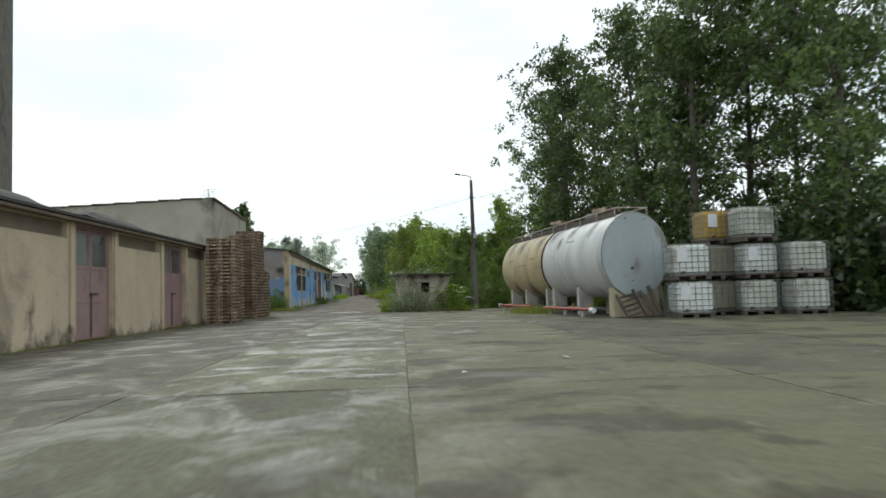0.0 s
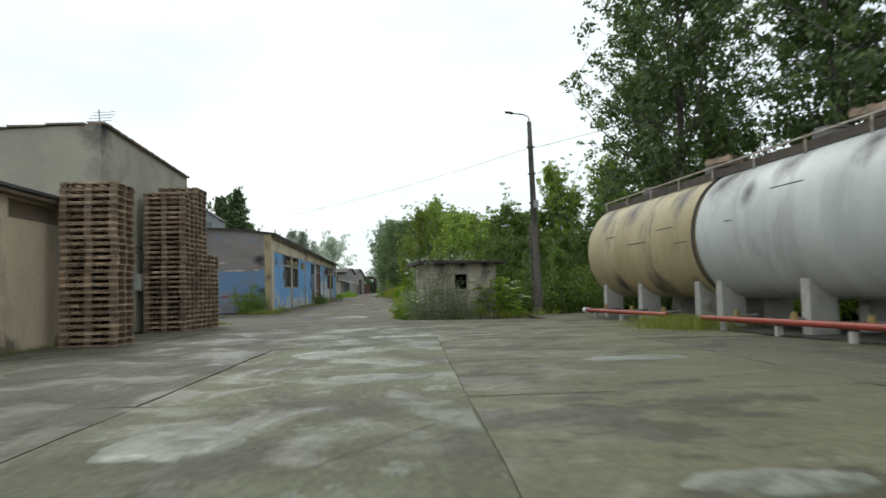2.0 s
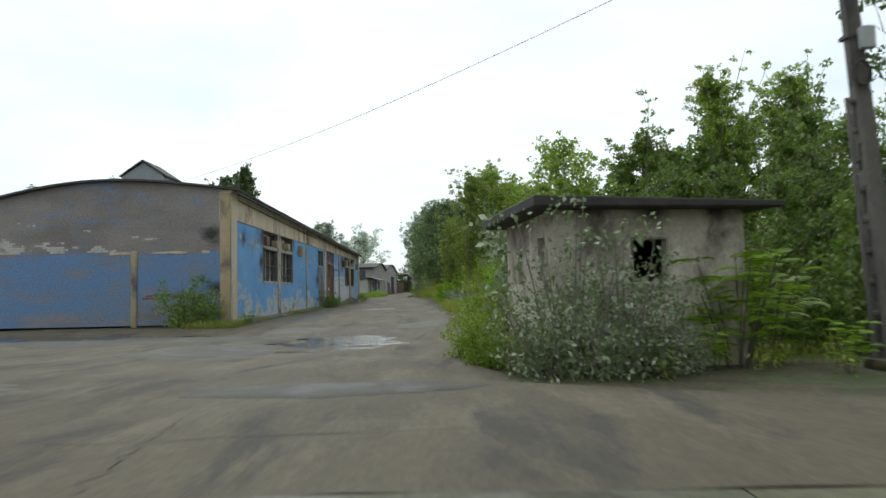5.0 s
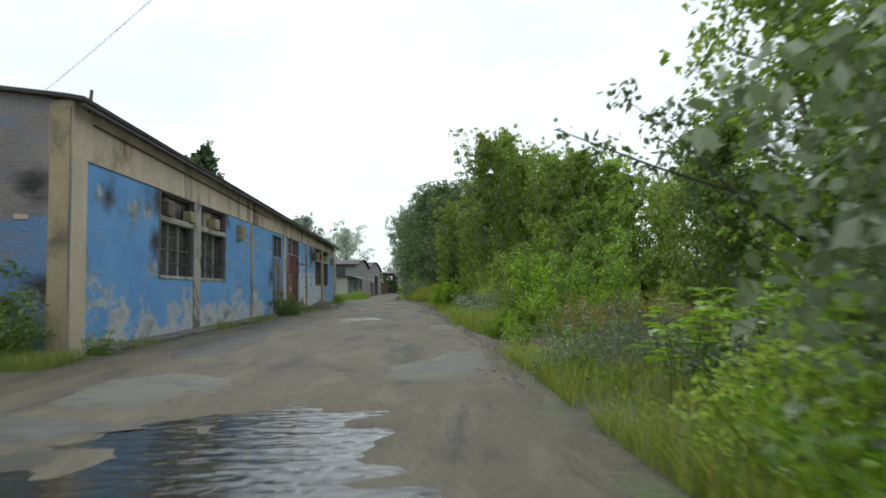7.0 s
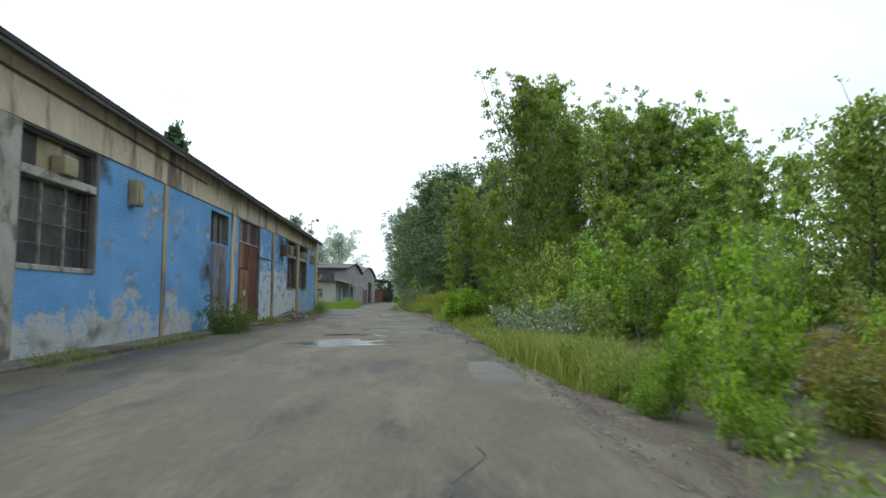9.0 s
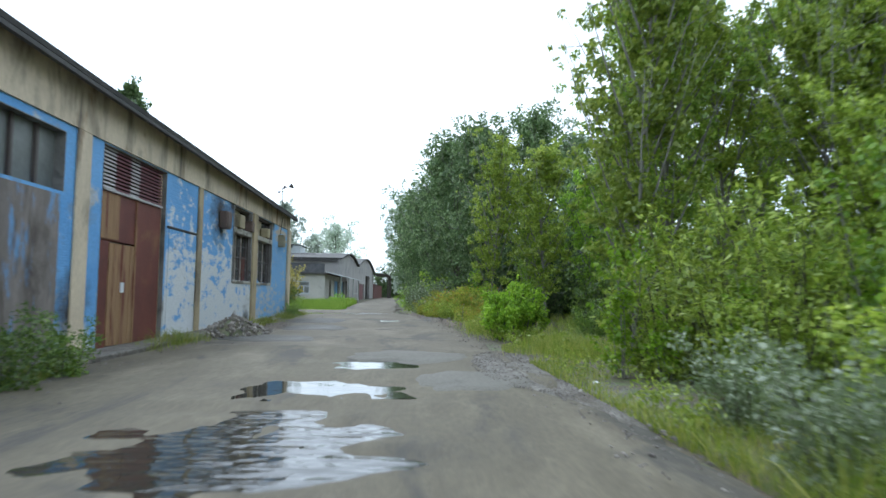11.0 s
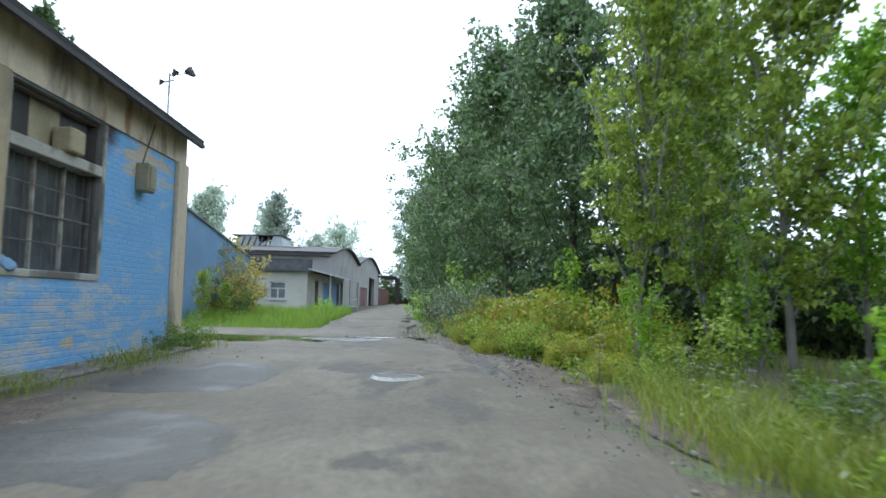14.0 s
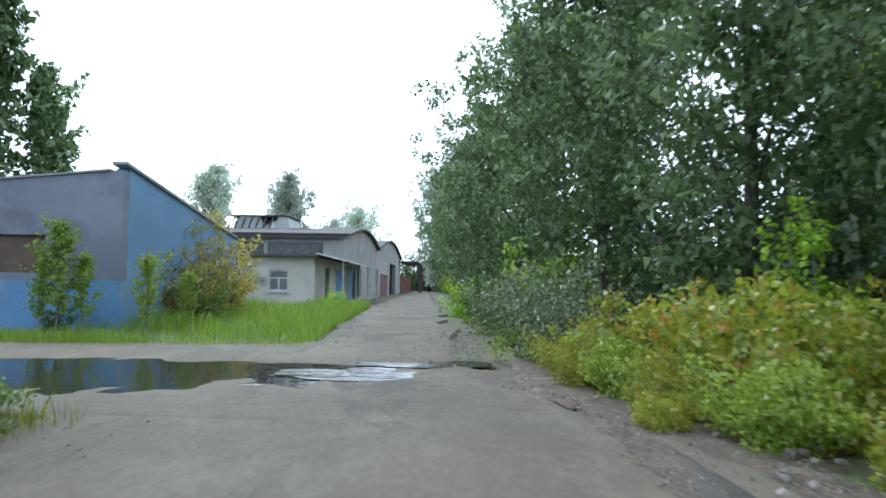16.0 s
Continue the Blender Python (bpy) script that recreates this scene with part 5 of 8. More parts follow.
for x0 in (-12.45, -15.4):
    w = part("window", box(x0, x0 + 0.06, 118.05, 118.12, 0.722, 1.578), M["white_paint"], annex, "small white-framed window")
    for xa, xb, za, zb in ((0.74, 0.8, 0.722, 1.578), (0.06, 0.74, 0.722, 0.79), (0.06, 0.74, 1.51, 1.578), (0.37, 0.43, 0.79, 1.22), (0.06, 0.74, 1.22, 1.28)):
        part("frame", box(x0 + xa, x0 + xb, 118.05, 118.12, za, zb), M["white_paint"], w)
    part("pane", box(x0 + 0.06, x0 + 0.74, 118.08, 118.09, 0.79, 1.51), M["grime_glass"], w)
    part("sill", box(x0 - 0.05, x0 + 0.85, 117.93, 117.997, 0.66, 0.715), M["white_paint"], w)
canopy = part("canopy", turned(box(0, 1.25, 0, 14.2, 0, 0.05), Matrix.Translation((-10.55, 117.9, 2.235)) @ Matrix.Rotation(radians(14), 4, "Y")), M["tin"], annex, "sloping tin canopy")
for y in (118.3, 123.5, 127.0, 131.8):
    part("post", rod((-9.5, y, -0.1), (-9.5, y, 1.98), 0.035), M["cab"], annex)
for z in (0.35, 0.8):
    part("rail", rod((-9.5, 127.0, z), (-9.5, 131.8, z), 0.02), M["cab"], annex)
crate = thing("wooden_crate", pose(-10.2, 121.2, 0.5), "small yellowish wooden crate under the canopy", "crate")
part("body", box(-0.3, 0.3, -0.35, 0.35, 0.0, 0.4, 0.02), M["plank"], crate)
part("lid", box(-0.33, 0.33, -0.38, 0.38, 0.4, 0.44, 0.01), M["plank"], crate)

halls = thing("arched_hall", pose(0, 0, 0.5), "old grey hall with two arched gables and skylights", "building")
part("front_wall", turned(wall_mesh(13.4, 3.5, 0.3, [(7.0, 9.4, 2.4, 3.2), (9.6, 12.5, 2.4, 3.2)]), SOUTH(-24.3, 126.5)), M["hall_old"], halls)
part("window", box(-17.3, -14.9, 126.6, 126.65, 2.4, 3.2), M["glass"], halls, "dark strip window")
part("window", box(-14.7, -11.8, 126.6, 126.65, 2.4, 3.2), M["glass"], halls, "dark strip window")
part("cornice", box(-24.4, -10.75, 126.25, 126.497, 3.4, 3.55), M["felt"], halls)
for y0, y1, s, c, ops in ((126.5, 142.0, 3.55, 0.75, [(1.0, 3.8, 0.0, 1.8), (4.6, 6.2, 0.4, 1.9)]), (142.0, 165.0, 3.7, 1.1, [(2.2, 9.0, 0.0, 1.9), (10.6, 17.0, 0.0, 3.0)])):
    L = y1 - y0
    f = lambda u, s=s, c=c, L=L: s + c * math.sin(math.pi * u / L)
    part("gable_wall", turned(wall_mesh(L - 0.01, s, 0.3, ops, top=f, step=0.8), EAST(-10.6, y0)), M["hall_old"], halls)
    rv = [(x, y0 - 0.1 + (L + 0.1) * i / 16, f(max(0, (L + 0.1) * i / 16 - 0.1)) + 0.03) for x in (-24.4, -10.35) for i in range(17)]
    rf = [(i, 17 + i, 18 + i, i + 1) for i in range(16)]
    rr = part("roof", mesh_of("roof", rv, rf, M["felt"]), None, halls)
    sm = rr.modifiers.new("thick", "SOLIDIFY")
    sm.thickness, sm.offset = 0.1, 1.0
part("door", box(-10.8, -10.75, 127.5, 130.3, 0, 1.8), M["blue_flat"], halls, "pale blue door")
part("door", box(-10.8, -10.75, 144.2, 151.0, 0, 1.9), M["louvre_red"], halls, "small dark red doors")
# near-black sheet carries the darkness behind the hall openings
part("inner", box(-11.6, -11.5, 127, 164, 0, 3.4), M["soot"], halls)
part("shelter_roof", box(-10.59, -8.6, 163.0, 176.0, 3.45, 3.55), M["felt"], halls)
part("wall", box(-24.0, -10.6, 165.0, 165.3, -0.2, 3.6), M["hall_old"], halls)
for y in (167.5, 171.5, 175.5):
    part("post", box(-8.8, -8.65, y, y + 0.15, -0.3, 3.45), M["dark_steel"], halls)
for k in range(5):
    gt = tagged(part("sheet_gate", box(-10.6 - 0.02 * k, -10.53 - 0.02 * k, 165.4 + 4.0 * k, 169.3 + 4.0 * k, 0.4, 2.7, 0.01), M["rust"]), "rust-red sheet metal gate panel", "gate", "gate panels")
lantern = thing("roof_skylight", pose(-16.2, 130.5, 4.2), "old glazed skylight house on the flat roof", "skylight")
bm = bmesh.new()
pts = [(-0.2, 0), (0.55, 1.2), (1.9, 1.2), (2.4, 0)]
for x0, wd in ((-1.6, 2.0), (0.8, 1.0)):
    f0 = [bm.verts.new((x0 + wd * px / 2.4, 0, z)) for px, z in pts]
    f1 = [bm.verts.new((x0 + wd * px / 2.4, 3.0, z)) for px, z in pts]
    bm.faces.new(f0)
    bm.faces.new(f1[::-1])
    for k in range(4):
        bm.faces.new((f0[k], f1[k], f1[(k + 1) % 4], f0[(k + 1) % 4]))
bmesh.ops.recalc_face_normals(bm, faces=bm.faces)
part("body", bm, M["skylight_glass"], lantern)
for k in range(6):
    part("rib", turned(box(-0.045, 0.045, -0.06, -0.005, 0, 1.2), Matrix.Translation((-1.65 + 0.4 * k, 0, 0)) @ Matrix.Rotation(radians(20), 4, "Y")), M["dark_steel"], lantern)
part("ridge", box(-1.7, 1.7, -0.1, 3.1, 1.205, 1.27), M["felt"], lantern)
for x, y in ((-13.6, 130.0), (-12.3, 131.0)):
    vv = thing("roof_vent", pose(x, y, 4.0), "low dark roof vent box", "roof vent", "roof vents")
    part("body", box(-0.55, 0.55, -0.6, 0.6, 0, 0.55, 0.02), M["dark_steel"], vv)
    part("cap", box(-0.62, 0.62, -0.7, 0.7, 0.555, 0.62, 0.01), M["felt"], vv)

# ---- hut ----
HD = 2.6
hut = thing("guard_hut", pose(-0.06, 44.62, -0.12, 0, 0, 8), "small derelict concrete hut with a flat roof", "hut")
part("front_wall", turned(wall_mesh(2.66, 2.1, 0.16, [(1.08, 1.54, 1.14, 1.7)]), SOUTH(0, 0)), M["hut"], hut)
part("side_wall", turned(wall_mesh(HD - 0.163, 2.1, 0.16, [(HD - 0.82, HD - 0.46, 1.2, 1.78), (HD - 2.02, HD - 1.72, 1.15, 1.62)]), Matrix.Translation((0, HD, 0)) @ Matrix.Rotation(radians(-90), 4, "Z")), M["hut"], hut)
part("side_wall", box(2.5, 2.66, 0.163, HD, 0, 2.1), M["hut"], hut)
part("back_wall", box(0, 2.66, HD + 0.003, HD + 0.16, 0, 2.1), M["hut"], hut)
part("floor", box(0.17, 2.49, 0.17, HD - 0.01, 0.0, 0.15), M["dark"], hut)
# lining painted near black to give the dark of the hut's inside
part("lining", box(0.2, 2.46, HD - 0.06, HD - 0.02, 0.16, 2.09), M["soot"], hut, "inner wall, near black in place of the shade indoors")
bm = box(-0.36, 3.02, -0.4, HD + 0.5, 2.103, 2.19, 0.015)
for v in bm.verts:
    v.co.z += (0.05 if v.co.z > 2.15 else 0.0) * (1 - v.co.x / 2.6) + 0.012 * noise.noise(v.co * 1.7)
bm2 = bm
part("roof", bm2, M["soot"], hut, "dark overhanging felt-covered roof slab")
for x0 in (1.05, 1.54):
    part("window_frame", box(x0, x0 + 0.03, -0.012, -0.002, 1.1, 1.73), M["pier"], hut)
part("window_frame", box(1.08, 1.54, -0.012, -0.002, 1.7, 1.73), M["pier"], hut)
part("ledge", box(1.03, 1.59, -0.05, -0.003, 1.06, 1.1), M["pier"], hut)

# ---- tank ----
TX, TZ, TA, TBB = 7.65, 2.07, 1.2, 1.45
tank = thing("storage_tank", pose(TX, 26.8, 0, 0, 0, 5.4), "long white and beige steel fuel tank on concrete saddles", "tank")


def shell_mesh(y0, y1, rings, dish):
    """A rounded-rim elliptical shell with raised weld rings."""
    bm = bmesh.new()
    prof = [(y0 + 0.0, 0.0), (y0, 0.94), (y0 + 0.02, 0.985), (y0 + 0.08, 1.0)]
    for r in rings:
        prof += [(r - 0.03, 1.0), (r - 0.02, 1.003), (r + 0.02, 1.003), (r + 0.03, 1.0)]
    prof += [(y1 - 0.25, 1.0), (y1 - 0.1, 0.97), (y1, 0.85), (y1 + dish, 0.0)]
    seg = 56
    rows = []
    for y, f in prof:
        if f == 0:
            rows.append([bm.verts.new((0, y, TZ))])
        else:
            rows.append([bm.verts.new((TA * f * math.cos(6.28318 * k / seg), y, TZ + TBB * f * math.sin(6.28318 * k / seg))) for k in range(seg)])
    for a, b in zip(rows, rows[1:]):
        for k in range(seg):
            v = [a[k % len(a)], a[(k + 1) % len(a)], b[(k + 1) % len(b)], b[k % len(b)]]
            v = list(dict.fromkeys(v))
            bm.faces.new(v)
    bmesh.ops.recalc_face_normals(bm, faces=bm.faces)
    return bm


def auto_smooth(ob, deg=35):
    me = ob.data
    me.polygons.foreach_set("use_smooth", [True] * len(me.polygons))
    ang = radians(deg)
    bm = bmesh.new()
    bm.from_mesh(me)
    for e in bm.edges:
        if len(e.link_faces) == 2 and e.calc_face_angle() > ang:
            e.smooth = False
    bm.to_mesh(me)
    bm.free()
    return ob


auto_smooth(part("white_shell", shell_mesh(0.0, 6.9, (2.4, 4.7), 0.05), M["tank_white"], tank, "white painted tank section"))
auto_smooth(part("beige_shell", shell_mesh(6.98, 14.25, (9.3, 11.7), 0.25), M["tank_beige"], tank, "stained beige tank section"))
bm = bmesh.new()
for k in range(56):
    an, an2 = 6.28318 * k / 56, 6.28318 * (k + 1) / 56
    add_rod(bm, (TA * 0.98 * math.cos(an), -0.01, TZ + TBB * 0.98 * math.sin(an)), (TA * 0.98 * math.cos(an2), -0.01, TZ + TBB * 0.98 * math.sin(an2)), 0.014, seg=5, cap=False)
part("rim", bm, M["tank_dark"], tank)
bm = bmesh.new()
for k in range(56):
    an, an2 = 6.28318 * k / 56, 6.28318 * (k + 1) / 56
    add_rod(bm, (TA * 0.985 * math.cos(an), 6.94, TZ + TBB * 0.985 * math.sin(an)), (TA * 0.985 * math.cos(an2), 6.94, TZ + TBB * 0.985 * math.sin(an2)), 0.03, seg=5, cap=False)
part("seam", bm, M["dark_steel"], tank)
bm = bmesh.new()
ring = [bm.verts.new((TA * 0.955 * math.cos(6.28318 * k / 56), -0.006, TZ + TBB * 0.955 * math.sin(6.28318 * k / 56))) for k in range(56)]
back = [bm.verts.new((v.co.x, 0.0, v.co.z)) for v in ring]
bm.faces.new(ring)
for k in range(56):
    bm.faces.new((ring[k], back[k], back[(k + 1) % 56], ring[(k + 1) % 56]))
bmesh.ops.recalc_face_normals(bm, faces=bm.faces)
part("end_plate", bm, M["end_plate"], tank, "flat blue-grey end plate with rust streaks")
part("plug", rod((-0.12, -0.05, 1.62), (-0.12, 0.01, 1.62), 0.05, seg=12), M["dark_steel"], tank)
for x, z in ((-0.3, 3.28), (0.35, 3.25), (-0.12, 1.2)):
    part("bolt", rod((x, -0.03, z), (x, 0.01, z), 0.025, seg=8), M["dark_steel"], tank)


def saddle_mesh(x0, x1, t):
    bm = bmesh.new()
    pts = [(x0, -0.1), (x1, -0.1)]
    for k in range(13):
        x = x1 - (x1 - x0) * k / 12
        pts.append((x, TZ - TBB * math.sqrt(1 - (x / TA) ** 2) + 0.02))
    f0 = [bm.verts.new((x, 0, z)) for x, z in pts]
    f1 = [bm.verts.new((x, t, z)) for x, z in pts]
    bm.faces.new(f0)
    bm.faces.new(f1[::-1])
    n = len(pts)
    for k in range(n):
        bm.faces.new((f0[k], f1[k], f1[(k + 1) % n], f0[(k + 1) % n]))
    bmesh.ops.recalc_face_normals(bm, faces=bm.faces)
    return bm


for y in (3.3, 6.35, 7.35, 10.7, 13.45):
    for x0, x1 in ((-0.84, -0.3), (0.3, 0.84)):
        s = part("saddle", saddle_mesh(x0, x1, 0.26), M["saddle"], tank, "white concrete saddle")
        s.location.y = y
s = part("saddle", saddle_mesh(-0.8, 0.8, 0.4), M["saddle_beige"], tank, "rounded beige concrete end saddle")
s.location.y = 0.05
for y0, y1, deg in ((3.0, 4.0, 28), (5.2, 5.5, 8), (7.9, 8.9, 12), (9.5, 10.7, 2), (11.7, 12.5, 14), (7.2, 7.8, -4)):
    ca, sa = -TA * math.cos(radians(deg)), TZ + TBB * math.sin(radians(deg))
    part("weld_seam", rod((ca, y0, sa), (ca, y1, sa), 0.011, seg=6), M["dark_steel"], tank, "dark rusty weld seam")
# added dark strip: stands in for the shadowed band between rail and shell
part("walkway_side", box(-0.53, -0.49, 0.3, 13.8, 3.4, 3.57), M["old_wood"], tank, "dark strip for the shadowed band below the walkway rail")
# walkway along the crown
bm = bmesh.new()
add_box(bm, -0.61, -0.575, 0.1, 13.9, 3.635, 3.67)
part("rail", bm, M["rail"], tank, "pale rusty walkway rail")
part("rail", box(0.51, 0.545, 0.1, 13.9, 3.635, 3.67), M["rail"], tank)
part("end_rail", box(-0.575, 0.51, 0.1, 0.135, 3.635, 3.67), M["rail"], tank)
for k in range(9):
    y = 0.12 + 1.71 * k
    for x in (-0.59, 0.53):
        part("post", box(x - 0.016, x + 0.016, y, y + 0.032, TZ + TBB * math.sqrt(1 - (x / TA) ** 2) - 0.03, 3.635), M["rail"], tank)
for k in range(4):
    part("walkway_board", box(-0.42 + 0.21 * k, -0.24 + 0.21 * k, 0.4, 13.7, 3.53, 3.56), M["dark_steel"], tank)
for y in (3.6, 7.7, 11.4):
    hatch = part("hatch", rod((0, y, 3.45), (0, y, 3.75), 0.34, seg=20), M["tank_dark"], tank)
    part("hatch_lid", rod((0, y, 3.755), (0, y, 3.82), 0.38, 0.3, seg=20), M["dark_steel"], hatch)
for y, w in ((7.0, 0.9), (2.2, 0.7)):
    pl = thing("old_pallet", pose(TX - 0.1 - 0.094 * y, 26.8 + y, 3.7, 0, 6, 20), "broken wooden pallet on the tank walkway", "pallet")
    for k in range(3):
        part("board", box(-w / 2, w / 2, -0.4 + 0.3 * k, -0.28 + 0.3 * k, 0.12, 0.145), M["wood"], pl)
        part("bearer", box(-w / 2 + 0.4 * w * k, -w / 2 + 0.4 * w * k + 0.09, -0.42, 0.34, 0.0, 0.118), M["wood"], pl)
# ladder-like steps below the end plate
steps = thing("wooden_steps", pose(7.5, 26.35, 0), "short weathered wooden steps leaning against the tank end", "steps")
for x in (-0.3, 0.3):
    part("stringer", turned(box(x - 0.03, x + 0.03, -0.05, 0.05, 0, 0.95), Matrix.Rotation(radians(-24), 4, "X") @ Matrix.Rotation(radians(-18), 4, "Y")), M["old_wood"], steps)
for k in range(5):
    part("tread", turned(box(-0.28, 0.28, -0.05, 0.05, 0.12 + 0.17 * k, 0.15 + 0.17 * k), Matrix.Rotation(radians(-24), 4, "X") @ Matrix.Rotation(radians(-18), 4, "Y")), M["old_wood"], steps)
junk = thing("scrap_boards", pose(8.35, 26.4, 0), "heap of dark scrap boards below the tank", "scrap")
for k in range(5):
    part("board", turned(box(-0.06, 0.06, -0.02, 0.02, 0, 1.0 + 0.12 * k), Matrix.Translation((-0.2 + 0.16 * k, 0, 0)) @ Matrix.Rotation(radians(-16 - 5 * k), 4, "X") @ Matrix.Rotation(radians(14 * (k - 2)), 4, "Y")), M["old_wood"], junk)
# dark sheet in the tank's footprint: the shade under it, painted on the slabs
bm = bmesh.new()
ring = []
for k in range(60):
    a = 6.2832 * k / 60
    f = 1 + 0.12 * noise.noise((3 * math.cos(a), 9 * math.sin(a), 1.0)) + 0.1 * noise.noise((9 * math.cos(a), 25 * math.sin(a), 4.0))
    py = 33.9 + 7.6 * f * math.copysign(abs(math.sin(a)) ** 0.5, math.sin(a))
    ring.append(bm.verts.new((8.0 - 0.094 * (py - 26.8) + 1.7 * f * math.copysign(abs(math.cos(a)) ** 0.5, math.cos(a)), py, 0.013)))
bm.faces.new(ring)
bmesh.ops.triangulate(bm, faces=bm.faces)
tagged(part("oil_stain", bm, M["tank_shade"]), "dark sheet on the slabs, the shade under the tank in its colour", "stain", kind="structure")
# red pipes
for pts, caps in ((((4.95, 40.3), (5.45, 34.4)), (0,)), (((5.75, 33.0), (6.25, 27.4)), (1,))):
    (xa, ya), (xb, yb) = pts
    pipe = thing("red_pipe", pose(0, 0, 0), "red painted steel pipe on low stands", "pipe", "red pipes")
    part("tube", rod((xa, ya, 0.24), (xb, yb, 0.27), 0.057, seg=14), M["red_pipe"], pipe)
    cx, cy = pts[caps[0]]
    d = 1 if caps[0] == 0 else -1
    part("end_cap", rod((cx, cy, 0.24), (cx, cy + 0.35 * d, 0.24), 0.1, 0.085, seg=14), M["label"], pipe, "white end cap")
    for f in (0.15, 0.5, 0.85):
        x, y = xa + (xb - xa) * f, ya + (yb - ya) * f
        part("stand", box(x - 0.05, x + 0.05, y - 0.05, y + 0.05, -0.02, 0.18), M["saddle"], pipe)
        part("valve", rod((x + 0.3, y, 0.2), (x + 0.3, y, 0.42), 0.09, 0.05, seg=10), M["brass"], pipe, "yellow valve")
        part("branch", rod((x, y, 0.26), (x + 0.75, y, 0.3), 0.04, seg=8), M["tank_dark"], pipe)

# ---- pallets in stacks ----
random.seed(9)
proto = thing("pallet", pose(0, 0, -60), "weathered grey-brown wooden transport pallet in a stack", "pallet", "stacked pallets")
for k in range(5):
    x = -0.6 + 0.1 + 0.25 * k
    part("deck_board", box(x - 0.072, x + 0.072, -0.5, 0.5, 0.122, 0.144), M["wood"], proto)
for k in range(3):
    y = -0.43 + 0.43 * k
    part("cross_board", box(-0.6, 0.6, y - 0.06, y + 0.06, 0.1, 0.1215), M["wood"], proto)
    for x in (-0.52, 0.0, 0.52):
        part("block", box(x - 0.072, x + 0.072, y - 0.05, y + 0.05, 0.0225, 0.0995), M["pallet_block_shade"], proto)
    part("base_board", box(-0.6, 0.6, y - 0.05, y + 0.05, 0.0, 0.022), M["wood"], proto)
STACKS = [(-7.4, 33.3, 24, 0), (-7.78, 39.1, 28, 0), (-7.72, 40.16, 30, 0), (-7.64, 41.22, 16, 0)]
for sx, sy, count, turn in STACKS:
    dx = dy = 0.0
    for k in range(count):
        dx = 0.8 * dx + random.uniform(-0.014, 0.014) + (0.03 if k == count // 2 else 0)
        dy = 0.8 * dy + random.uniform(-0.014, 0.014)
        copy_thing(proto, pose(sx + dx, sy + dy, 0.0 + 0.1445 * k, 0, 0, turn + random.uniform(-1.2, 1.2) + (180 if k % 2 else 0)))
for o in (*proto.children_recursive, proto):
    bpy.data.objects.remove(o)

# ---- liquid containers ----
def make_ibc(body_mat, label, sheet=True, sw=0.32):
    t = thing("liquid_container", pose(0, 0, -60), label, "container", "liquid containers")
    bm = box(-0.56, 0.56, -0.46, 0.46, 0.15, 1.1)
    bmesh.ops.bevel(bm, geom=[e for e in bm.edges], offset=0.09, segments=3, affect="EDGES")
    auto_smooth(part("bottle", bm, body_mat, t))
    part("cap", rod((0, 0, 1.1), (0, 0, 1.15), 0.09, seg=14), M["dark_steel"], t)
    for k in range(6):
        z = 0.18 + 0.18 * k
        bm = bmesh.new()
        for p, q in (((-0.59, -0.49), (0.59, -0.49)), ((0.59, -0.49), (0.59, 0.49)), ((0.59, 0.49), (-0.59, 0.49)), ((-0.59, 0.49), (-0.59, -0.49))):
            add_rod(bm, (*p, z), (*q, z), 0.0115, seg=5)
        part("cage_ring", bm, M["cage"], t)
    for k in range(7):
        x = -0.59 + 1.18 * k / 6
        for y in (-0.49, 0.49):
            part("cage_bar", rod((x, y, 0.15), (x, y, 1.1), 0.0115, seg=5), M["cage"], t)
    for k in range(1, 6):
        y = -0.49 + 0.98 * k / 6
        for x in (-0.59, 0.59):
            part("cage_bar", rod((x, y, 0.15), (x, y, 1.1), 0.0115, seg=5), M["cage"], t)
    for x in (-0.5, 0.0, 0.5):
        part("base_block", box(x - 0.08, x + 0.08, -0.48, 0.48, 0.0, 0.1), M["old_wood"], t)
    part("base_deck", box(-0.6, 0.6, -0.5, 0.5, 0.1, 0.145), M["old_wood"], t)
    part("valve", rod((-0.3, -0.5, 0.22), (-0.3, -0.56, 0.22), 0.05, seg=10), M["dark_steel"], t)
    if sheet:
        part("label_plate", box(-0.46, -0.46 + sw, -0.512, -0.502, 0.55, 0.98), M["label"], t, "blank metal label plate")
    return t


W1 = make_ibc(M["ibc"], "white plastic liquid container in a steel cage")
W2 = make_ibc(M["ibc_dirty"], "dirty greyish liquid container in a steel cage", False)
B1 = make_ibc(M["ibc_brown"], "brown-stained liquid container in a steel cage", False)
Y1 = make_ibc(M["ibc_yellow"], "yellow-orange liquid container in a steel cage")
PI = 1.165
for src, x, y, lvl, rot in ((W1, 8.87, 25.35, 0, -3), (W1, 8.8, 25.35, 1, -2), (B1, 10.2, 26.5, 0, 0), (B1, 10.25, 26.5, 1, 1), (W2, 11.2, 25.9, 0, -5), (W1, 11.25, 25.9, 1, 3), (W2, 12.55, 25.3, 0, 2), (W2, 12.55, 25.35, 1, -3), (Y1, 10.4, 26.85, 2, 4), (W2, 11.15, 25.78, 2, 6)):
    copy_thing(src, pose(x, y, 0.0 + PI * lvl, 0, 0, rot))
for src in (W1, W2, B1, Y1):
    for o in (*src.children_recursive, src):
        bpy.data.objects.remove(o)

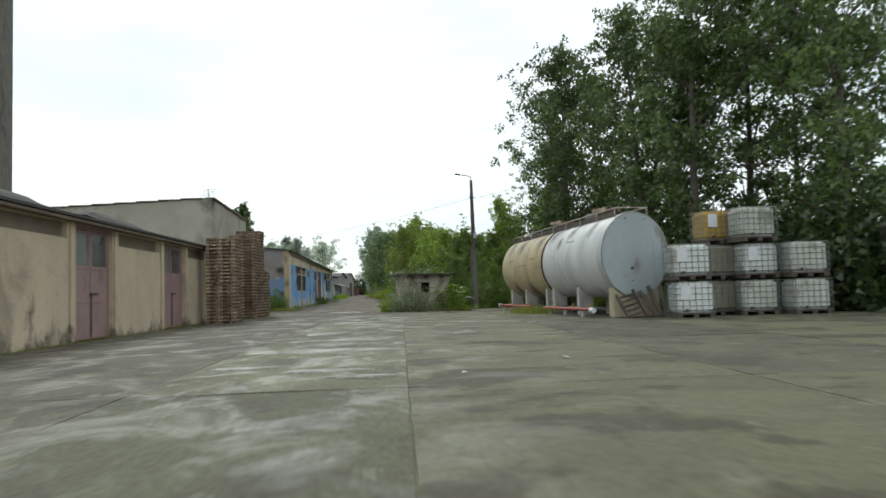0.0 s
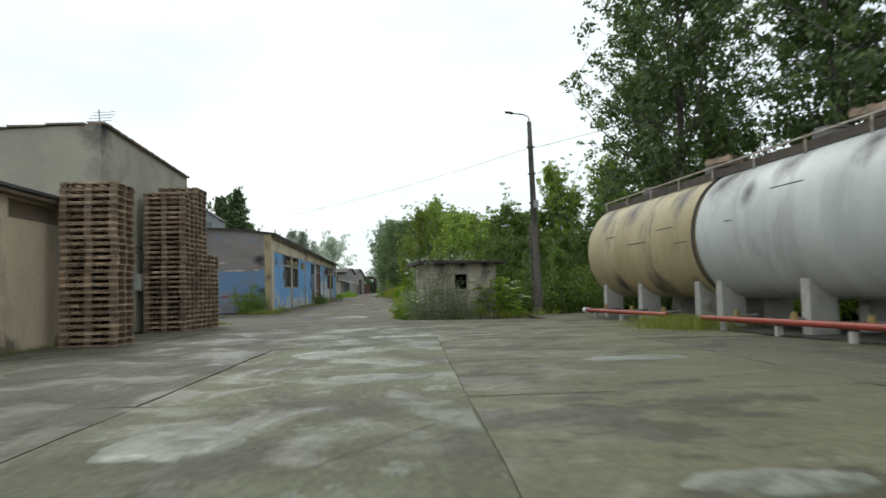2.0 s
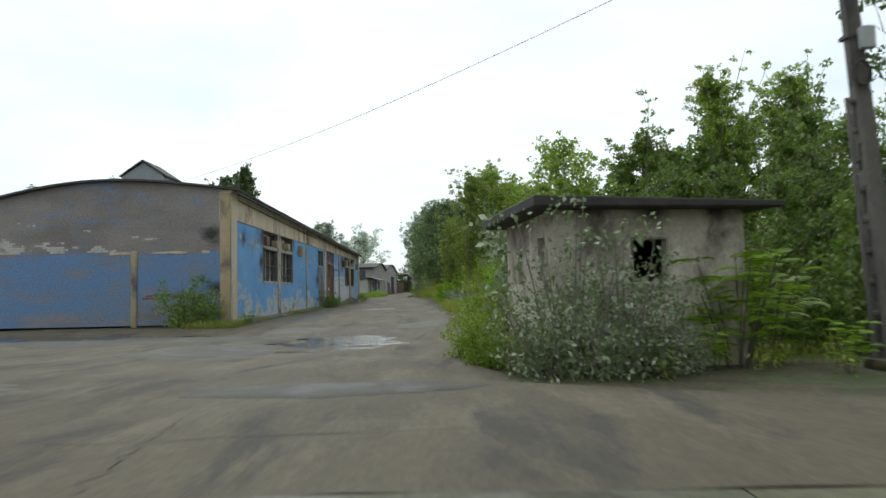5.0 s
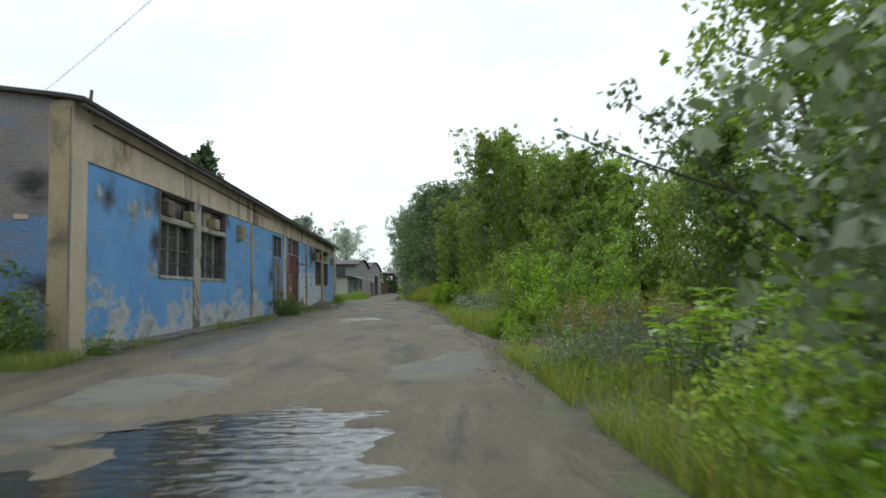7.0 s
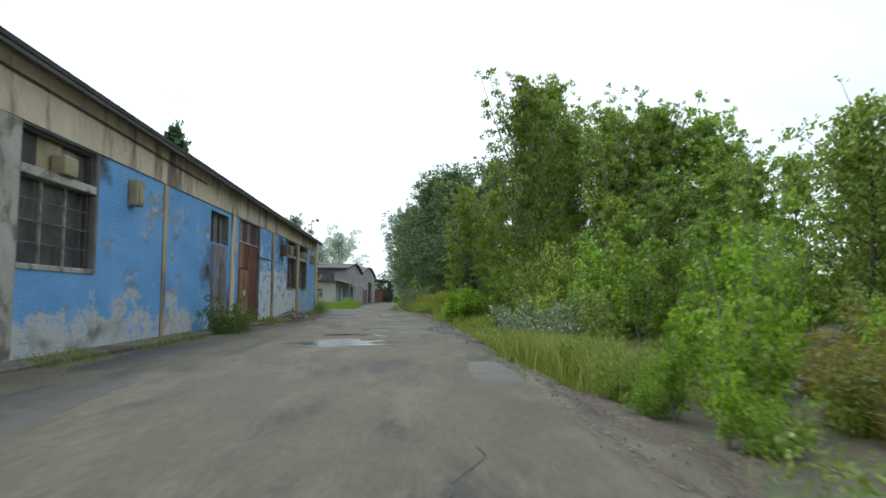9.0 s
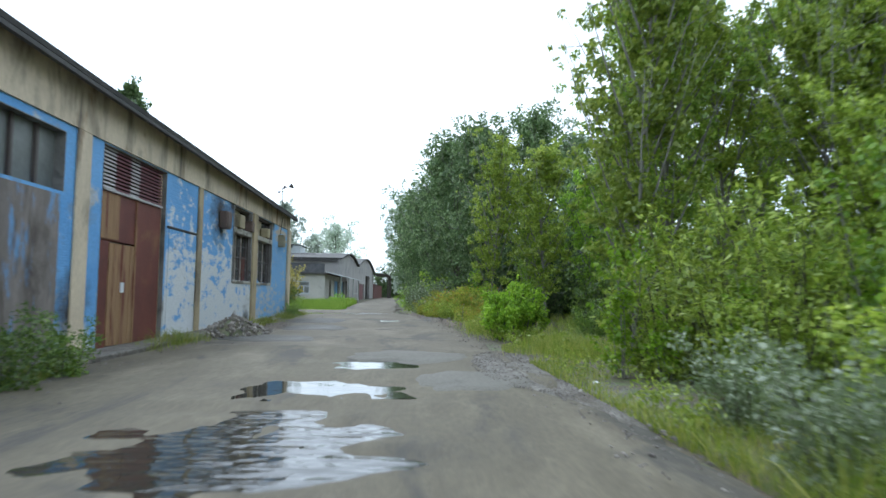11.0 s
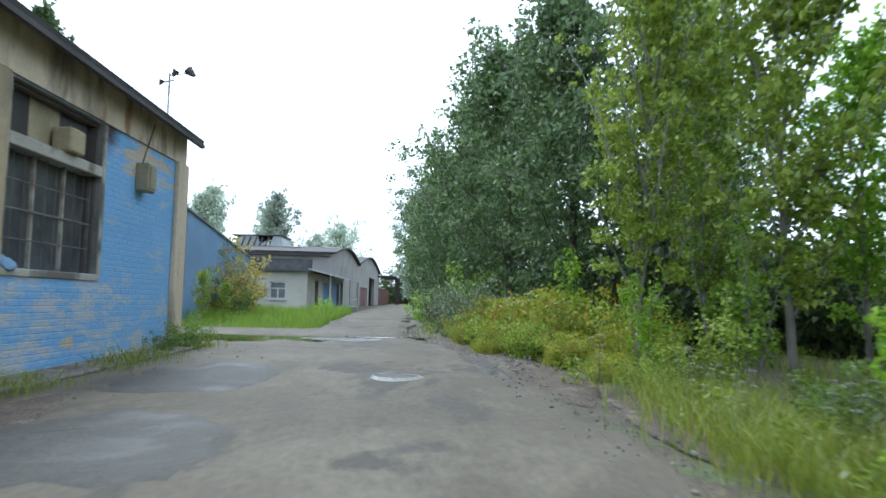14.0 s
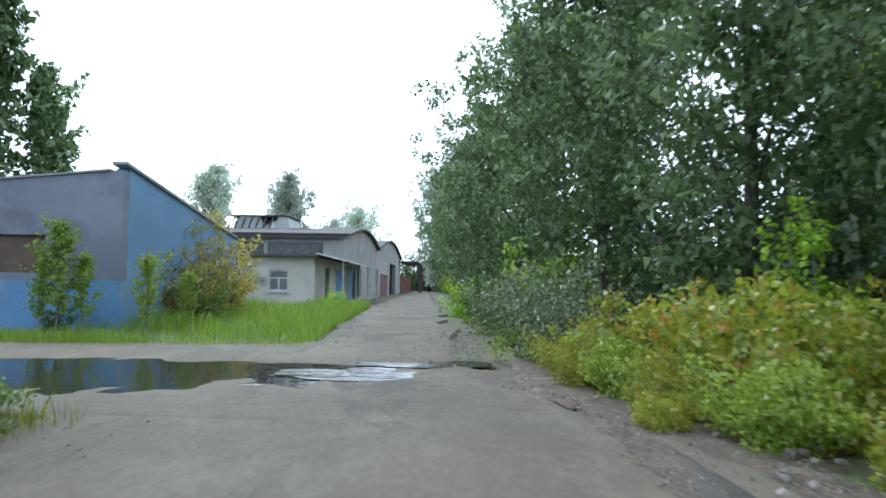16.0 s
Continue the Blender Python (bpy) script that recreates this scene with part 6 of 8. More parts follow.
# ---- lamp pole ----
lamp = thing("street_lamp", pose(4.1, 44.3, -0.1), "dark concrete lamp pole with curved arm and box", "street lamp")
LEANP = Vector((0.0, 0.9, 7.6))
bm = bmesh.new()
n = 16
rows = []
for k in range(n + 1):
    f = k / n
    c = LEANP * f
    a = 0.145 - 0.07 * f
    rows.append([bm.verts.new((c.x + sx * a, c.y + sy * a * 0.8, c.z)) for sx, sy in ((-1, -0.7), (-0.7, -1), (0.7, -1), (1, -0.7), (1, 0.7), (0.7, 1), (-0.7, 1), (-1, 0.7))])
for p, q in zip(rows, rows[1:]):
    for k in range(8):
        bm.faces.new((p[k], p[(k + 1) % 8], q[(k + 1) % 8], q[k]))
bm.faces.new(rows[0][::-1])
bm.faces.new(rows[-1])
part("pole", bm, M["pole"], lamp)
# the open web on one side: a slim flange held off by short rungs
part("flange", rod((-0.235, 0.0, 0.0), (-0.19, 0.41, 3.5), 0.032, seg=6), M["pole"], lamp)
for k in range(9):
    f = (0.25 + 0.4 * k) / 7.6
    c = LEANP * f
    part("rung", rod((c.x - 0.24 + 0.1 * f, c.y, c.z), (c.x - 0.1, c.y, c.z), 0.042, seg=6), M["pole"], lamp)
for k in range(7):
    f = 0.03 + 0.075 * k
    c = LEANP * f
    a = 0.145 - 0.07 * f
    # no slot is cut: a dark strip on the face paints its shade
    part("slot", box(c.x - a - 0.003, c.x - a + 0.012, c.y - 0.03, c.y + 0.03, c.z, c.z + 0.36), M["soot"], lamp, "slot drawn as a near-black strip, its shade in the colour")
bm = bmesh.new()
arm = [LEANP + Vector(p) for p in ((0, 0, 0), (0.0, 0, 0.12), (-0.05, 0, 0.2), (-0.2, 0, 0.27), (-0.45, 0, 0.31), (-0.62, 0, 0.33))]
for p, q in zip(arm, arm[1:]):
    add_rod(bm, p, q, 0.022, seg=7)
part("arm", bm, M["dark_steel"], lamp)
bm = box(-0.32, 0.0, -0.07, 0.07, -0.03, 0.05, 0.025)
part("lamp_head", turned(bm, Matrix.Translation(arm[-1]) @ Matrix.Rotation(radians(8), 4, "Y")), M["dark_steel"], lamp)
c = LEANP * 0.545
part("meter_box", box(c.x - 0.02, c.x + 0.16, c.y - 0.22, c.y - 0.105, c.z, c.z + 0.3, 0.01), M["cab"], lamp, "pale grey meter box")
bm = bmesh.new()
c = LEANP * 0.5
for j in range(3):
    for k in range(14):
        a0, a1 = 6.2832 * k / 14, 6.2832 * (k + 1) / 14
        y = c.y - 0.16 - 0.02 * j
        add_rod(bm, (c.x - 0.05 + 0.11 * math.cos(a0), y, c.z + 0.17 * math.sin(a0)), (c.x - 0.05 + 0.11 * math.cos(a1), y, c.z + 0.17 * math.sin(a1)), 0.014, seg=5, cap=False)
part("cable_coil", bm, M["soot"], lamp, "black coiled cable")
part("cable", rod(LEANP * 0.52 + Vector((-0.12, -0.12, 0)), LEANP * 0.9 + Vector((-0.1, -0.09, 0)), 0.012, seg=5), M["soot"], lamp)
for f in (0.86, 0.72, 0.57):
    c = LEANP * f
    part("clamp", box(c.x - 0.14, c.x + 0.14, c.y - 0.12, c.y + 0.12, c.z, c.z + 0.05), M["dark_steel"], lamp)


def wire(a, b, sag, r=0.008, label="thin dark overhead wire"):
    a, b = Vector(a), Vector(b)
    bm = bmesh.new()
    pts = [a.lerp(b, k / 14) - Vector((0, 0, 4 * sag * (k / 14) * (1 - k / 14))) for k in range(15)]
    for p, q in zip(pts, pts[1:]):
        add_rod(bm, p, q, r, seg=5, cap=False)
    bmesh.ops.remove_doubles(bm, verts=bm.verts, dist=0.004)
    return tagged(part("overhead_wire", bm, M["soot"]), label, "wire", "overhead wires")


wire((4.1, 45.05, 6.45), (-13.9, 66.0, 5.6), 0.45, 0.006)
wire((4.1, 45.05, 6.4), (13.5, 40.0, 8.6), 0.25)
# ---- trees ----
def leaf_mesh(name, centres, radii, count, size, material, rng, flat=0.75, fine=True, broad=0.42):
    """Many small leaves round clump centres: deltoid ones, or bent quads where fine is off."""
    k = len(centres)
    centres, radii = np.asarray(centres, float), np.asarray(radii, float)
    which = rng.choice(k, count, p=radii ** 2.7 / (radii ** 2.7).sum())
    d = rng.normal(size=(count, 3))
    d /= np.linalg.norm(d, axis=1)[:, None]
    d *= (rng.random(count) ** 0.45)[:, None]
    d[:, 2] *= flat
    pos = centres[which] + d * radii[which][:, None]
    a = rng.normal(size=(count, 3))
    a[:, 2] -= 0.5
    a /= np.linalg.norm(a, axis=1)[:, None]
    b = np.cross(a, rng.normal(size=(count, 3)))
    b /= np.linalg.norm(b, axis=1)[:, None]
    c = np.cross(a, b)
    s = size * (0.6 + 0.8 * rng.random(count))[:, None]
    if fine:
        v = np.stack([pos + a * s * 0.8, pos - a * s * 0.42 + b * s * 0.46, pos - a * s * 0.42 - b * s * 0.46], 1).reshape(-1, 3)
        tri, kv = np.array([[0, 1, 2]]), 3
    else:
        v = np.stack([pos - a * s * 0.6, pos + b * s * broad + c * s * 0.12, pos + a * s * 0.7, pos - b * s * broad + c * s * 0.12], 1).reshape(-1, 3)
        tri, kv = np.array([[0, 1, 2], [0, 2, 3]]), 4
    me = bpy.data.meshes.new(name)
    me.vertices.add(kv * count)
    me.vertices.foreach_set("co", v.ravel())
    nt = len(tri) * count
    idx = (np.arange(count)[:, None, None] * kv + tri).reshape(-1)
    me.loops.add(3 * nt)
    me.loops.foreach_set("vertex_index", idx)
    me.polygons.add(nt)
    me.polygons.foreach_set("loop_start", np.arange(nt) * 3)
    me.polygons.foreach_set("loop_total", np.full(nt, 3))
    me.update(calc_edges=True)
    me.materials.append(material)
    return me


def limb(bm, pts, r0, r1, seg=6):
    """A tapered, bent limb through points."""
    rings = []
    for i, p in enumerate(pts):
        d = (pts[min(i + 1, len(pts) - 1)] - pts[max(i - 1, 0)]).normalized()
        q = d.to_track_quat("Z", "Y")
        r = r0 + (r1 - r0) * i / (len(pts) - 1)
        rings.append([bm.verts.new(p + q @ Vector((r * math.cos(6.2832 * j / seg), r * math.sin(6.2832 * j / seg), 0))) for j in range(seg)])
    for a, b in zip(rings, rings[1:]):
        for j in range(seg):
            bm.faces.new((a[j], a[(j + 1) % seg], b[(j + 1) % seg], b[j]))
    bm.faces.new(rings[-1])


def make_tree(seed, height, spread, leaves, size, leaf, bark, bare=0.2, limbs=14, upright=0.6, label="", clump=0.2, trunk=0.013):
    rng = np.random.default_rng(seed)
    tree = thing("tree", pose(0, 0, -50), label, "tree", "trees")
    bm = bmesh.new()
    lean = rng.normal(size=2) * 0.03 * height
    stem = [Vector((lean[0] * f * f + 0.02 * height * math.sin(3 * f + seed), lean[1] * f * f + 0.015 * height * math.cos(4 * f + seed), height * 0.96 * f)) for f in np.linspace(0, 1, 8)]
    stem[0].z -= 0.3
    limb(bm, stem, trunk * height + 0.02, 0.012, 7)
    centres, radii = [], []
    for i in range(limbs):
        f = bare + (0.97 - bare) * (i + 0.5 * rng.random()) / limbs
        base = stem[min(int(f * 7), 6)].lerp(stem[min(int(f * 7) + 1, 7)], f * 7 - int(f * 7))
        ang = 2.4 * i + rng.normal() * 0.4
        prof = math.sin(math.pi * min(1, 0.25 + 0.78 * (f - bare) / (1 - bare))) ** 0.8
        reach = spread * prof * (0.75 + 0.5 * rng.random())
        up = upright * reach * (0.6 + 0.7 * rng.random())
        out = Vector((math.cos(ang), math.sin(ang), 0))
        tip = base + out * reach + Vector((0, 0, up))
        mid = base.lerp(tip, 0.5) + Vector((0, 0, -0.08 * reach))
        limb(bm, [base, mid, tip], 0.0028 * height + 0.006, 0.006, 5)
        for g in (0.2, 0.36, 0.5, 0.64, 0.77, 0.89, 1.0):
            p = base.lerp(tip, g) + Vector(rng.normal(size=3)) * 0.09 * spread
            centres.append(p)
            radii.append(spread * clump * (0.7 + 0.6 * rng.random()) * (1.25 - 0.72 * g))
        for _ in range(2):
            g = 0.5 + 0.5 * rng.random()
            side = base.lerp(tip, g)
            end = side + Vector(rng.normal(size=3)) * 0.17 * spread + Vector((0, 0, 0.1 * spread))
            limb(bm, [side, end], 0.012, 0.005, 4)
            centres.append(end)
            radii.append(spread * clump * (0.42 + 0.35 * rng.random()))
    for f in (0.86, 0.93, 0.985):
        centres.append(stem[-1] * f)
        radii.append(spread * clump * 0.8)
    part("trunk", bm, bark, tree, smooth=True)
    part("crown", leaf_mesh("crown", [tuple(c) for c in centres], radii, leaves, size, leaf, rng), None, tree)
    return tree


def make_bush(seed, height, spread, leaves, size, leaf, label, stems=9, name="bush", fine=False, broad=0.36, wood="bark"):
    rng = np.random.default_rng(seed)
    bush = thing(name, pose(0, 0, -50), label, "bush", "bushes")
    bm = bmesh.new()
    centres, radii = [], []
    for i in range(stems):
        ang, rr = 2.4 * i, spread * math.sqrt((i + 0.5) / stems)
        h = height * (0.55 + 0.5 * rng.random()) * (1.05 - 0.35 * rr / spread)
        foot = Vector((0.3 * rr * math.cos(ang), 0.3 * rr * math.sin(ang), -0.15))
        tip = Vector((rr * math.cos(ang), rr * math.sin(ang), h))
        mid = foot.lerp(tip, 0.55) + Vector((0, 0, 0.08 * h))
        limb(bm, [foot, mid, tip], 0.008 * height, 0.003, 4)
        for g in (0.25, 0.5, 0.75, 1.0):
            centres.append(foot.lerp(tip, g) + Vector(rng.normal(size=3)) * 0.1 * spread)
            radii.append(spread * (0.38 - 0.14 * g))
    part("branchwork", bm, M[wood], bush)
    part("foliage", leaf_mesh("foliage", [tuple(c) for c in centres], radii, leaves, size, leaf, rng, 0.8, fine, broad), None, bush)
    return bush


def make_sapling(seed, height, stems, leaf, label, size=0.085, per=46, lean=0.28, bark="bark_pale"):
    """A young poplar or root shoot: upright stems with short side twigs, broad single leaves set along them."""
    rg = np.random.default_rng(seed)
    sap = thing("sapling", pose(0, 0, -50), label, "sapling", "saplings")
    bm, v, f = bmesh.new(), [], []

    def leaves_along(p, q, count, spread):
        d = (q - p).normalized()
        for k in range(count):
            g = (k + rg.random()) / count
            c = p.lerp(q, g)
            out = Vector(rg.normal(size=3))
            out = (out - d * out.dot(d)).normalized()
            c = c + out * spread * (0.3 + 0.7 * rg.random())
            s = size * (0.55 + 0.75 * rg.random())
            a = (out * 0.8 + Vector((0, 0, -0.55)) + Vector(rg.normal(size=3)) * 0.35).normalized()
            b = a.cross(Vector(rg.normal(size=3))).normalized()
            n = a.cross(b)
            k0 = len(v)
            v.extend(tuple(w) for w in (c, c + a * 0.38 * s + b * 0.46 * s + n * 0.1 * s, c + a * 1.05 * s, c + a * 0.38 * s - b * 0.46 * s + n * 0.1 * s))
            f.append((k0, k0 + 1, k0 + 2))
            f.append((k0, k0 + 2, k0 + 3))

    for i in range(stems):
        ang, h = 2.4 * i + rg.normal() * 0.3, height * (1.0 if i == 0 else 0.5 + 0.45 * rg.random())
        out = Vector((math.cos(ang), math.sin(ang), 0))
        foot = out * 0.03 * i + Vector((0, 0, -0.15))
        tip = foot + out * lean * h * (0.25 + rg.random()) * (0.3 if i == 0 else 1.0) + Vector((0, 0, h))
        mid = foot.lerp(tip, 0.5) + Vector(rg.normal(size=3)) * 0.03 * h
        limb(bm, [foot, mid, tip], 0.006 + 0.006 * h, 0.004, 5)
        leaves_along(mid, tip, int(per * 0.8), 0.10)
        for k in range(int(3 + 3.2 * h)):
            g = 0.14 + 0.8 * rg.random()
            base = foot.lerp(mid, 2 * g) if g < 0.5 else mid.lerp(tip, 2 * g - 1)
            aa = rg.random() * 6.2832
            end = base + Vector((math.cos(aa), math.sin(aa), 0.7 + 0.5 * rg.random())) * (0.10 + 0.16 * h * (1.1 - g)) * (0.6 + 0.6 * rg.random())
            limb(bm, [base, end], 0.006, 0.003, 4)
            leaves_along(base.lerp(end, 0.25), end + (end - base) * 0.12, int(per * 0.5), 0.075)
    part("branchwork", bm, M[bark], sap)
    part("foliage", mesh_of("foliage", v, f, leaf), None, sap)
    return sap


def make_umbel(seed, height, label):
    """A tall weed with flat white flower heads over feathery leaves."""
    rg = np.random.default_rng(seed)
    weed = thing("flowering_weed", pose(0, 0, -50), label, "wildflower", "flowering weeds")
    bm, v, f, lv, lf = bmesh.new(), [], [], [], []
    for i in range(4):
        ang, h = 2.4 * i, height * (0.65 + 0.4 * rg.random())
        tip = Vector((0.22 * height * math.cos(ang) * rg.random(), 0.22 * height * math.sin(ang) * rg.random(), h))
        limb(bm, [Vector((0, 0, -0.1)), tip * 0.55, tip], 0.005, 0.003, 4)
        for k in range(26):
            r, a = 0.065 * math.sqrt(rg.random()), 6.2832 * rg.random()
            c, w = tip + Vector((r * math.cos(a), r * math.sin(a), 0.03 - 7.0 * r * r)), 0.007 + 0.004 * rg.random()
            k0 = len(v)
            v.extend(((c.x - w, c.y, c.z), (c.x, c.y - w, c.z + 0.004), (c.x + w, c.y, c.z), (c.x, c.y + w, c.z + 0.004)))
            f.append((k0, k0 + 1, k0 + 2, k0 + 3))
        for k in range(16):
            c, a = tip * (0.1 + 0.6 * rg.random()), 6.2832 * rg.random()
            d, n, k0 = Vector((math.cos(a), math.sin(a), 0.3)) * 0.11, Vector((-math.sin(a), math.cos(a), 0)) * 0.012, len(lv)
            lv.extend(tuple(p) for p in (c, c + d * 0.5 + n, c + d, c + d * 0.5 - n))
            lf.append((k0, k0 + 1, k0 + 2, k0 + 3))
    part("stalk", bm, M["bark_pale"], weed)
    part("bloom", mesh_of("bloom", v, f, M["litter"]), None, weed, "flat white bloom of tiny flowers")
    part("foliage", mesh_of("foliage", lv, lf, M["grass"]), None, weed)
    return weed


def plant(src, x, y, s=1.0, turn=0.0, z=None):
    ob = copy_thing(src, pose(x, y, (gz(x, y) - 0.06 if z is None else z), 0, 0, turn) @ Matrix.Scale(s, 4))
    return ob


def drop(src):
    for o in (*src.children_recursive, src):
        bpy.data.objects.remove(o)


def frond_shrub(seed, height, fronds, leaf, label):
    """A shrub of long feathery leaves: every frond a bent rib with pairs of narrow leaflets."""
    rg = np.random.default_rng(seed)
    shrub = thing("shrub", pose(0, 0, -50), label, "bush", "bushes")
    bm, v, f = bmesh.new(), [], []
    for i in range(7):
        ang, top = 2.4 * i, height * (0.55 + 0.4 * rg.random())
        foot, tip = Vector((0.06 * math.cos(ang), 0.06 * math.sin(ang), -0.15)), Vector((0.3 * height * math.cos(ang), 0.3 * height * math.sin(ang), top))
        limb(bm, [foot, foot.lerp(tip, 0.5) + Vector((0, 0, 0.06)), tip], 0.016, 0.006, 4)
        for k in range(fronds):
            g = 0.3 + 0.7 * (k + rg.random()) / fronds
            base, aa = foot.lerp(tip, g), rg.random() * 6.2832
            d, ln = Vector((math.cos(aa), math.sin(aa), 0.45 + 0.4 * rg.random())).normalized(), 0.34 * height * (0.7 + 0.6 * rg.random())
            side = d.cross(Vector((0, 0, 1))).normalized()
            for q in range(1, 11):
                h = q / 10
                c = base + d * ln * h - Vector((0, 0, 0.55 * ln * h * h))
                w = 0.3 * ln * math.sin(math.pi * (0.15 + 0.8 * h))
                for sg in (-1, 1):
                    n0 = len(v)
                    e = side * sg * w + d * 0.25 * w - Vector((0, 0, 0.3 * w))
                    m1 = d * 0.14 * w
                    v.extend(tuple(p) for p in (c, c + e * 0.5 + m1, c + e, c + e * 0.5 - m1))
                    f.append((n0, n0 + 1, n0 + 2, n0 + 3))
    part("branchwork", bm, M["bark"], shrub)
    part("foliage", mesh_of("foliage", v, f, leaf), None, shrub)
    return shrub


TALL = [make_tree(11 + i, 16.0, 3.7, 11500, 0.149, M["leaf_tall"], M["bark"], bare=0.1, limbs=34, upright=0.9, label="tall dark-green poplar behind the tank", clump=0.16) for i in range(3)]
MID = [make_tree(31 + i, 8.0, 1.7, 7800, 0.115, (M["leaf"], M["leaf_bright"], M["leaf"], M["leaf_fresh"])[i], M["bark_pale"], bare=0.14, limbs=26, upright=1.7, label="young green poplar in the roadside thicket", clump=0.18, trunk=0.008) for i in range(4)]
GREY = [make_tree(51 + i, 9.0, 2.4, 15500, 0.11, M["leaf_dark"], M["bark"], bare=0.03, limbs=28, upright=1.2, label="dense grey-green poplar at the road edge", clump=0.23) for i in range(2)]
# far trees take the haze-paled leaf colour, as no haze is modelled
FAR = [make_tree(71 + i, 13.0, 2.3, 5400, 0.25, M["leaf_haze"], M["bark"], bare=0.05, limbs=32, upright=1.9, label="slim poplar far behind the buildings, haze paling its leaf colour", clump=0.27) for i in range(2)]
ROUND = make_tree(81, 12.0, 4.5, 6500, 0.24, M["leaf_haze"], M["bark"], bare=0.12, limbs=20, upright=0.8, label="broad tree far down the road, haze paling its leaf colour", clump=0.2)
BUSH = [make_bush(91 + i, 1.7, 1.05, 2900, 0.07, M[("leaf_bright", "leaf_thicket", "leaf_rust", "leaf_grey", "leaf_fresh")[i]], "leafy roadside bush, " + ("bright green", "deep green", "green and reddish brown", "grey-green", "fresh light green")[i], stems=(9, 9, 12, 11, 13)[i]) for i in range(5)]
SPRIG = make_bush(125, 1.6, 0.85, 2100, 0.044, M["leaf_grey"], "sparse silvery shrub with pale leaf tips", stems=15, wood="bark_pale")
WILLOW = make_bush(127, 2.5, 1.25, 5200, 0.085, M["leaf_fresh"], "tall wispy shrub with narrow yellow-green leaves", stems=24, broad=0.2)
SUMAC = frond_shrub(120, 1.7, 8, M["leaf_bright"], "bright sumac-like shrub with long feathery leaves")
BIG = make_bush(130, 4.2, 2.2, 2800, 0.18, M["leaf"], "tall dense thicket shrub", stems=18, fine=True)
# shrub whose leaf colour carries the woodland shade
SHADE = make_bush(131, 4.4, 2.3, 3300, 0.178, M["leaf_shade"], "dense undergrowth, the shade under the poplars painted into its leaves", stems=20, fine=True)
UNDER = make_bush(133, 4.4, 2.3, 2900, 0.155, M["leaf_thicket"], "mid-green undergrowth below the young poplars", stems=20, fine=True)
SAP = [make_sapling(150 + i, (2.6, 3.3, 1.7, 2.2)[i], (4, 5, 5, 6)[i], M[("leaf_lime", "leaf_bright", "leaf_lime", "leaf_fresh")[i]], ("slim young poplar shoot with bright green leaves", "young poplar with fresh green leaves", "low bright green poplar shoots", "bushy light green sapling")[i], size=(0.088, 0.09, 0.08, 0.078)[i]) for i in range(4)]
LUSH = make_sapling(160, 1.7, 17, M["leaf_lime"], "dense bright green leafy bush at the road rim", size=0.056, per=105, lean=0.36, bark="bark")
BRAMBLE = [make_bush(170 + i, 1.35, 1.2, 6800, 0.067, M[("leaf_rust", "leaf_rust", "leaf_fresh")[i]], ("yellow-green bramble thicket with reddish leaves", "yellow-green bramble thicket with reddish leaves", "light green thicket shrub among the brambles")[i], stems=(16, 24, 14)[i], fine=True) for i in range(3)]
DRYBUSH = make_bush(175, 3.2, 1.3, 2600, 0.1, M["leaf_dry"], "tall half-dry shrub with olive and yellow leaves", stems=20, fine=True, wood="bark_pale")
OLIVE = make_tree(176, 5.8, 2.0, 6600, 0.115, M["leaf_olive"], M["bark"], bare=0.08, limbs=24, upright=0.7, label="round olive-green tree in the scrub", clump=0.24)
AIRY = [make_tree(180 + i, 9.0, 1.5, 14500, 0.084, M[("leaf", "leaf_fresh", "leaf")[i]], M["bark_pale"], bare=0.1, limbs=34, upright=2.2, label="tall airy young poplar with a pale trunk", clump=0.18, trunk=0.0035) for i in range(3)]
UMBEL = make_umbel(190, 0.8, "tall weed with flat white flower heads")
CONE = [make_tree(200 + i, 13.0, 1.5, 7500, 0.25, M["leaf_dark"], M["bark"], bare=0.02, limbs=48, upright=2.2, label="slim dark poplar behind the blue workshop", clump=0.33) for i in range(2)]
THICK = [make_tree(210 + i, 8.0, 1.8, 6400, 0.126, M["leaf_thicket"], M["bark_pale"], bare=0.12, limbs=26, upright=(1.7, 1.1)[i], label="dark green young poplar in the thicket behind the hut", clump=0.19) for i in range(2)]
KINDS = CONE + THICK + TALL + MID + GREY + FAR + [ROUND] + BUSH + [SUMAC, BIG, SPRIG, WILLOW, SHADE, UNDER, LUSH, DRYBUSH, OLIVE, UMBEL] + SAP + BRAMBLE + AIRY

rng = np.random.default_rng(5)
# tall poplars behind tank and containers
for i, (x, y, s) in enumerate(((11.8, 30.8, 0.98), (15.5, 27.0, 1.05), (11.6, 36.0, 0.95), (15.0, 34.0, 1.0), (8.7, 42.2, 0.94), (12.6, 40.0, 0.98), (10.3, 49.2, 0.92), (12.4, 47.6, 0.95), (11.2, 51.6, 0.72), (11.9, 33.2, 0.8), (20, 38, 1.0), (21.5, 29, 0.95), (17.8, 32.0, 1.0))):
    plant(TALL[i % 3], x, y, s, 77 * i + 20)
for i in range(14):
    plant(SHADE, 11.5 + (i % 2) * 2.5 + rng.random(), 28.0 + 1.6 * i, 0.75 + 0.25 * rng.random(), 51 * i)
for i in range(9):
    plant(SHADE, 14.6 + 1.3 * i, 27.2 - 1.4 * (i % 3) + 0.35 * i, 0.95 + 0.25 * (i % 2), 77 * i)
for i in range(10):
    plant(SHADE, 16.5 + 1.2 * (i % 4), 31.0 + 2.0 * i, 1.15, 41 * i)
for i in range(9):
    plant(BIG, 9.9 + 0.5 * rng.random(), 29.0 + 2.0 * i, 0.3 + 0.08 * rng.random(), 73 * i)
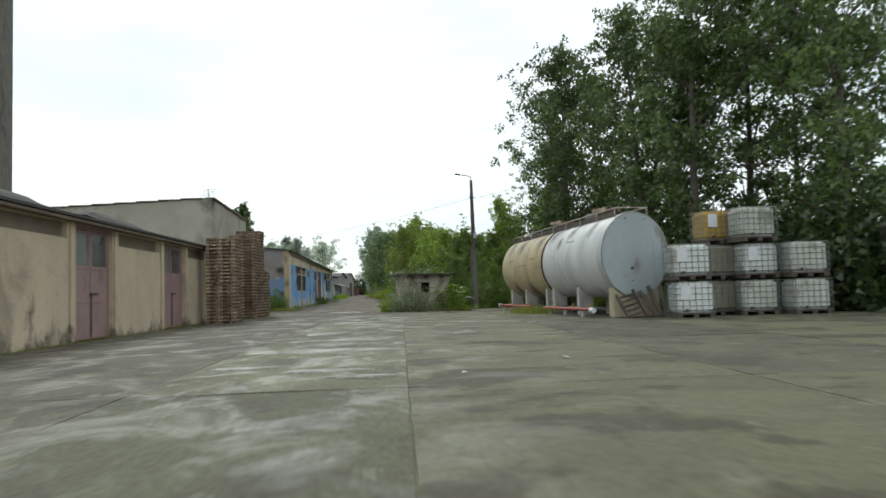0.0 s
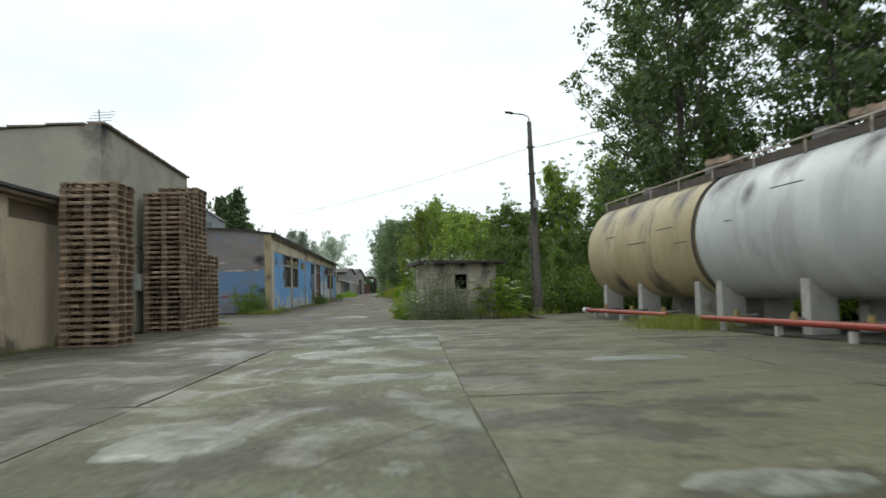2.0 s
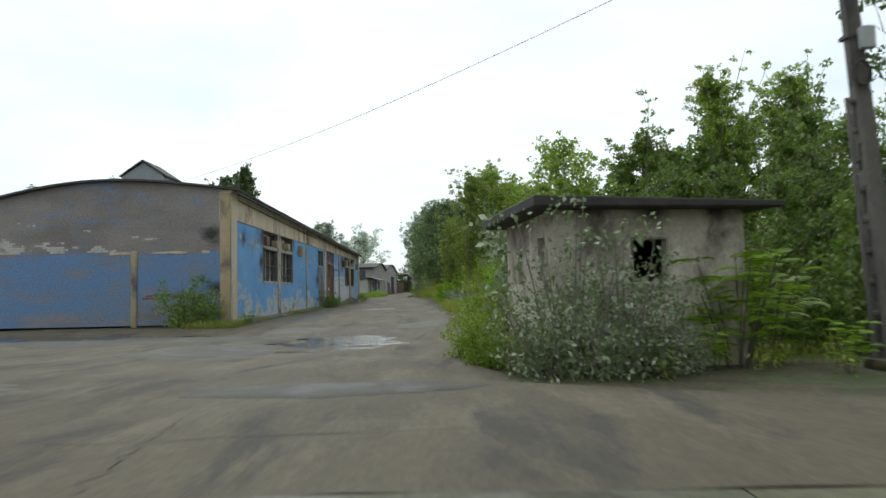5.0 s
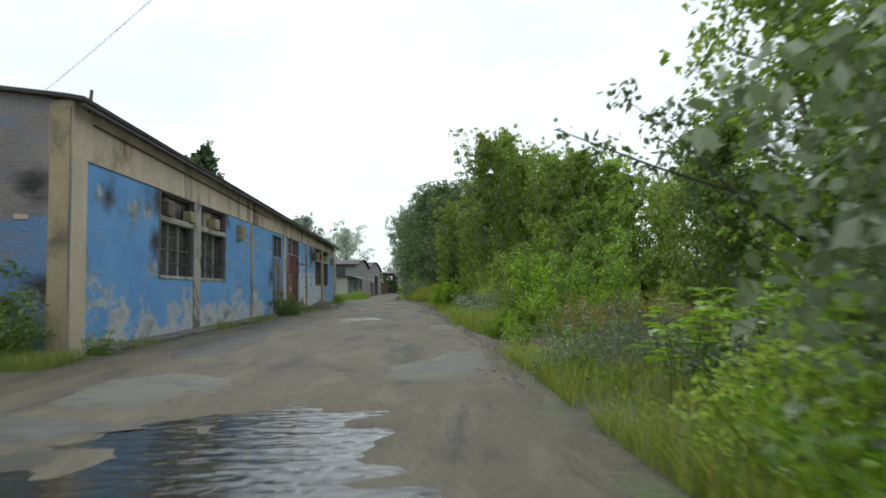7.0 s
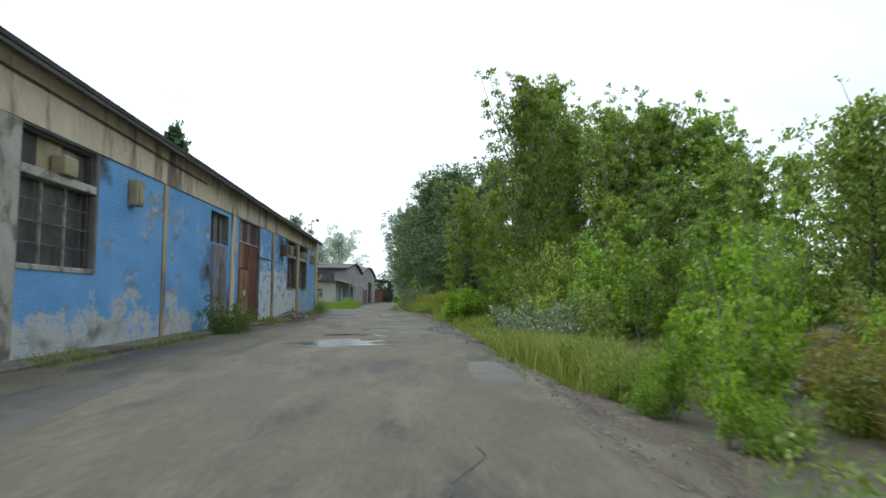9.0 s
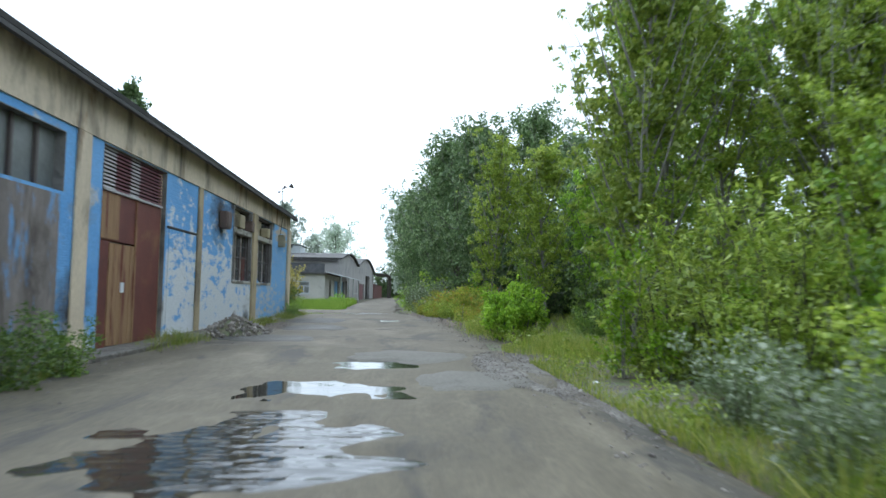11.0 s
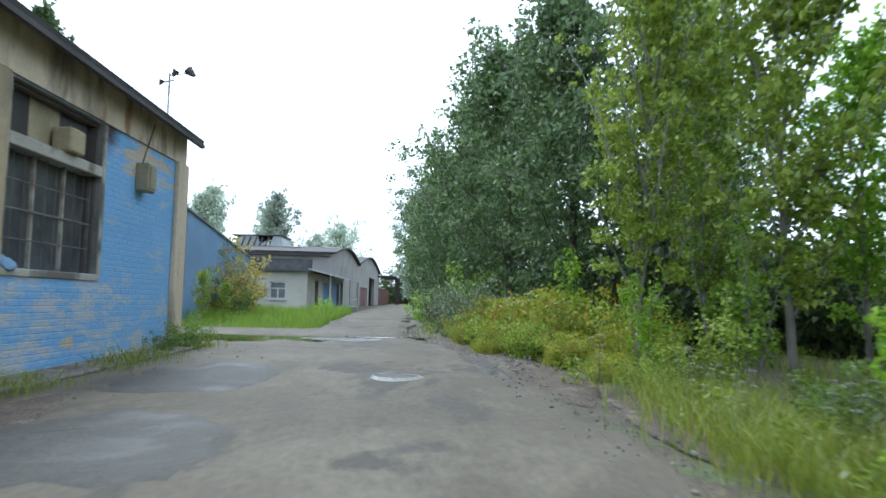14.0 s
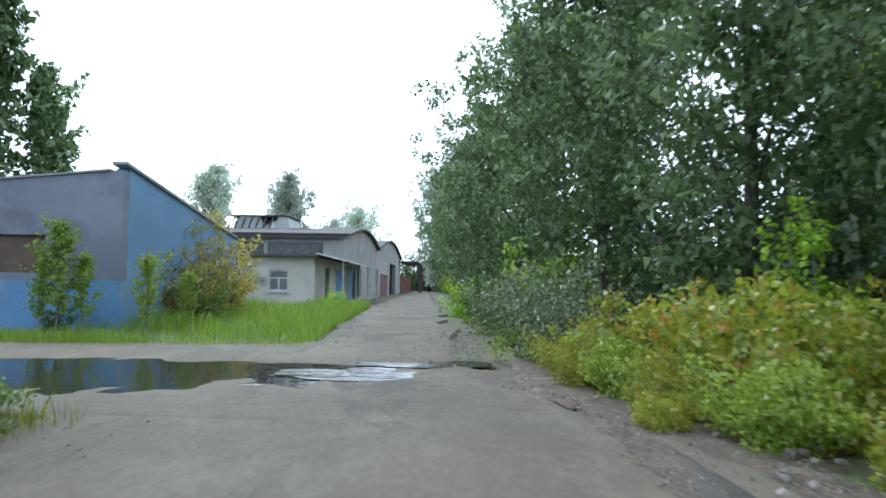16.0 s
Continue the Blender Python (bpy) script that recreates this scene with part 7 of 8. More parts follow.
for i, (x, y, s) in enumerate(((8.4, 47.2, 0.42), (7.2, 48.8, 0.42), (9.6, 46.0, 0.5), (6.6, 46.4, 0.32))):
    plant(UNDER, x, y, s, 64 * i)
# thicket behind the hut and the lamp pole
for i, (x, y, s, k) in enumerate(((2.6, 58.4, 0.5, 2), (3.3, 60.2, 0.56, 0), (3.4, 50.5, 0.46, 0), (1.2, 51.5, 0.42, 1), (5.2, 49.5, 0.42, 2), (6.8, 51.5, 0.46, 0), (8.6, 49.0, 0.5, 2), (5.8, 54.0, 0.5, 3), (8.2, 55.0, 0.52, 0), (10.5, 52.0, 0.62, 2), (3.2, 54.5, 0.48, 2),
                                  (11.5, 57.5, 0.8, 0), (7.5, 58.5, 0.56, 1), (13, 48, 1.0, 2), (14, 53, 1.05, 0), (9.8, 46.5, 0.6, 0), (4.8, 57.3, 0.74, 0), (5.6, 47.4, 0.36, 1), (13.2, 64.9, 1.1, 0), (9.6, 57.0, 0.62, 3), (14.8, 60.5, 0.85, 2), (4.2, 58.2, 0.66, 1), (5.6, 57.9, 0.7, 3), (8.6, 61.0, 0.9, 1), (7.2, 60.6, 0.72, 0), (12.0, 62.6, 0.98, 3), (10.6, 61.0, 0.78, 2), (10.2, 54.6, 0.62, 1), (6.4, 56.6, 0.55, 1), (13.0, 55.6, 0.8, 3), (12.4, 51.0, 0.72, 1))):
    plant(THICK[k % 2], x, y, s, 63 * i)
for i, (x, y, s) in enumerate(((5.4, 46.8, 0.5), (7.6, 47.6, 0.55), (3.6, 48.4, 0.42), (4.3, 47.2, 0.38), (9.5, 48.5, 0.6), (1.5, 50.2, 0.36), (6.4, 50.2, 0.5), (5.2, 53.0, 0.6), (7.4, 53.6, 0.7), (9.4, 54.0, 0.75), (11.4, 54.8, 0.85), (3.0, 56.4, 0.5), (11.5, 49.5, 0.7), (13.5, 45.5, 0.8))):
    plant(UNDER, x, y, s, 80 * i)
# open scrub, then the young poplar belt
for i, (x, y, s, k) in enumerate(((0.0, 79.4, 0.9, 1), (0.9, 80.6, 0.95, 0), (2.0, 86.9, 1.08, 2), (3.2, 80.0, 0.85, 0), (2.7, 78.6, 0.68, 1), (2.3, 81.8, 0.85, 1), (2.9, 86.2, 0.95, 0), (4.2, 84.4, 0.9, 2), (-1.25, 92.2, 0.72, 1), (0.1, 93.6, 0.62, 0), (4.7, 80.2, 0.86, 0), (3.9, 79.2, 0.78, 1), (8.1, 60.1, 0.96, 0), (9.3, 61.6, 0.8, 2), (12.4, 63.9, 1.08, 2))):
    plant(AIRY[k], x, y, s, 47 * i + 10)
for i, (x, y, s, k) in enumerate(((4.9, 80.6, 0.94, 2), (7.6, 91.0, 0.95, 0), (9.5, 84.0, 0.8, 3), (5.9, 79.2, 0.88, 0), (11.0, 88.0, 0.9, 2), (6.9, 80.4, 0.82, 2), (8.4, 78.6, 0.7, 0),
                                  (0.3, 91.2, 0.75, 3), (2.8, 90.8, 0.8, 0), (0.3, 95.0, 0.62, 3), (8.3, 86.5, 0.7, 2), (2.2, 92.5, 0.66, 1), (4.6, 93.5, 0.66, 0),
                                  (12.2, 82.0, 0.8, 1), (7.4, 95.0, 0.75, 2), (10.2, 77.2, 0.62, 2), (12.0, 76.0, 0.62, 0), (2.4, 77.2, 0.5, 3), (3.2, 75.6, 0.48, 0), (5.2, 76.6, 0.6, 2), (4.2, 77.8, 0.62, 0))):
    plant(MID[k], x, y, s, 47 * i)
for i, (x, y, s) in enumerate(((7.3, 73.1, 1.0), (8.9, 71.6, 0.9), (10.2, 73.8, 0.95), (9.0, 66.5, 0.62), (11.0, 68.0, 0.75), (13.2, 70.5, 0.9), (11.8, 63.0, 0.6))):
    plant(OLIVE, x, y, s, 71 * i)
for i in range(12):
    plant(BIG, 6.4 + 5 * rng.random() + (3 if i % 3 == 0 else 0), 64.5 + 1.0 * i, 0.36 + 0.14 * rng.random(), 99 * i)
for i in range(16):
    plant((UNDER, SHADE, UNDER)[i % 3], 1.6 + 5.5 * rng.random(), 80.5 + 0.95 * i, 0.42 + 0.2 * rng.random(), 99 * i)
# woods closing the view behind the belt
for i in range(11):
    plant(BIG, 9.0 + 2.2 * i, 84.0 + 5 * rng.random() + 0.5 * i, 0.8 + 0.3 * rng.random(), 37 * i)
for i in range(9):
    plant(OLIVE, 13.0 + 3.2 * i, 77.0 + 6 * rng.random(), 0.8 + 0.35 * rng.random(), 67 * i)
for i in range(10):
    plant(BIG, 9.5 + 2.4 * i, 60.0 + 10 * rng.random() + i, 0.42 + 0.2 * rng.random(), 67 * i)
for i in range(16):
    plant(DRYBUSH, 0.6 + 5.0 * rng.random(), 61.6 + 4.4 * rng.random(), 0.2 + 0.14 * rng.random(), 29 * i)
# saplings in the scrub before the belt
for i, (x, y, s, k) in enumerate(((3.3, 69.3, 1.05, 1), (3.9, 69.9, 0.8, 0), (0.2, 70.6, 0.75, 3), (1.0, 71.6, 0.95, 0), (1.9, 72.6, 1.0, 1), (0.7, 73.6, 1.05, 0), (2.4, 70.6, 0.85, 0), (2.9, 72.0, 1.05, 1), (4.6, 72.4, 0.95, 1), (5.4, 70.4, 0.8, 3), (1.5, 68.4, 0.7, 3), (2.3, 67.4, 0.75, 2), (4.6, 67.8, 0.75, 3), (5.9, 67.0, 0.7, 1),
                                  (-0.1, 68.6, 0.6, 3), (0.9, 66.8, 0.75, 2), (3.2, 66.4, 0.7, 2), (1.4, 75.0, 1.0, 1), (0.2, 76.2, 0.62, 0), (6.2, 74.2, 0.9, 1), (-0.4, 72.4, 0.7, 3), (3.6, 74.2, 1.0, 0), (7.2, 69.2, 0.8, 3),
                                  (-0.75, 61.9, 0.42, 2), (-0.35, 62.3, 0.62, 2), (-0.3, 63.2, 0.45, 0), (-0.75, 63.1, 0.55, 2), (0.1, 63.6, 0.55, 3), (0.5, 64.2, 0.8, 0), (0.9, 65.2, 0.85, 1), (0.4, 66.0, 0.7, 2), (-0.9, 77.35, 0.84, 0), (-0.45, 77.0, 0.62, 2), (-0.35, 91.0, 0.8, 1), (-1.55, 91.4, 0.6, 0), (-1.0, 90.0, 0.55, 3), (-1.5, 96.2, 0.86, 0))):
    plant(SAP[k], x, y, s, 53 * i)
for i, (x, y, s) in enumerate(((-1.7, 84.3, 0.98), (-1.35, 84.7, 0.9), (-1.6, 85.1, 0.8), (1.3, 63.6, 0.3), (0.5, 61.4, 0.28), (1.0, 62.2, 0.3))):
    plant(LUSH, x, y, s, 50 * i)
# grey poplars by the bend and the trees beyond
for i, (x, y, s) in enumerate(((-1.3, 98.5, 0.95), (-2.2, 103.5, 1.0), (0.6, 97.0, 0.98), (-3.1, 110, 1.0), (-3.6, 118, 0.95), (-0.6, 107, 1.05), (-4.2, 128, 1.0), (-4.6, 140, 1.05), (-5.0, 154, 1.1), (-1.0, 116, 1.1), (-2.0, 132, 1.1), (-5.6, 170, 1.15), (4.5, 106, 1.1))):
    plant(GREY[i % 2], x, y, s, 50 * i)
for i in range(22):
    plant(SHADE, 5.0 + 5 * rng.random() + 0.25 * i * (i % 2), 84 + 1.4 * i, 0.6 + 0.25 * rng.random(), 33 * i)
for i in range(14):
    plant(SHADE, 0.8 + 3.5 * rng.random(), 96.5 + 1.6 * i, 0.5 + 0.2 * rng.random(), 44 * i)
for i in range(9):
    plant(MID[(0, 2)[i % 2]], 3.0 + 0.8 * i, 101 + 2.0 * i, 0.72, 71 * i)
for i in range(8):
    plant(SHADE, -11.0 + 2.2 * i, 196 + 3 * (i % 3), 1.2 + 0.3 * rng.random(), 60 * i)
for i in range(12):
    y = 105 + 6 * i
    plant(BIG, road_right(y) + 2.4 + 1.2 * rng.random(), y, 0.55 + 0.25 * rng.random(), 60 * i)
# road-edge bushes
EDGE = ((0.9, 43.9, 0.4, 3), (-0.95, 45.2, 0.5, 0), (-1.1, 46.6, 0.5, 4), (0.6, 49.7, 1.75, 3), (1.7, 50.2, 1.85, 3), (-0.6, 47.8, 0.75, 4), (-0.3, 49.5, 0.8, 0), (0.0, 51.2, 0.7, 4), (0.7, 52.6, 0.8, 0), (1.6, 53.6, 0.9, 3), (2.4, 52.4, 1.0, 4),
        (0.8, 54.6, 0.55, 3), (-0.2, 56.5, 0.32, 0), (-0.55, 61.6, 0.3, 0), (-0.9, 63.2, 0.26, 0), (-0.95, 64.2, 0.3, 4), (-0.6, 64.0, 0.34, 0), (0.6, 62.4, 0.4, 4), (1.6, 62.2, 0.36, 0), (-0.9, 66.0, 0.4, 4), (-0.9, 69.4, 0.62, 3), (-0.5, 70.6, 0.7, 3), (-1.1, 71.8, 0.6, 3), (-0.9, 73.6, 0.55, 3), (2.9, 78.4, 0.8, 1),
        (-1.1, 87.5, 0.4, 1), (0.6, 85.6, 0.6, 1), (-1.5, 90.2, 0.42, 4), (-3.6, 99.8, 0.75, 3), (-3.7, 102, 0.9, 3), (-3.2, 100.6, 1.0, 3), (-4.1, 105, 0.8, 3), (-4.3, 108.5, 0.7, 1), (-4.6, 112, 0.8, 0))
for i, (x, y, s) in enumerate(((-2.2, 93.0, 0.6), (-1.3, 93.4, 0.9), (-2.7, 94.2, 0.7), (-1.9, 94.6, 1.05), (-3.0, 95.3, 0.75), (-2.3, 95.8, 1.15), (-1.5, 95.6, 1.35), (-3.2, 96.6, 0.85), (-2.6, 97.2, 1.15), (-3.5, 98.2, 0.8), (-1.7, 97.0, 1.4), (-2.0, 91.4, 0.42), (-0.8, 94.4, 1.2), (-3.4, 94.7, 0.4), (-3.6, 97.0, 0.5))):
    plant(BRAMBLE[(0, 1, 2, 0, 1)[i % 5]], x, y, (0.6 if x < -2.75 else 0.72) * s, 37 * i)
for i in range(8):
    y = 86.2 + 4.6 * rng.random()
    plant(UMBEL, road_right(y) + 0.5 + 0.9 * rng.random(), y, 0.5 + 0.3 * rng.random(), 77 * i)
for i, (x, y, s, k) in enumerate(EDGE):
    plant(BUSH[k], x, y, s, 37 * i)
for i, (x, y, s) in enumerate(((2.25, 44.6, 1.0), (2.6, 45.3, 1.05), (1.9, 44.4, 0.4), (3.25, 43.75, 0.42), (3.1, 45.6, 1.0), (1.6, 52.9, 0.9), (2.6, 51.2, 1.0), (0.5, 54.9, 0.7), (1.05, 55.2, 0.8), (1.7, 55.0, 0.8), (4.2, 60.5, 0.7))):
    plant(SUMAC, x, y, s, 55 * i)
for i, (x, y, s) in enumerate(((0.0, 43.95, 1.4), (0.6, 43.8, 1.2), (1.15, 44.0, 0.78), (-0.4, 44.2, 0.75), (1.5, 44.15, 0.42), (-0.75, 56.3, 0.5), (-0.25, 56.8, 0.66), (0.35, 57.2, 0.7), (0.0, 56.0, 0.45), (0.9, 57.9, 0.7), (1.9, 59.6, 0.6))):
    plant(SPRIG, x, y, s, 61 * i)
for i, (x, y, s) in enumerate(((-0.15, 77.6, 0.85), (0.5, 77.0, 1.05), (1.3, 76.6, 1.2), (0.9, 78.0, 1.1), (2.2, 76.0, 1.05), (0.5, 75.8, 0.75), (3.4, 75.4, 1.0))):
    plant(WILLOW, x, y, s, 83 * i)
for u in (0.8, 2.2, 5.0):
    plant(BUSH[1], BX - 9 + u, BY0 + 0.1, 0.17, 40 * u, arch(u) + 0.02)
# shrubs on the building side
for i, (x, y, s, k) in enumerate(((-9.9, 58.6, 1.05, 1), (-9.3, 58.8, 0.62, 1), (-8.0, 74.8, 0.62, 1), (-7.9, 76.0, 0.5, 1), (-8.35, 93.85, 0.38, 1), (-8.4, 92.9, 0.26, 1), (-12.9, 103.2, 0.4, 1), (-11.2, 106.5, 0.85, 1), (-12.9, 113.5, 1.0, 4), (-9.4, 115.5, 0.55, 0), (-8.2, 59.6, 0.3, 1))):
    plant(BUSH[k], x, y, s, 66 * i)
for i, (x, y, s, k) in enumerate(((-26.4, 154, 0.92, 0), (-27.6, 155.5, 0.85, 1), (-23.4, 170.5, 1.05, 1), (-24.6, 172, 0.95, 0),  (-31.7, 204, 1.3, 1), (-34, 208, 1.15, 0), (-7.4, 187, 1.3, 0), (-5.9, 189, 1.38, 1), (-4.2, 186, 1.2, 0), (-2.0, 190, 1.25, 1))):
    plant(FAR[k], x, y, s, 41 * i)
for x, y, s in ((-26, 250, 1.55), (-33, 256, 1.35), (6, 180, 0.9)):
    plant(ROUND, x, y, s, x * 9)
for i, (x, y, s, k) in enumerate(((-12.6, 102.7, 0.28, 0), (-12.25, 103.0, 0.2, 0), (-13.0, 102.9, 0.19, 2), (-11.1, 103.3, 0.2, 3), (-10.9, 105.0, 0.16, 3))):
    plant(MID[k], x, y, s, 90 * i)
for i, (x, y, s) in enumerate(((-0.2, 96.8, 0.62), (0.6, 95.2, 0.6), (2.2, 100.5, 0.85), (4.2, 99.0, 0.9), (1.0, 104.5, 0.9), (3.2, 103.0, 1.0), (-0.4, 101.5, 0.7))):
    plant(SHADE, x, y, s, 58 * i)
for i, (x, y, s) in enumerate(((-11.6, 106.6, 0.6), (-11.9, 108.2, 0.85), (-11.9, 109.8, 0.95), (-12.8, 110.8, 0.9), (-12.6, 112.6, 0.85))):
    plant(DRYBUSH, x, y, s, 44 * i)
for i, (x, y, s) in enumerate(((-25.0, 118.5, 1.22), (-26.6, 119.5, 1.1), (-27.9, 120.5, 1.16), (-33.4, 118.5, 1.1), (-35.0, 120.0, 1.0), (-36.4, 119.0, 1.08), (-23.2, 121.0, 0.85))):
    plant(CONE[i % 2], x, y, s, 41 * i)
# young poplar by the road with one limb reaching out over it
OVER = make_tree(140, 5.4, 1.45, 5200, 0.085, M["leaf"], M["bark_pale"], bare=0.12, limbs=16, upright=0.9, label="young poplar with a limb over the road", clump=0.24)
over = plant(OVER, 2.1, 54.8, 1.0, 30)
lim = bmesh.new()
pts = [Vector((-0.1, 0.0, 1.7)), Vector((-1.1, -0.2, 2.3)), Vector((-2.0, -0.35, 2.55)), Vector((-3.1, -0.45, 2.95))]
limb(lim, pts, 0.03, 0.006, 6)
limb(lim, [pts[1], Vector((-1.8, -0.4, 2.9)), Vector((-2.4, -0.5, 3.3))], 0.014, 0.004, 5)
limb(lim, [pts[1], Vector((-1.4, 0.2, 2.9)), Vector((-1.5, 0.3, 3.4))], 0.014, 0.004, 5)
turnback = pose(0, 0, 0, 0, 0, -30)
part("long_limb", turned(lim, turnback), M["bark"], over)
spray = [p for p in (pts[1], pts[2], pts[3], pts[2].lerp(pts[3], 0.5), Vector((-2.0, -0.4, 3.0)), Vector((-2.4, -0.5, 3.3)), Vector((-1.5, 0.3, 3.3)), Vector((-1.4, 0.1, 2.8)), Vector((-1.6, -0.3, 2.2)), Vector((-0.8, -0.1, 2.5)))]
part("limb_foliage", leaf_mesh("limb_foliage", [tuple(turnback @ v) for v in spray], [0.32, 0.32, 0.2, 0.28, 0.28, 0.25, 0.25, 0.3, 0.2, 0.4], 420, 0.075, M["leaf_tall"], rng, 0.8, False, 0.36), None, over)
KINDS.append(OVER)
# dead boughs lying in the scrub
for k, (x, y, turn, length) in enumerate(((0.4, 61.3, 4, 2.6), (1.2, 60.6, 18, 2.2), (0.9, 62.4, -12, 1.9), (1.6, 59.4, 35, 1.8))):
    bough = thing("fallen_branch", pose(x, y, gz(x, y), 0, 0, turn), "bare pale dead branch lying on the ground", "branch", "fallen branches")
    bm = bmesh.new()
    spine = [Vector((0, 0, 0.05)), Vector((0.35 * length, 0.06, 0.16)), Vector((0.7 * length, -0.05, 0.2)), Vector((length, 0.1, 0.34))]
    limb(bm, spine, 0.032, 0.01, 6)
    for g, dy, dz in ((0.3, 0.35, 0.3), (0.5, -0.3, 0.42), (0.72, 0.25, 0.5), (0.85, -0.3, 0.2)):
        a = spine[0].lerp(spine[3], g) + Vector((0, 0, 0.03))
        limb(bm, [a, a + Vector((0.22 * length, dy * 0.6, dz * 0.5)), a + Vector((0.36 * length, dy, dz))], 0.012, 0.004, 5)
    part("wood", bm, M["bark_pale"], bough)
for src in KINDS:
    drop(src)


# ---- grass and low weeds ----
def blades(name, spots, material, label):
    """One mesh of thin, bent grass blades: spots are (x, y, height)."""
    rg = np.random.default_rng(17)
    v, f = [], []
    for x, y, h in spots:
        a = rg.random() * 6.2832
        w, bx, by = 0.003 + 0.006 * h, math.cos(a), math.sin(a)
        lx, ly = rg.normal() * 0.33 * h, rg.normal() * 0.33 * h
        z = gz(x, y) - 0.06
        k = len(v)
        v += [(x - w * bx, y - w * by, z), (x + w * bx, y + w * by, z), (x + 0.2 * lx + w * bx, y + 0.2 * ly + w * by, z + 0.45 * h), (x + 0.2 * lx - w * bx, y + 0.2 * ly - w * by, z + 0.45 * h),
              (x + 0.6 * lx + 0.7 * w * bx, y + 0.6 * ly + 0.7 * w * by, z + 0.8 * h), (x + 0.6 * lx - 0.7 * w * bx, y + 0.6 * ly - 0.7 * w * by, z + 0.8 * h), (x + 1.2 * lx, y + 1.2 * ly, z + h)]
        f += [(k, k + 1, k + 2, k + 3), (k + 3, k + 2, k + 4, k + 5), (k + 5, k + 4, k + 6)]
    return tagged(new(name, mesh_of(name, v, f, material)), label, "grass", kind="stuff")


spots = []
for _ in range(52000):
    y = 42.5 + 62 * rng.random() ** 1.0
    x = road_right(y) + 0.15 + 4.5 * rng.random() ** 1.8
    if (-0.2 < x < 2.6 and 44.7 < y < 48.6) or (y < 44.8 and x > -0.6):
        continue
    d = noise.noise((x * 0.5, y * 0.35, 1.7))
    if 56.0 < y < 67.0 and x > (-0.75 if y < 61 else 0.2) + 0.5 * rng.random():
        continue
    if y > 87 and x < road_right(y) + 0.9 + 1.2 * rng.random():
        continue
    if d > (0.04 if 72 < y < 87 else -0.12) and not (74.5 < y < 80.5 and x < 1.5 and d < 0.02):
        spots.append((x, y, (0.55 if 62 < y < 71 else (0.45 if y < 87 and y > 62 else 1.0)) * (0.14 + 0.26 * rng.random()) * (0.55 + 1.0 * max(0, d + 0.25))))
for x0, y0, rx, ry, h, count in ((-0.8, 66.6, 0.42, 1.5, 0.5, 3600), (-0.75, 58.4, 0.4, 1.1, 0.24, 1000), (-1.2, 69.0, 0.35, 1.5, 0.5, 2600), (-0.9, 81.6, 0.6, 1.6, 0.3, 2600), (-1.7, 88.0, 0.6, 2.6, 0.3, 2600), (-2.0, 86.6, 0.4, 1.2, 0.28, 1400)):
    for _ in range(count):
        spots.append((x0 + rx * rng.normal() * 0.6, y0 + ry * rng.normal() * 0.6, h * (0.45 + 0.7 * rng.random())))
roadside_grass = blades("roadside_grass", spots, M["grass"], "long yellow-green grass along the road edge")
spots = []
for _ in range(27000):
    y = 100.6 + 17.5 * rng.random()
    x = road_left(max(y, 101.7)) - 0.1 - 7.5 * rng.random() ** 1.3
    d = noise.noise((x * 0.55, y * 0.55, 2.0))
    lush = min(1.0, max(0.25, (x + 14.5) / 4.0))
    if d > -0.18 - 0.3 * lush + 0.5 * rng.random() * (1 - lush):
        spots.append((x, y, (0.1 + 0.26 * rng.random()) * min(1.15, 0.4 + 0.2 * (y - 100.4)) * (0.7 + 0.4 * lush + 0.8 * d)))
for _ in range(5000):
    y = 100.5 + 1.6 * rng.random()
    spots.append((-10.5 - 8 * rng.random(), y, 0.07 + 0.2 * rng.random()))
meadow_grass = blades("meadow_grass", spots, M["grass_lush"], "lush bright green grass beside the road")
spots = []
for _ in range(9000):
    y = 59.5 + 35 * rng.random()
    d = noise.noise((4.2, y * 0.6, 0.3))
    if d > -0.05:
        spots.append((-8.2 + 0.35 * rng.normal() * 0.5, y, (0.1 + 0.22 * rng.random()) * (0.7 + d)))
for _ in range(2500):
    spots.append((GX + 0.05 + 0.12 * rng.random() ** 2, 17 + 17 * rng.random(), 0.05 + 0.1 * rng.random()))
for _ in range(2500):
    spots.append((-9.6 + 1.6 * rng.random(), 57.2 + 1.6 * rng.random(), 0.12 + 0.2 * rng.random()))
for _ in range(3000):
    spots.append((5.6 + 0.5 * rng.normal(), 33.8 + 0.8 * rng.normal(), 0.15 + 0.25 * rng.random()))
for _ in range(1600):
    spots.append((-7.9 + 0.3 * rng.normal(), 43.6 + 0.35 * rng.normal(), 0.08 + 0.14 * rng.random()))
for _ in range(1500):
    k = int(rng.integers(1, 4))
    spots.append((XJ[k + 1] + 0.02 * rng.normal(), 5 + 33 * rng.random(), 0.02 + 0.04 * rng.random()))
wall_weeds = blades("wall_weeds", spots, M["grass"], "thin weeds along wall bases and slab joints")
lv, lr = [], []
for _ in range(430):
    y = 43 + 64 * rng.random()
    x = road_right(y) + 0.35 + 5.0 * rng.random() ** 1.4
    if -0.3 < x < 2.7 and 44.6 < y < 48.7:
        continue
    lv.append((x, y, gz(x, y) + 0.12))
    lr.append(0.1 + 0.2 * rng.random())
ground_weeds = tagged(new("low_weeds", leaf_mesh("low_weeds", lv, lr, 26000, 0.045, M["leaf_fresh"], rng, 0.8, False, 0.3)), "low leafy weeds on the verge", "weeds", kind="stuff")

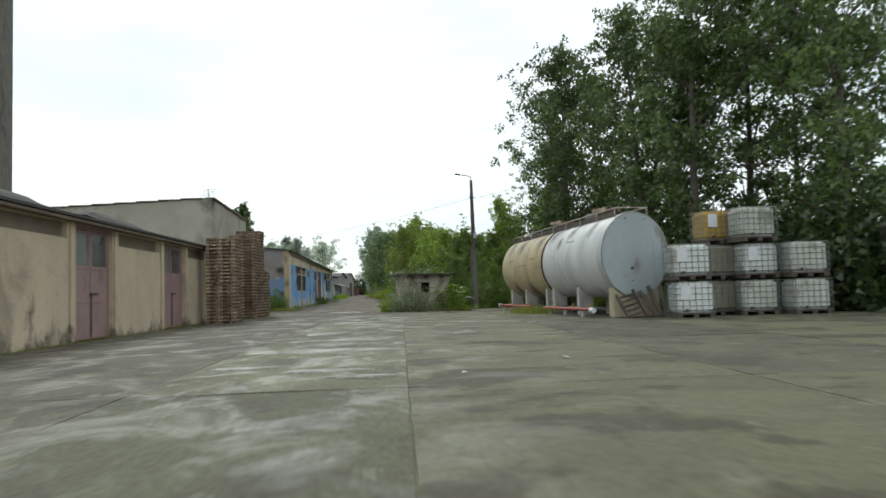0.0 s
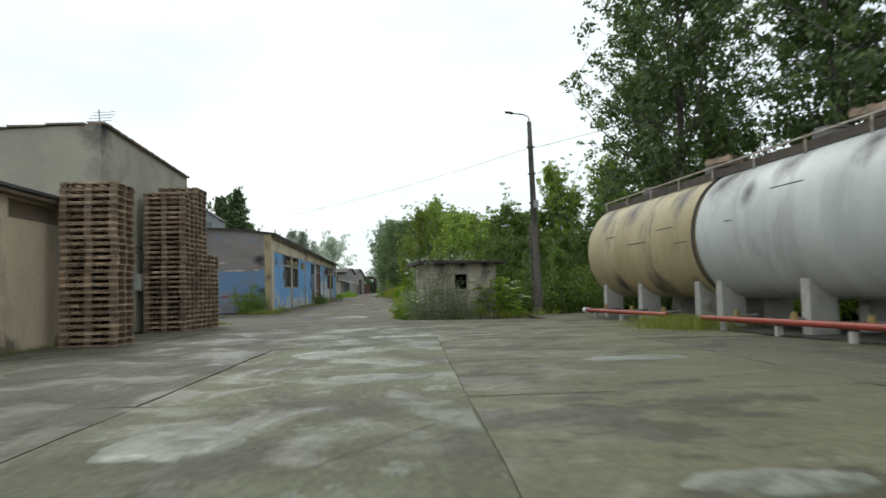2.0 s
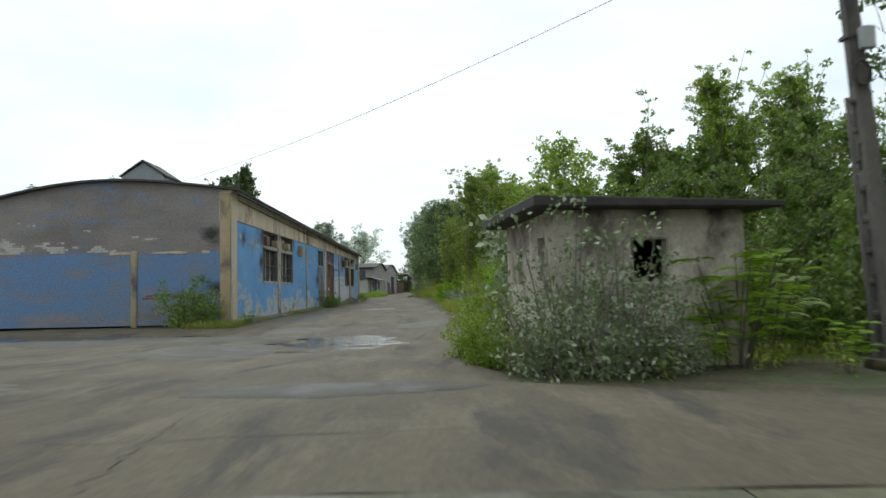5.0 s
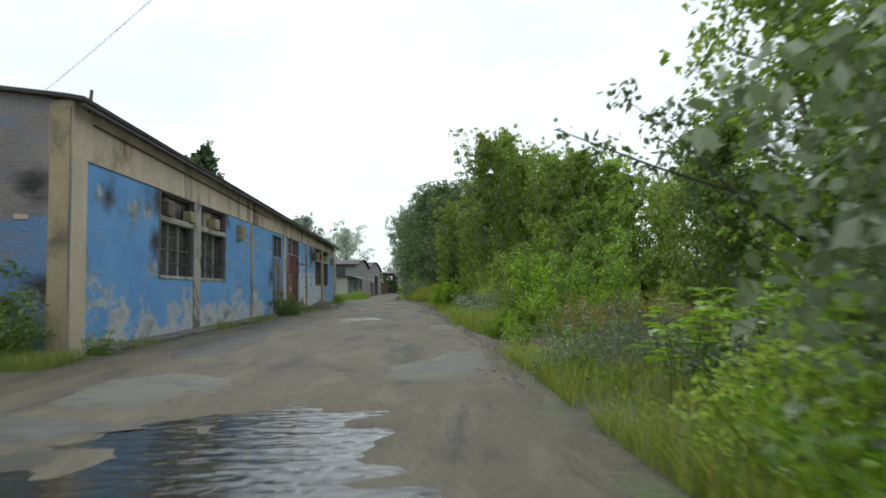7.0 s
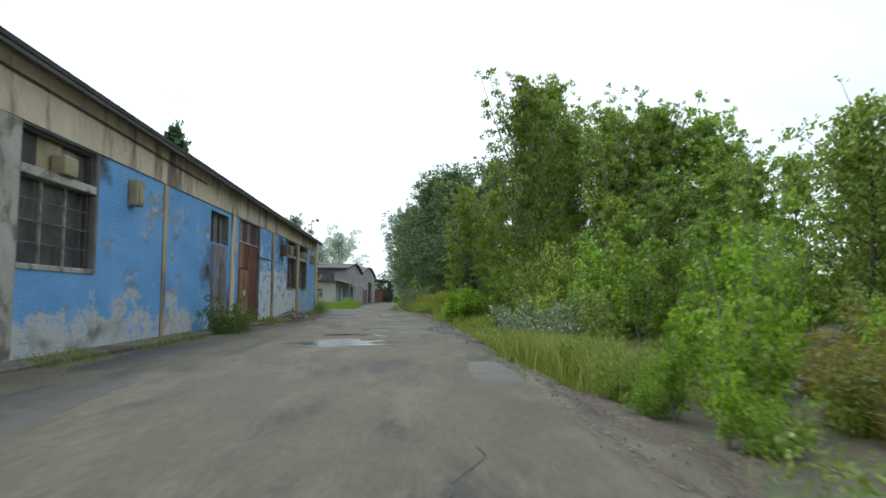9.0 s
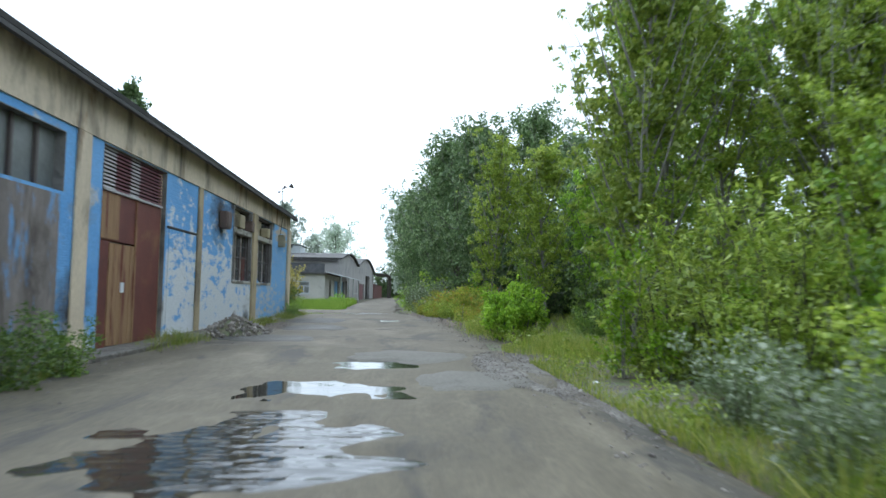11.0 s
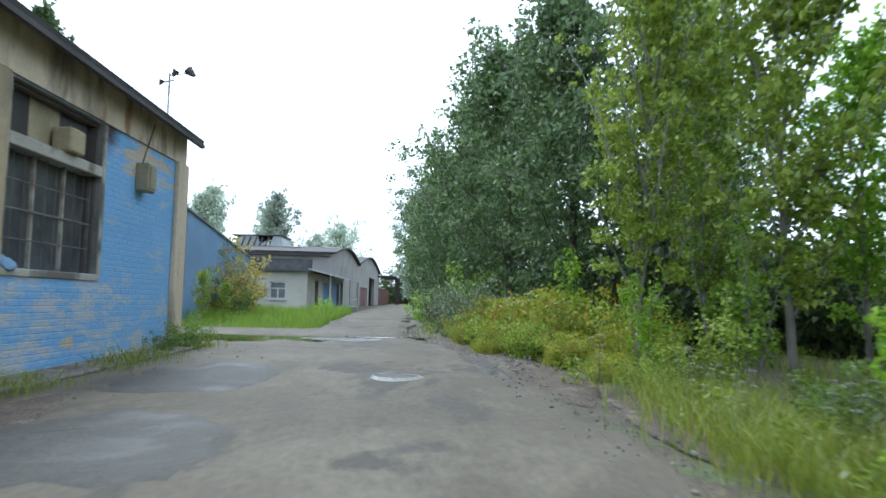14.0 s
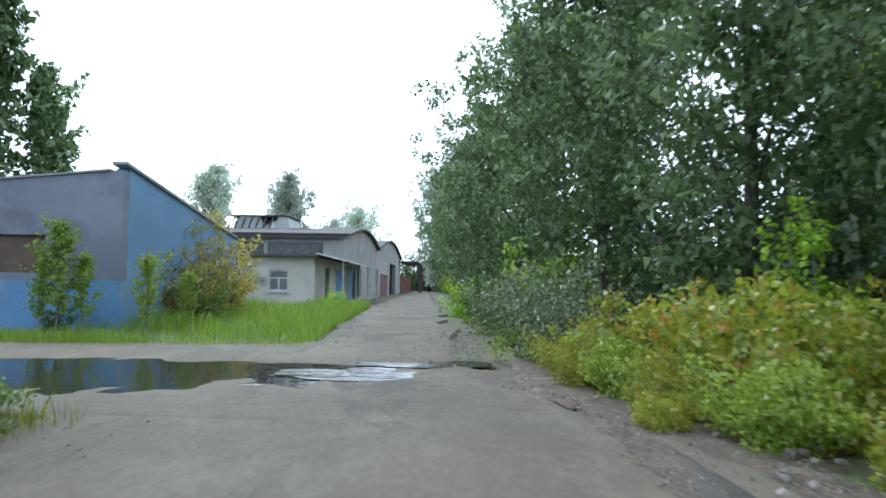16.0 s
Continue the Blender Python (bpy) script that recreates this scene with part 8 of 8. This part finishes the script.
# ---- puddles ----
def puddle(x, y, rx, ry, seed, label, z=0.012, rippled=False):
    bm = bmesh.new()
    ring = []
    for k in range(48):
        a = 6.2832 * k / 48
        f = 1 + 0.34 * noise.noise((1.6 * math.cos(a) + seed, 1.6 * math.sin(a), seed * 1.7)) + 0.14 * noise.noise((5 * math.cos(a), 5 * math.sin(a) + seed, 2.0))
        px, py = x + rx * f * math.cos(a), y + ry * f * math.sin(a)
        ring.append(bm.verts.new((px, py, gz(x, 98.0 if 95 < y < 101 else y) + z)))
    bm.faces.new(ring)
    bmesh.ops.triangulate(bm, faces=bm.faces)
    return tagged(part("puddle", bm, M["water_rippled" if rippled else "water"]), label, "puddle", "puddles", "structure")


for k, (x, y, rx, ry) in enumerate(HOLLOWS):
    if 98.2 < y < 98.8:
        continue
    wide = rx > 3 and y > 90
    puddle(x, y, 5.0 if wide else 1.6 * rx, 2.7 if wide else 1.6 * ry, 1.0 + k, "shallow rainwater puddle in a hollow of the road", -0.046 if wide else -0.036, x > -7 and (y < 74 or y > 95))

# ---- worn patches, joints and cracks of the road ----
def surface(x, y):
    """Height of the road or, past its rim, of the soil."""
    over = min(1.0, max(0.0, (x - road_right(y) + 0.35) / 0.3))
    return road_z(x, y) - 0.05 * over


def patch(x, y, rx, ry, seed, material, label):
    bm = bmesh.new()
    n = 40
    rings = []
    for f, up in ((1.0, -0.01), (0.93, 0.012), (0.5, 0.014)):
        ring = []
        for k in range(n):
            a = 6.2832 * k / n
            g = 1 + 0.3 * noise.noise((2 * math.cos(a) + seed, 2 * math.sin(a), seed)) + 0.15 * noise.noise((6 * math.cos(a), 6 * math.sin(a) + seed, 1.0))
            px, py = x + f * rx * g * math.cos(a), y + f * ry * g * math.sin(a)
            ring.append(bm.verts.new((px, py, (surface(px, py) if py > 38.6 else 0.006) + up)))
        rings.append(ring)
    for p, q in zip(rings, rings[1:]):
        for k in range(n):
            bm.faces.new((p[k], p[(k + 1) % n], q[(k + 1) % n], q[k]))
    bm.faces.new(rings[-1])
    return tagged(part("road_patch", bm, material, smooth=True), label, "road patch", "road patches", "structure")


for k, (x, y, rx, ry, mt) in enumerate(((-3.9, 79.2, 1.0, 0.9, "road_pale"), (-1.9, 58.0, 0.5, 1.6, "road_pale"), (-5.8, 55.5, 0.9, 1.2, "road_pale"), (-3.0, 76.2, 0.7, 0.9, "road_pale"), 
                                        (-3.4, 92.6, 0.35, 1.8, "road_dark"), (-7.6, 43.0, 1.5, 1.0, "road_pale"), (-2.8, 42.6, 1.6, 0.6, "road_dark"), (-2.0, 66.5, 0.4, 1.6, "road_pale"), (-9.5, 53.0, 3.6, 1.6, "road_dark"), (-6.2, 49.4, 1.6, 2.0, "road_dark"), (-6.6, 62.0, 0.6, 3.4, "road_dark"), (-7.4, 69.0, 0.5, 3.0, "road_dark"), (-6.9, 82.6, 1.0, 1.0, "road_dark"), (-6.6, 86.6, 0.9, 1.2, "road_dark"), (-6.9, 90.2, 0.8, 1.6, "road_dark"), (-2.3, 57.0, 0.7, 1.2, "road_pale"))):
    patch(x, y, rx, ry, 3.0 + 2.3 * k, M[mt], "worn patch of " + ("pale scraped concrete" if mt == "road_pale" else "dark damp mud") + " on the road")


for k, (x, y, rx, ry) in enumerate(((-1.5, 16.4, 1.45, 0.4), (-1.2, 12.9, 0.6, 0.22), (-0.7, 12.1, 0.5, 0.16), (-2.4, 13.6, 0.5, 0.2), (-1.9, 19.3, 0.7, 0.3), (-2.2, 22.2, 0.45, 0.6), (-1.0, 25.6, 0.6, 0.35), (-2.0, 29.0, 0.5, 0.7), (1.2, 20.8, 0.5, 0.22), (2.4, 27.0, 0.7, 0.3), (-0.8, 33.0, 0.8, 0.35))):
    patch(x, y, rx, ry, 40.0 + 1.9 * k, M["slab_pale"], "pale patch on the yard slabs")


def crack(pts, w, seed):
    bm = bmesh.new()
    pts = [Vector((*p, 0)) for p in pts]
    row = []
    total = 26
    for k in range(total + 1):
        f = k / total * (len(pts) - 1)
        i = min(int(f), len(pts) - 2)
        c = pts[i].lerp(pts[i + 1], f - i)
        d = (pts[i + 1] - pts[i]).normalized()
        s = Vector((-d.y, d.x, 0))
        c = c + s * 0.1 * noise.noise((k * 0.5, seed, 0)) + s * 0.04 * noise.noise((k * 1.7, seed, 4))
        ww = 0.6 * w * (0.35 + 0.6 * abs(noise.noise((k * 0.8, seed, 9))))
        row.append([bm.verts.new((p.x, p.y, (road_z(p.x, p.y) if p.y > 38.6 else 0.006) + 0.006)) for p in (c - s * ww, c + s * ww)])
    for p, q in zip(row, row[1:]):
        bm.faces.new((p[0], p[1], q[1], q[0]))
    bmesh.ops.recalc_face_normals(bm, faces=bm.faces)
    return tagged(part("road_crack", bm, M["crack"]), "open crack filled with dark dirt", "crack", "road cracks", "structure")


for k, (pts, w) in enumerate((
        (((-7.4, 101.6), (-5.0, 101.4)), 0.03), (((-7.6, 107.0), (-5.2, 106.8)), 0.03), (((-7.35, 99.6), (-7.1, 104.0), (-7.7, 108.0)), 0.035), (((-5.2, 77.8), (-4.2, 78.6), (-3.6, 80.1), (-2.9, 80.4)), 0.025), (((-7.6, 80.6), (-6.2, 80.9), (-4.6, 80.3), (-3.4, 79.6), (-2.4, 80.2)), 0.05),
        (((-2.2, 57.8), (-3.0, 59.5), (-2.6, 61.5)), 0.014), (((-5.6, 56.0), (-4.4, 57.4), (-3.2, 58.0)), 0.014), (((-8.0, 87.6), (-6.5, 88.0), (-5.6, 89.0)), 0.02), (((-4.2, 95.2), (-5.6, 95.6), (-7.4, 95.1)), 0.02), (((-8.2, 40.4), (-4.0, 39.9), (-0.6, 40.3)), 0.02), (((-3.3, 38.7), (-3.6, 41.0)), 0.02))):
    crack(pts, w, 1.7 * k)

for k, pts in enumerate((((-6.3, 14.0), (-4.8, 16.5), (-3.2, 17.2)), ((0.0, 9.0), (1.6, 10.2), (3.6, 10.0)), ((-3.0, 20.5), (-1.2, 21.4), (-0.2, 23.0)), ((4.0, 19.0), (5.2, 21.8), (7.0, 22.6)), ((-6.2, 26.0), (-4.0, 27.2), (-3.2, 29.5)), ((0.2, 33.0), (2.0, 34.6), (3.5, 34.2)), ((-8.0, 36.5), (-6.0, 35.8), (-3.2, 36.4)))):
    crack(pts, 0.018, 30 + 1.9 * k)

# ---- manhole, rubble, litter, kerb ----
hole = thing("manhole_cover", pose(-4.75, 90.55, road_z(-4.75, 90.55) - 0.028) @ Matrix.Scale(0.85, 4), "round dark manhole cover in the road", "manhole")
part("cover", rod((0, 0, 0.0), (0, 0, 0.046), 0.29, seg=32), M["dark_steel"], hole)
bm = bmesh.new()
for k in range(32):
    a0, a1 = 6.2832 * k / 32, 6.2832 * (k + 1) / 32
    q = [bm.verts.new((r * math.cos(a), r * math.sin(a), z)) for r, a, z in ((0.31, a0, 0.05), (0.31, a1, 0.05), (0.335, a1, 0.052), (0.335, a0, 0.052), (0.42 + 0.06 * math.sin(a1 + 2.2), a1, 0.01), (0.42 + 0.06 * math.sin(a0 + 2.2), a0, 0.01), (0.31, a1, 0.0), (0.31, a0, 0.0))]
    bm.faces.new((q[0], q[3], q[2], q[1]))
    bm.faces.new((q[3], q[5], q[4], q[2]))
    bm.faces.new((q[0], q[1], q[6], q[7]))
bmesh.ops.remove_doubles(bm, verts=bm.verts, dist=0.001)
part("ring", bm, M["slab_pale"], hole, "pale worn concrete ring")
random.seed(21)
def stone_mesh(sd):
    bm = bmesh.new()
    bmesh.ops.create_icosphere(bm, subdivisions=1, radius=1.0)
    for v in bm.verts:
        v.co *= 0.75 + 0.5 * noise.noise(v.co * 1.3 + Vector((sd, 0, 0)))
        v.co.z *= 0.7
    me = bpy.data.meshes.new("stone")
    bm.to_mesh(me)
    bm.free()
    me.materials.append(M["rubble"])
    return me


STONES = [stone_mesh(3.1 * k) for k in range(6)]
heap = thing("rubble_heap", pose(-7.95, 84.0, gz(-8, 84.1)), "heap of broken bricks and rubble against the wall", "rubble")
bm = bmesh.new()
rows_ = []
for i in range(9):
    r = i / 8
    rows_.append([bm.verts.new(((0.72 * r + 0.05 * math.sin(3 * a + i)) * math.cos(a), (1.5 * r + 0.08 * math.sin(2 * a)) * math.sin(a), 0.38 * (1 - r) ** 1.1 + 0.04 * noise.noise(Vector((4 * r, 2 * a, 1))) - 0.03)) for a in (6.2832 * k / 28 for k in range(28))])
for i in range(8):
    for k in range(28):
        bm.faces.new((rows_[i][k], rows_[i + 1][k], rows_[i + 1][(k + 1) % 28], rows_[i][(k + 1) % 28]))
part("mound", bm, M["soil"], heap, "brown earth and brick dust")
for k in range(298):
    a, r = random.uniform(0, 6.28), random.random() ** 0.55
    x, y = 0.85 * r * math.cos(a), 1.75 * r * math.sin(a)
    z = 0.39 * max(0.0, 1 - 1.12 * r) ** 1.1 + 0.02
    st = part("stone", STONES[k % 6], None, heap)
    st.matrix_basis = pose(x, y, z, random.uniform(0, 360), random.uniform(0, 360), random.uniform(0, 360)) @ Matrix.Scale(0.03 + 0.06 * random.random() ** 2, 4)
# gravel and leaf mould spilled over the right rim of the road
for k, (x, y, rx, ry, mt) in enumerate(((-2.15, 77.8, 0.75, 2.6, "gravel"), (-1.7, 75.2, 0.5, 1.8, "gravel"), (-3.35, 94.2, 0.55, 2.6, "debris"), (-2.85, 91.2, 0.5, 2.0, "debris"), (-2.2, 88.4, 0.35, 2.2, "debris"), (-3.9, 97.4, 0.4, 1.8, "debris"), (-1.35, 62.5, 0.35, 3.0, "debris"), (-1.35, 68.0, 0.3, 2.6, "gravel"), (-7.75, 86.5, 0.5, 2.2, "debris"))):
    patch(x, y, rx, ry, 90.0 + 1.7 * k, M[mt], "spill of " + ("grey gravel" if mt == "gravel" else "brown leaf mould and grit") + " over the road rim")
for nm, mt, zones, label in (("loose_gravel", "rubble", ((-2.15, 77.8, 0.8, 2.7, 2600), (-1.7, 75.2, 0.55, 1.9, 1300), (-1.35, 68.0, 0.35, 2.8, 700), (-7.7, 86.3, 0.5, 2.2, 700), (-3.3, 94.0, 0.6, 2.8, 1000)), "loose grey gravel on the road rim"),
                             ("leaf_litter", "panel", ((-3.35, 94.2, 0.62, 2.8, 2200), (-2.85, 91.2, 0.55, 2.1, 1400), (-2.2, 88.4, 0.4, 2.3, 900), (-3.9, 97.4, 0.45, 1.9, 900), (-1.35, 62.5, 0.4, 3.2, 900)), "brown leaf litter along the road rim")):
    rgl, lv2, lf2 = np.random.default_rng(28), [], []
    for x0, y0, rx, ry, count in zones:
        for _ in range(count):
            a, r = 6.2832 * rgl.random(), math.sqrt(rgl.random())
            x, y = x0 + rx * r * math.cos(a), y0 + ry * r * math.sin(a)
            z, q, k, b = surface(x, y) + 0.012, 0.007 + 0.02 * rgl.random() ** 2.5, len(lv2), 6.2832 * rgl.random()
            up = (0.8 if nm == "loose_gravel" else 0.35) * q
            lv2 += [(x + q * math.cos(b + 2.0944 * j), y + q * math.sin(b + 2.0944 * j), z) for j in range(3)] + [(x + 0.2 * q, y, z + up)]
            lf2 += [(k, k + 1, k + 3), (k + 1, k + 2, k + 3), (k + 2, k, k + 3)]
    tagged(new(nm, mesh_of(nm, lv2, lf2, M[mt])), label, "gravel" if nm == "loose_gravel" else "leaf litter", kind="stuff")
# fine grit and crumbs of concrete along the rims of the road
gv, gf = [], []
rgg = np.random.default_rng(8)
for _ in range(5200):
    y = 57 + 48 * rgg.random()
    x = road_right(y) + 0.28 * rgg.normal() + 0.1 if rgg.random() < 0.75 else road_left(y) + 0.5 * abs(rgg.normal())
    if x < -12:
        continue
    r, k = 0.006 + 0.022 * rgg.random() ** 3, len(gv)
    z = max(road_z(x, y), gz(x, y) - 0.04) if x < road_right(y) else gz(x, y) - 0.05
    gv += [(x + r, y, z), (x - 0.6 * r, y + 0.9 * r, z), (x - 0.7 * r, y - 0.8 * r, z), (x, y, z + 0.9 * r)]
    gf += [(k, k + 1, k + 3), (k + 1, k + 2, k + 3), (k + 2, k, k + 3)]
grit = tagged(new("road_grit", mesh_of("road_grit", gv, gf, M["rubble"])), "fine grit and crumbs along the road rims", "gravel", kind="stuff")
# pale fallen branch in the scrub
fallen = thing("fallen_branch", pose(0, 0, 0), "pale dead branch lying in the scrub", "branch")
bm = bmesh.new()
limb(bm, [Vector((1.0, 64.3, 0.22)), Vector((2.0, 64.6, 0.12)), Vector((3.2, 64.5, 0.2)), Vector((4.8, 64.9, 0.34))], 0.02, 0.05, 7)
part("stem", bm, M["bark_pale"], fallen, smooth=True)
for p, q in (((2.0, 64.6, 0.12), (1.6, 65.3, 0.5)), ((3.2, 64.5, 0.2), (2.6, 64.0, 0.55)), ((3.9, 64.7, 0.26), (3.7, 65.4, 0.8))):
    bm = bmesh.new()
    limb(bm, [Vector(p), Vector(p).lerp(Vector(q), 0.5) + Vector((0, 0, 0.05)), Vector(q)], 0.016, 0.004, 5)
    part("twig", bm, M["bark_pale"], fallen)
gravel = thing("edge_gravel", pose(0, 0, 0), "loose stones and rubble along the road rim", "gravel")
for k in range(260):
    y = random.uniform(56, 100)
    x = road_right(y) - random.uniform(-0.25, 0.55)
    st = part("stone", STONES[k % 6], None, gravel)
    st.matrix_basis = pose(x, y, gz(x, y) + 0.004, random.uniform(0, 25), 0, random.uniform(0, 360)) @ Matrix.Scale(random.uniform(0.012, 0.035), 4)
for k in range(38):
    x, y = random.uniform(-3.6, -2.4), random.uniform(91.5, 96.0)
    st = part("stone", STONES[k % 6], None, gravel)
    st.matrix_basis = pose(x, y, gz(x, y) - 0.01, random.uniform(0, 25), 0, random.uniform(0, 360)) @ Matrix.Scale(random.uniform(0.02, 0.06), 4)
for x, y, r in ((-0.9, 77.4, 20), (-1.6, 76.0, 70), (0.4, 78.8, 40), (-2.3, 91.5, 10), (-1.6, 88.2, 30), (0.6, 12.0, 15), (2.2, 13.5, 60)):
    lt = thing("litter", pose(x, y, gz(x, y) + 0.02, 0, 0, r), "crumpled scrap of white litter", "litter", "litter")
    bm = bmesh.new()
    bmesh.ops.create_grid(bm, x_segments=4, y_segments=4, size=0.035)
    for v in bm.verts:
        v.co.z += 0.02 * noise.noise(v.co * 30 + Vector((x, y, 0))) + 0.012
    me_t = part("sheet", bm, M["litter"], lt)

# ---- bricks under the paint ----
def brick_mesh(name, w, h, d, material):
    b = 0.006
    v = [(0, 0, 0), (w, 0, 0), (w, 0, h), (0, 0, h), (b, -d, b), (w - b, -d, b), (w - b, -d, h - b), (b, -d, h - b)]
    f = [(4, 5, 6, 7), (0, 1, 5, 4), (1, 2, 6, 5), (2, 3, 7, 6), (3, 0, 4, 7)]
    return v, f


def brick_field(name, parent, m, length, z0, z1, material, skip, singles=None):
    """Courses of bricks on a wall face: the ones inside singles are objects of their own, the rest one mesh."""
    cw, ch = 0.25, 0.077
    bv, bf = brick_mesh("brick", cw - 0.008, ch - 0.008, 0.0022, material)
    one = mesh_of("brick", bv, bf, material)
    allv, allf = [], []
    rgn = np.random.default_rng(3)
    for j in range(int((z1 - z0) / ch)):
        for i in range(int(length / cw) - 1):
            u, z = i * cw + (cw / 2 if j % 2 else 0), z0 + j * ch
            if skip(u, z, cw, ch):
                continue
            dv = -0.0014 * rgn.random()
            if singles and singles(u, z):
                ob = part("brick", one, None, parent)
                ob.matrix_basis = m @ Matrix.Translation((u, dv, z))
            else:
                k = len(allv)
                allv += [tuple(m @ Vector((x + u, y + dv, zz + z))) for x, y, zz in bv]
                allf += [tuple(k + q for q in ff) for ff in bf]
    rest = part(name, mesh_of(name, allv, allf, material), None, parent)
    rest["kind"] = "stuff"


HOLES = [(a - BY0, b - BY0, c, d) for a, b, c, d in WINS + [NARROW, GATE]] + [(81.6 - BY0, 83.45 - BY0, -0.1, 2.5), (76.15 - BY0, 77.35 - BY0, -0.1, 2.5)]
HOLES += [(p - BY0, q - BY0, -0.2, 3.6) for p, q in ((59.4, 60.05), (66.1, 66.75), (72.2, 72.7), (78.25, 78.75), (83.4, 83.9), (88.55, 89.15), (93.9, 94.5))]
near_holes = lambda u, z, w, h: any(u + w > a - 0.04 and u < b + 0.04 and z + h > c - 0.1 and z < d + 0.01 for a, b, c, d in HOLES)
brick_field("brickwork", blue, EAST(BX, BY0), 81.6 - BY0, 0.35, 3.5, M["blue"], lambda u, z, w, h: near_holes(u, z, w, h) or noise.noise((u * 0.45, z * 0.5, 8.0)) < 0.12)
brick_field("brickwork", blue, EAST(BX, 81.65), 88.85 - 81.65, 0.35, 3.5, M["blue_worn"], lambda u, z, w, h: near_holes(u + 81.65 - BY0, z, w, h))
brick_field("brickwork", blue, EAST(BX, 88.85), BY1 - 88.85 - 0.3, 0.35, 3.5, M["blue_scraped"], lambda u, z, w, h: near_holes(u + 88.85 - BY0, z, w, h), lambda u, z: 89.2 < u + 88.85 < 93.9 and 0.42 < z < 1.42)
gable_holes = lambda u, z, w, h: z + h > arch(u) - 0.06 or z + h > arch(u + w) - 0.06 or u > 8.2 or (abs(u + 0.12 - 5.73) < 0.3 and z < 2.55)
# where the plaster has dropped off, courses lie bare: pale ones high up, a red strip low down
pale_courses = lambda u, z: 2.42 < z < 3.75 - 0.14 * u and u < 8.0 and noise.noise((u * 0.75, z * 1.7, 3.0)) + 0.25 * noise.noise((u * 4.0, z * 9.0, 1.0)) > 0.04 + 0.03 * u
red_courses = lambda u, z: 5.9 < u < 7.9 and 0.8 < z < 1.0 and noise.noise((u * 1.5, z * 3.0, 5.0)) > -0.25
brick_field("gable_brickwork", blue, SOUTH(BX - 9.0, BY0), 8.75, 0.1, 4.5, M["blue_gable"], lambda u, z, w, h: gable_holes(u, z, w, h) or pale_courses(u, z) or red_courses(u, z))
brick_field("bare_brickwork", blue, SOUTH(BX - 9.0, BY0), 8.75, 0.1, 4.5, M["gable_bare"], lambda u, z, w, h: gable_holes(u, z, w, h) or not pale_courses(u, z))
brick_field("bare_brickwork", blue, SOUTH(BX - 9.0, BY0), 8.75, 0.1, 4.5, M["gable_red"], lambda u, z, w, h: gable_holes(u, z, w, h) or not red_courses(u, z))
bm = bmesh.new()
for k in range(26):
    u = 4.9 + 0.13 * k
    lo, hi = 2.40 + 0.03 * noise.noise((u * 3, 0, 1)), 2.47 + 0.06 * noise.noise((u * 2.2, 4, 1))
    if noise.noise((u * 1.1, 2.0, 7.0)) > -0.2:
        add_box(bm, BX - 9.0 + u, BX - 9.0 + u + 0.126, BY0 - 0.022 - 0.008 * (k % 2), BY0 - 0.003, lo, hi)
part("plaster_edge", bm, M["plaster"], blue, "ragged cream edge of broken plaster")["kind"] = "stuff"
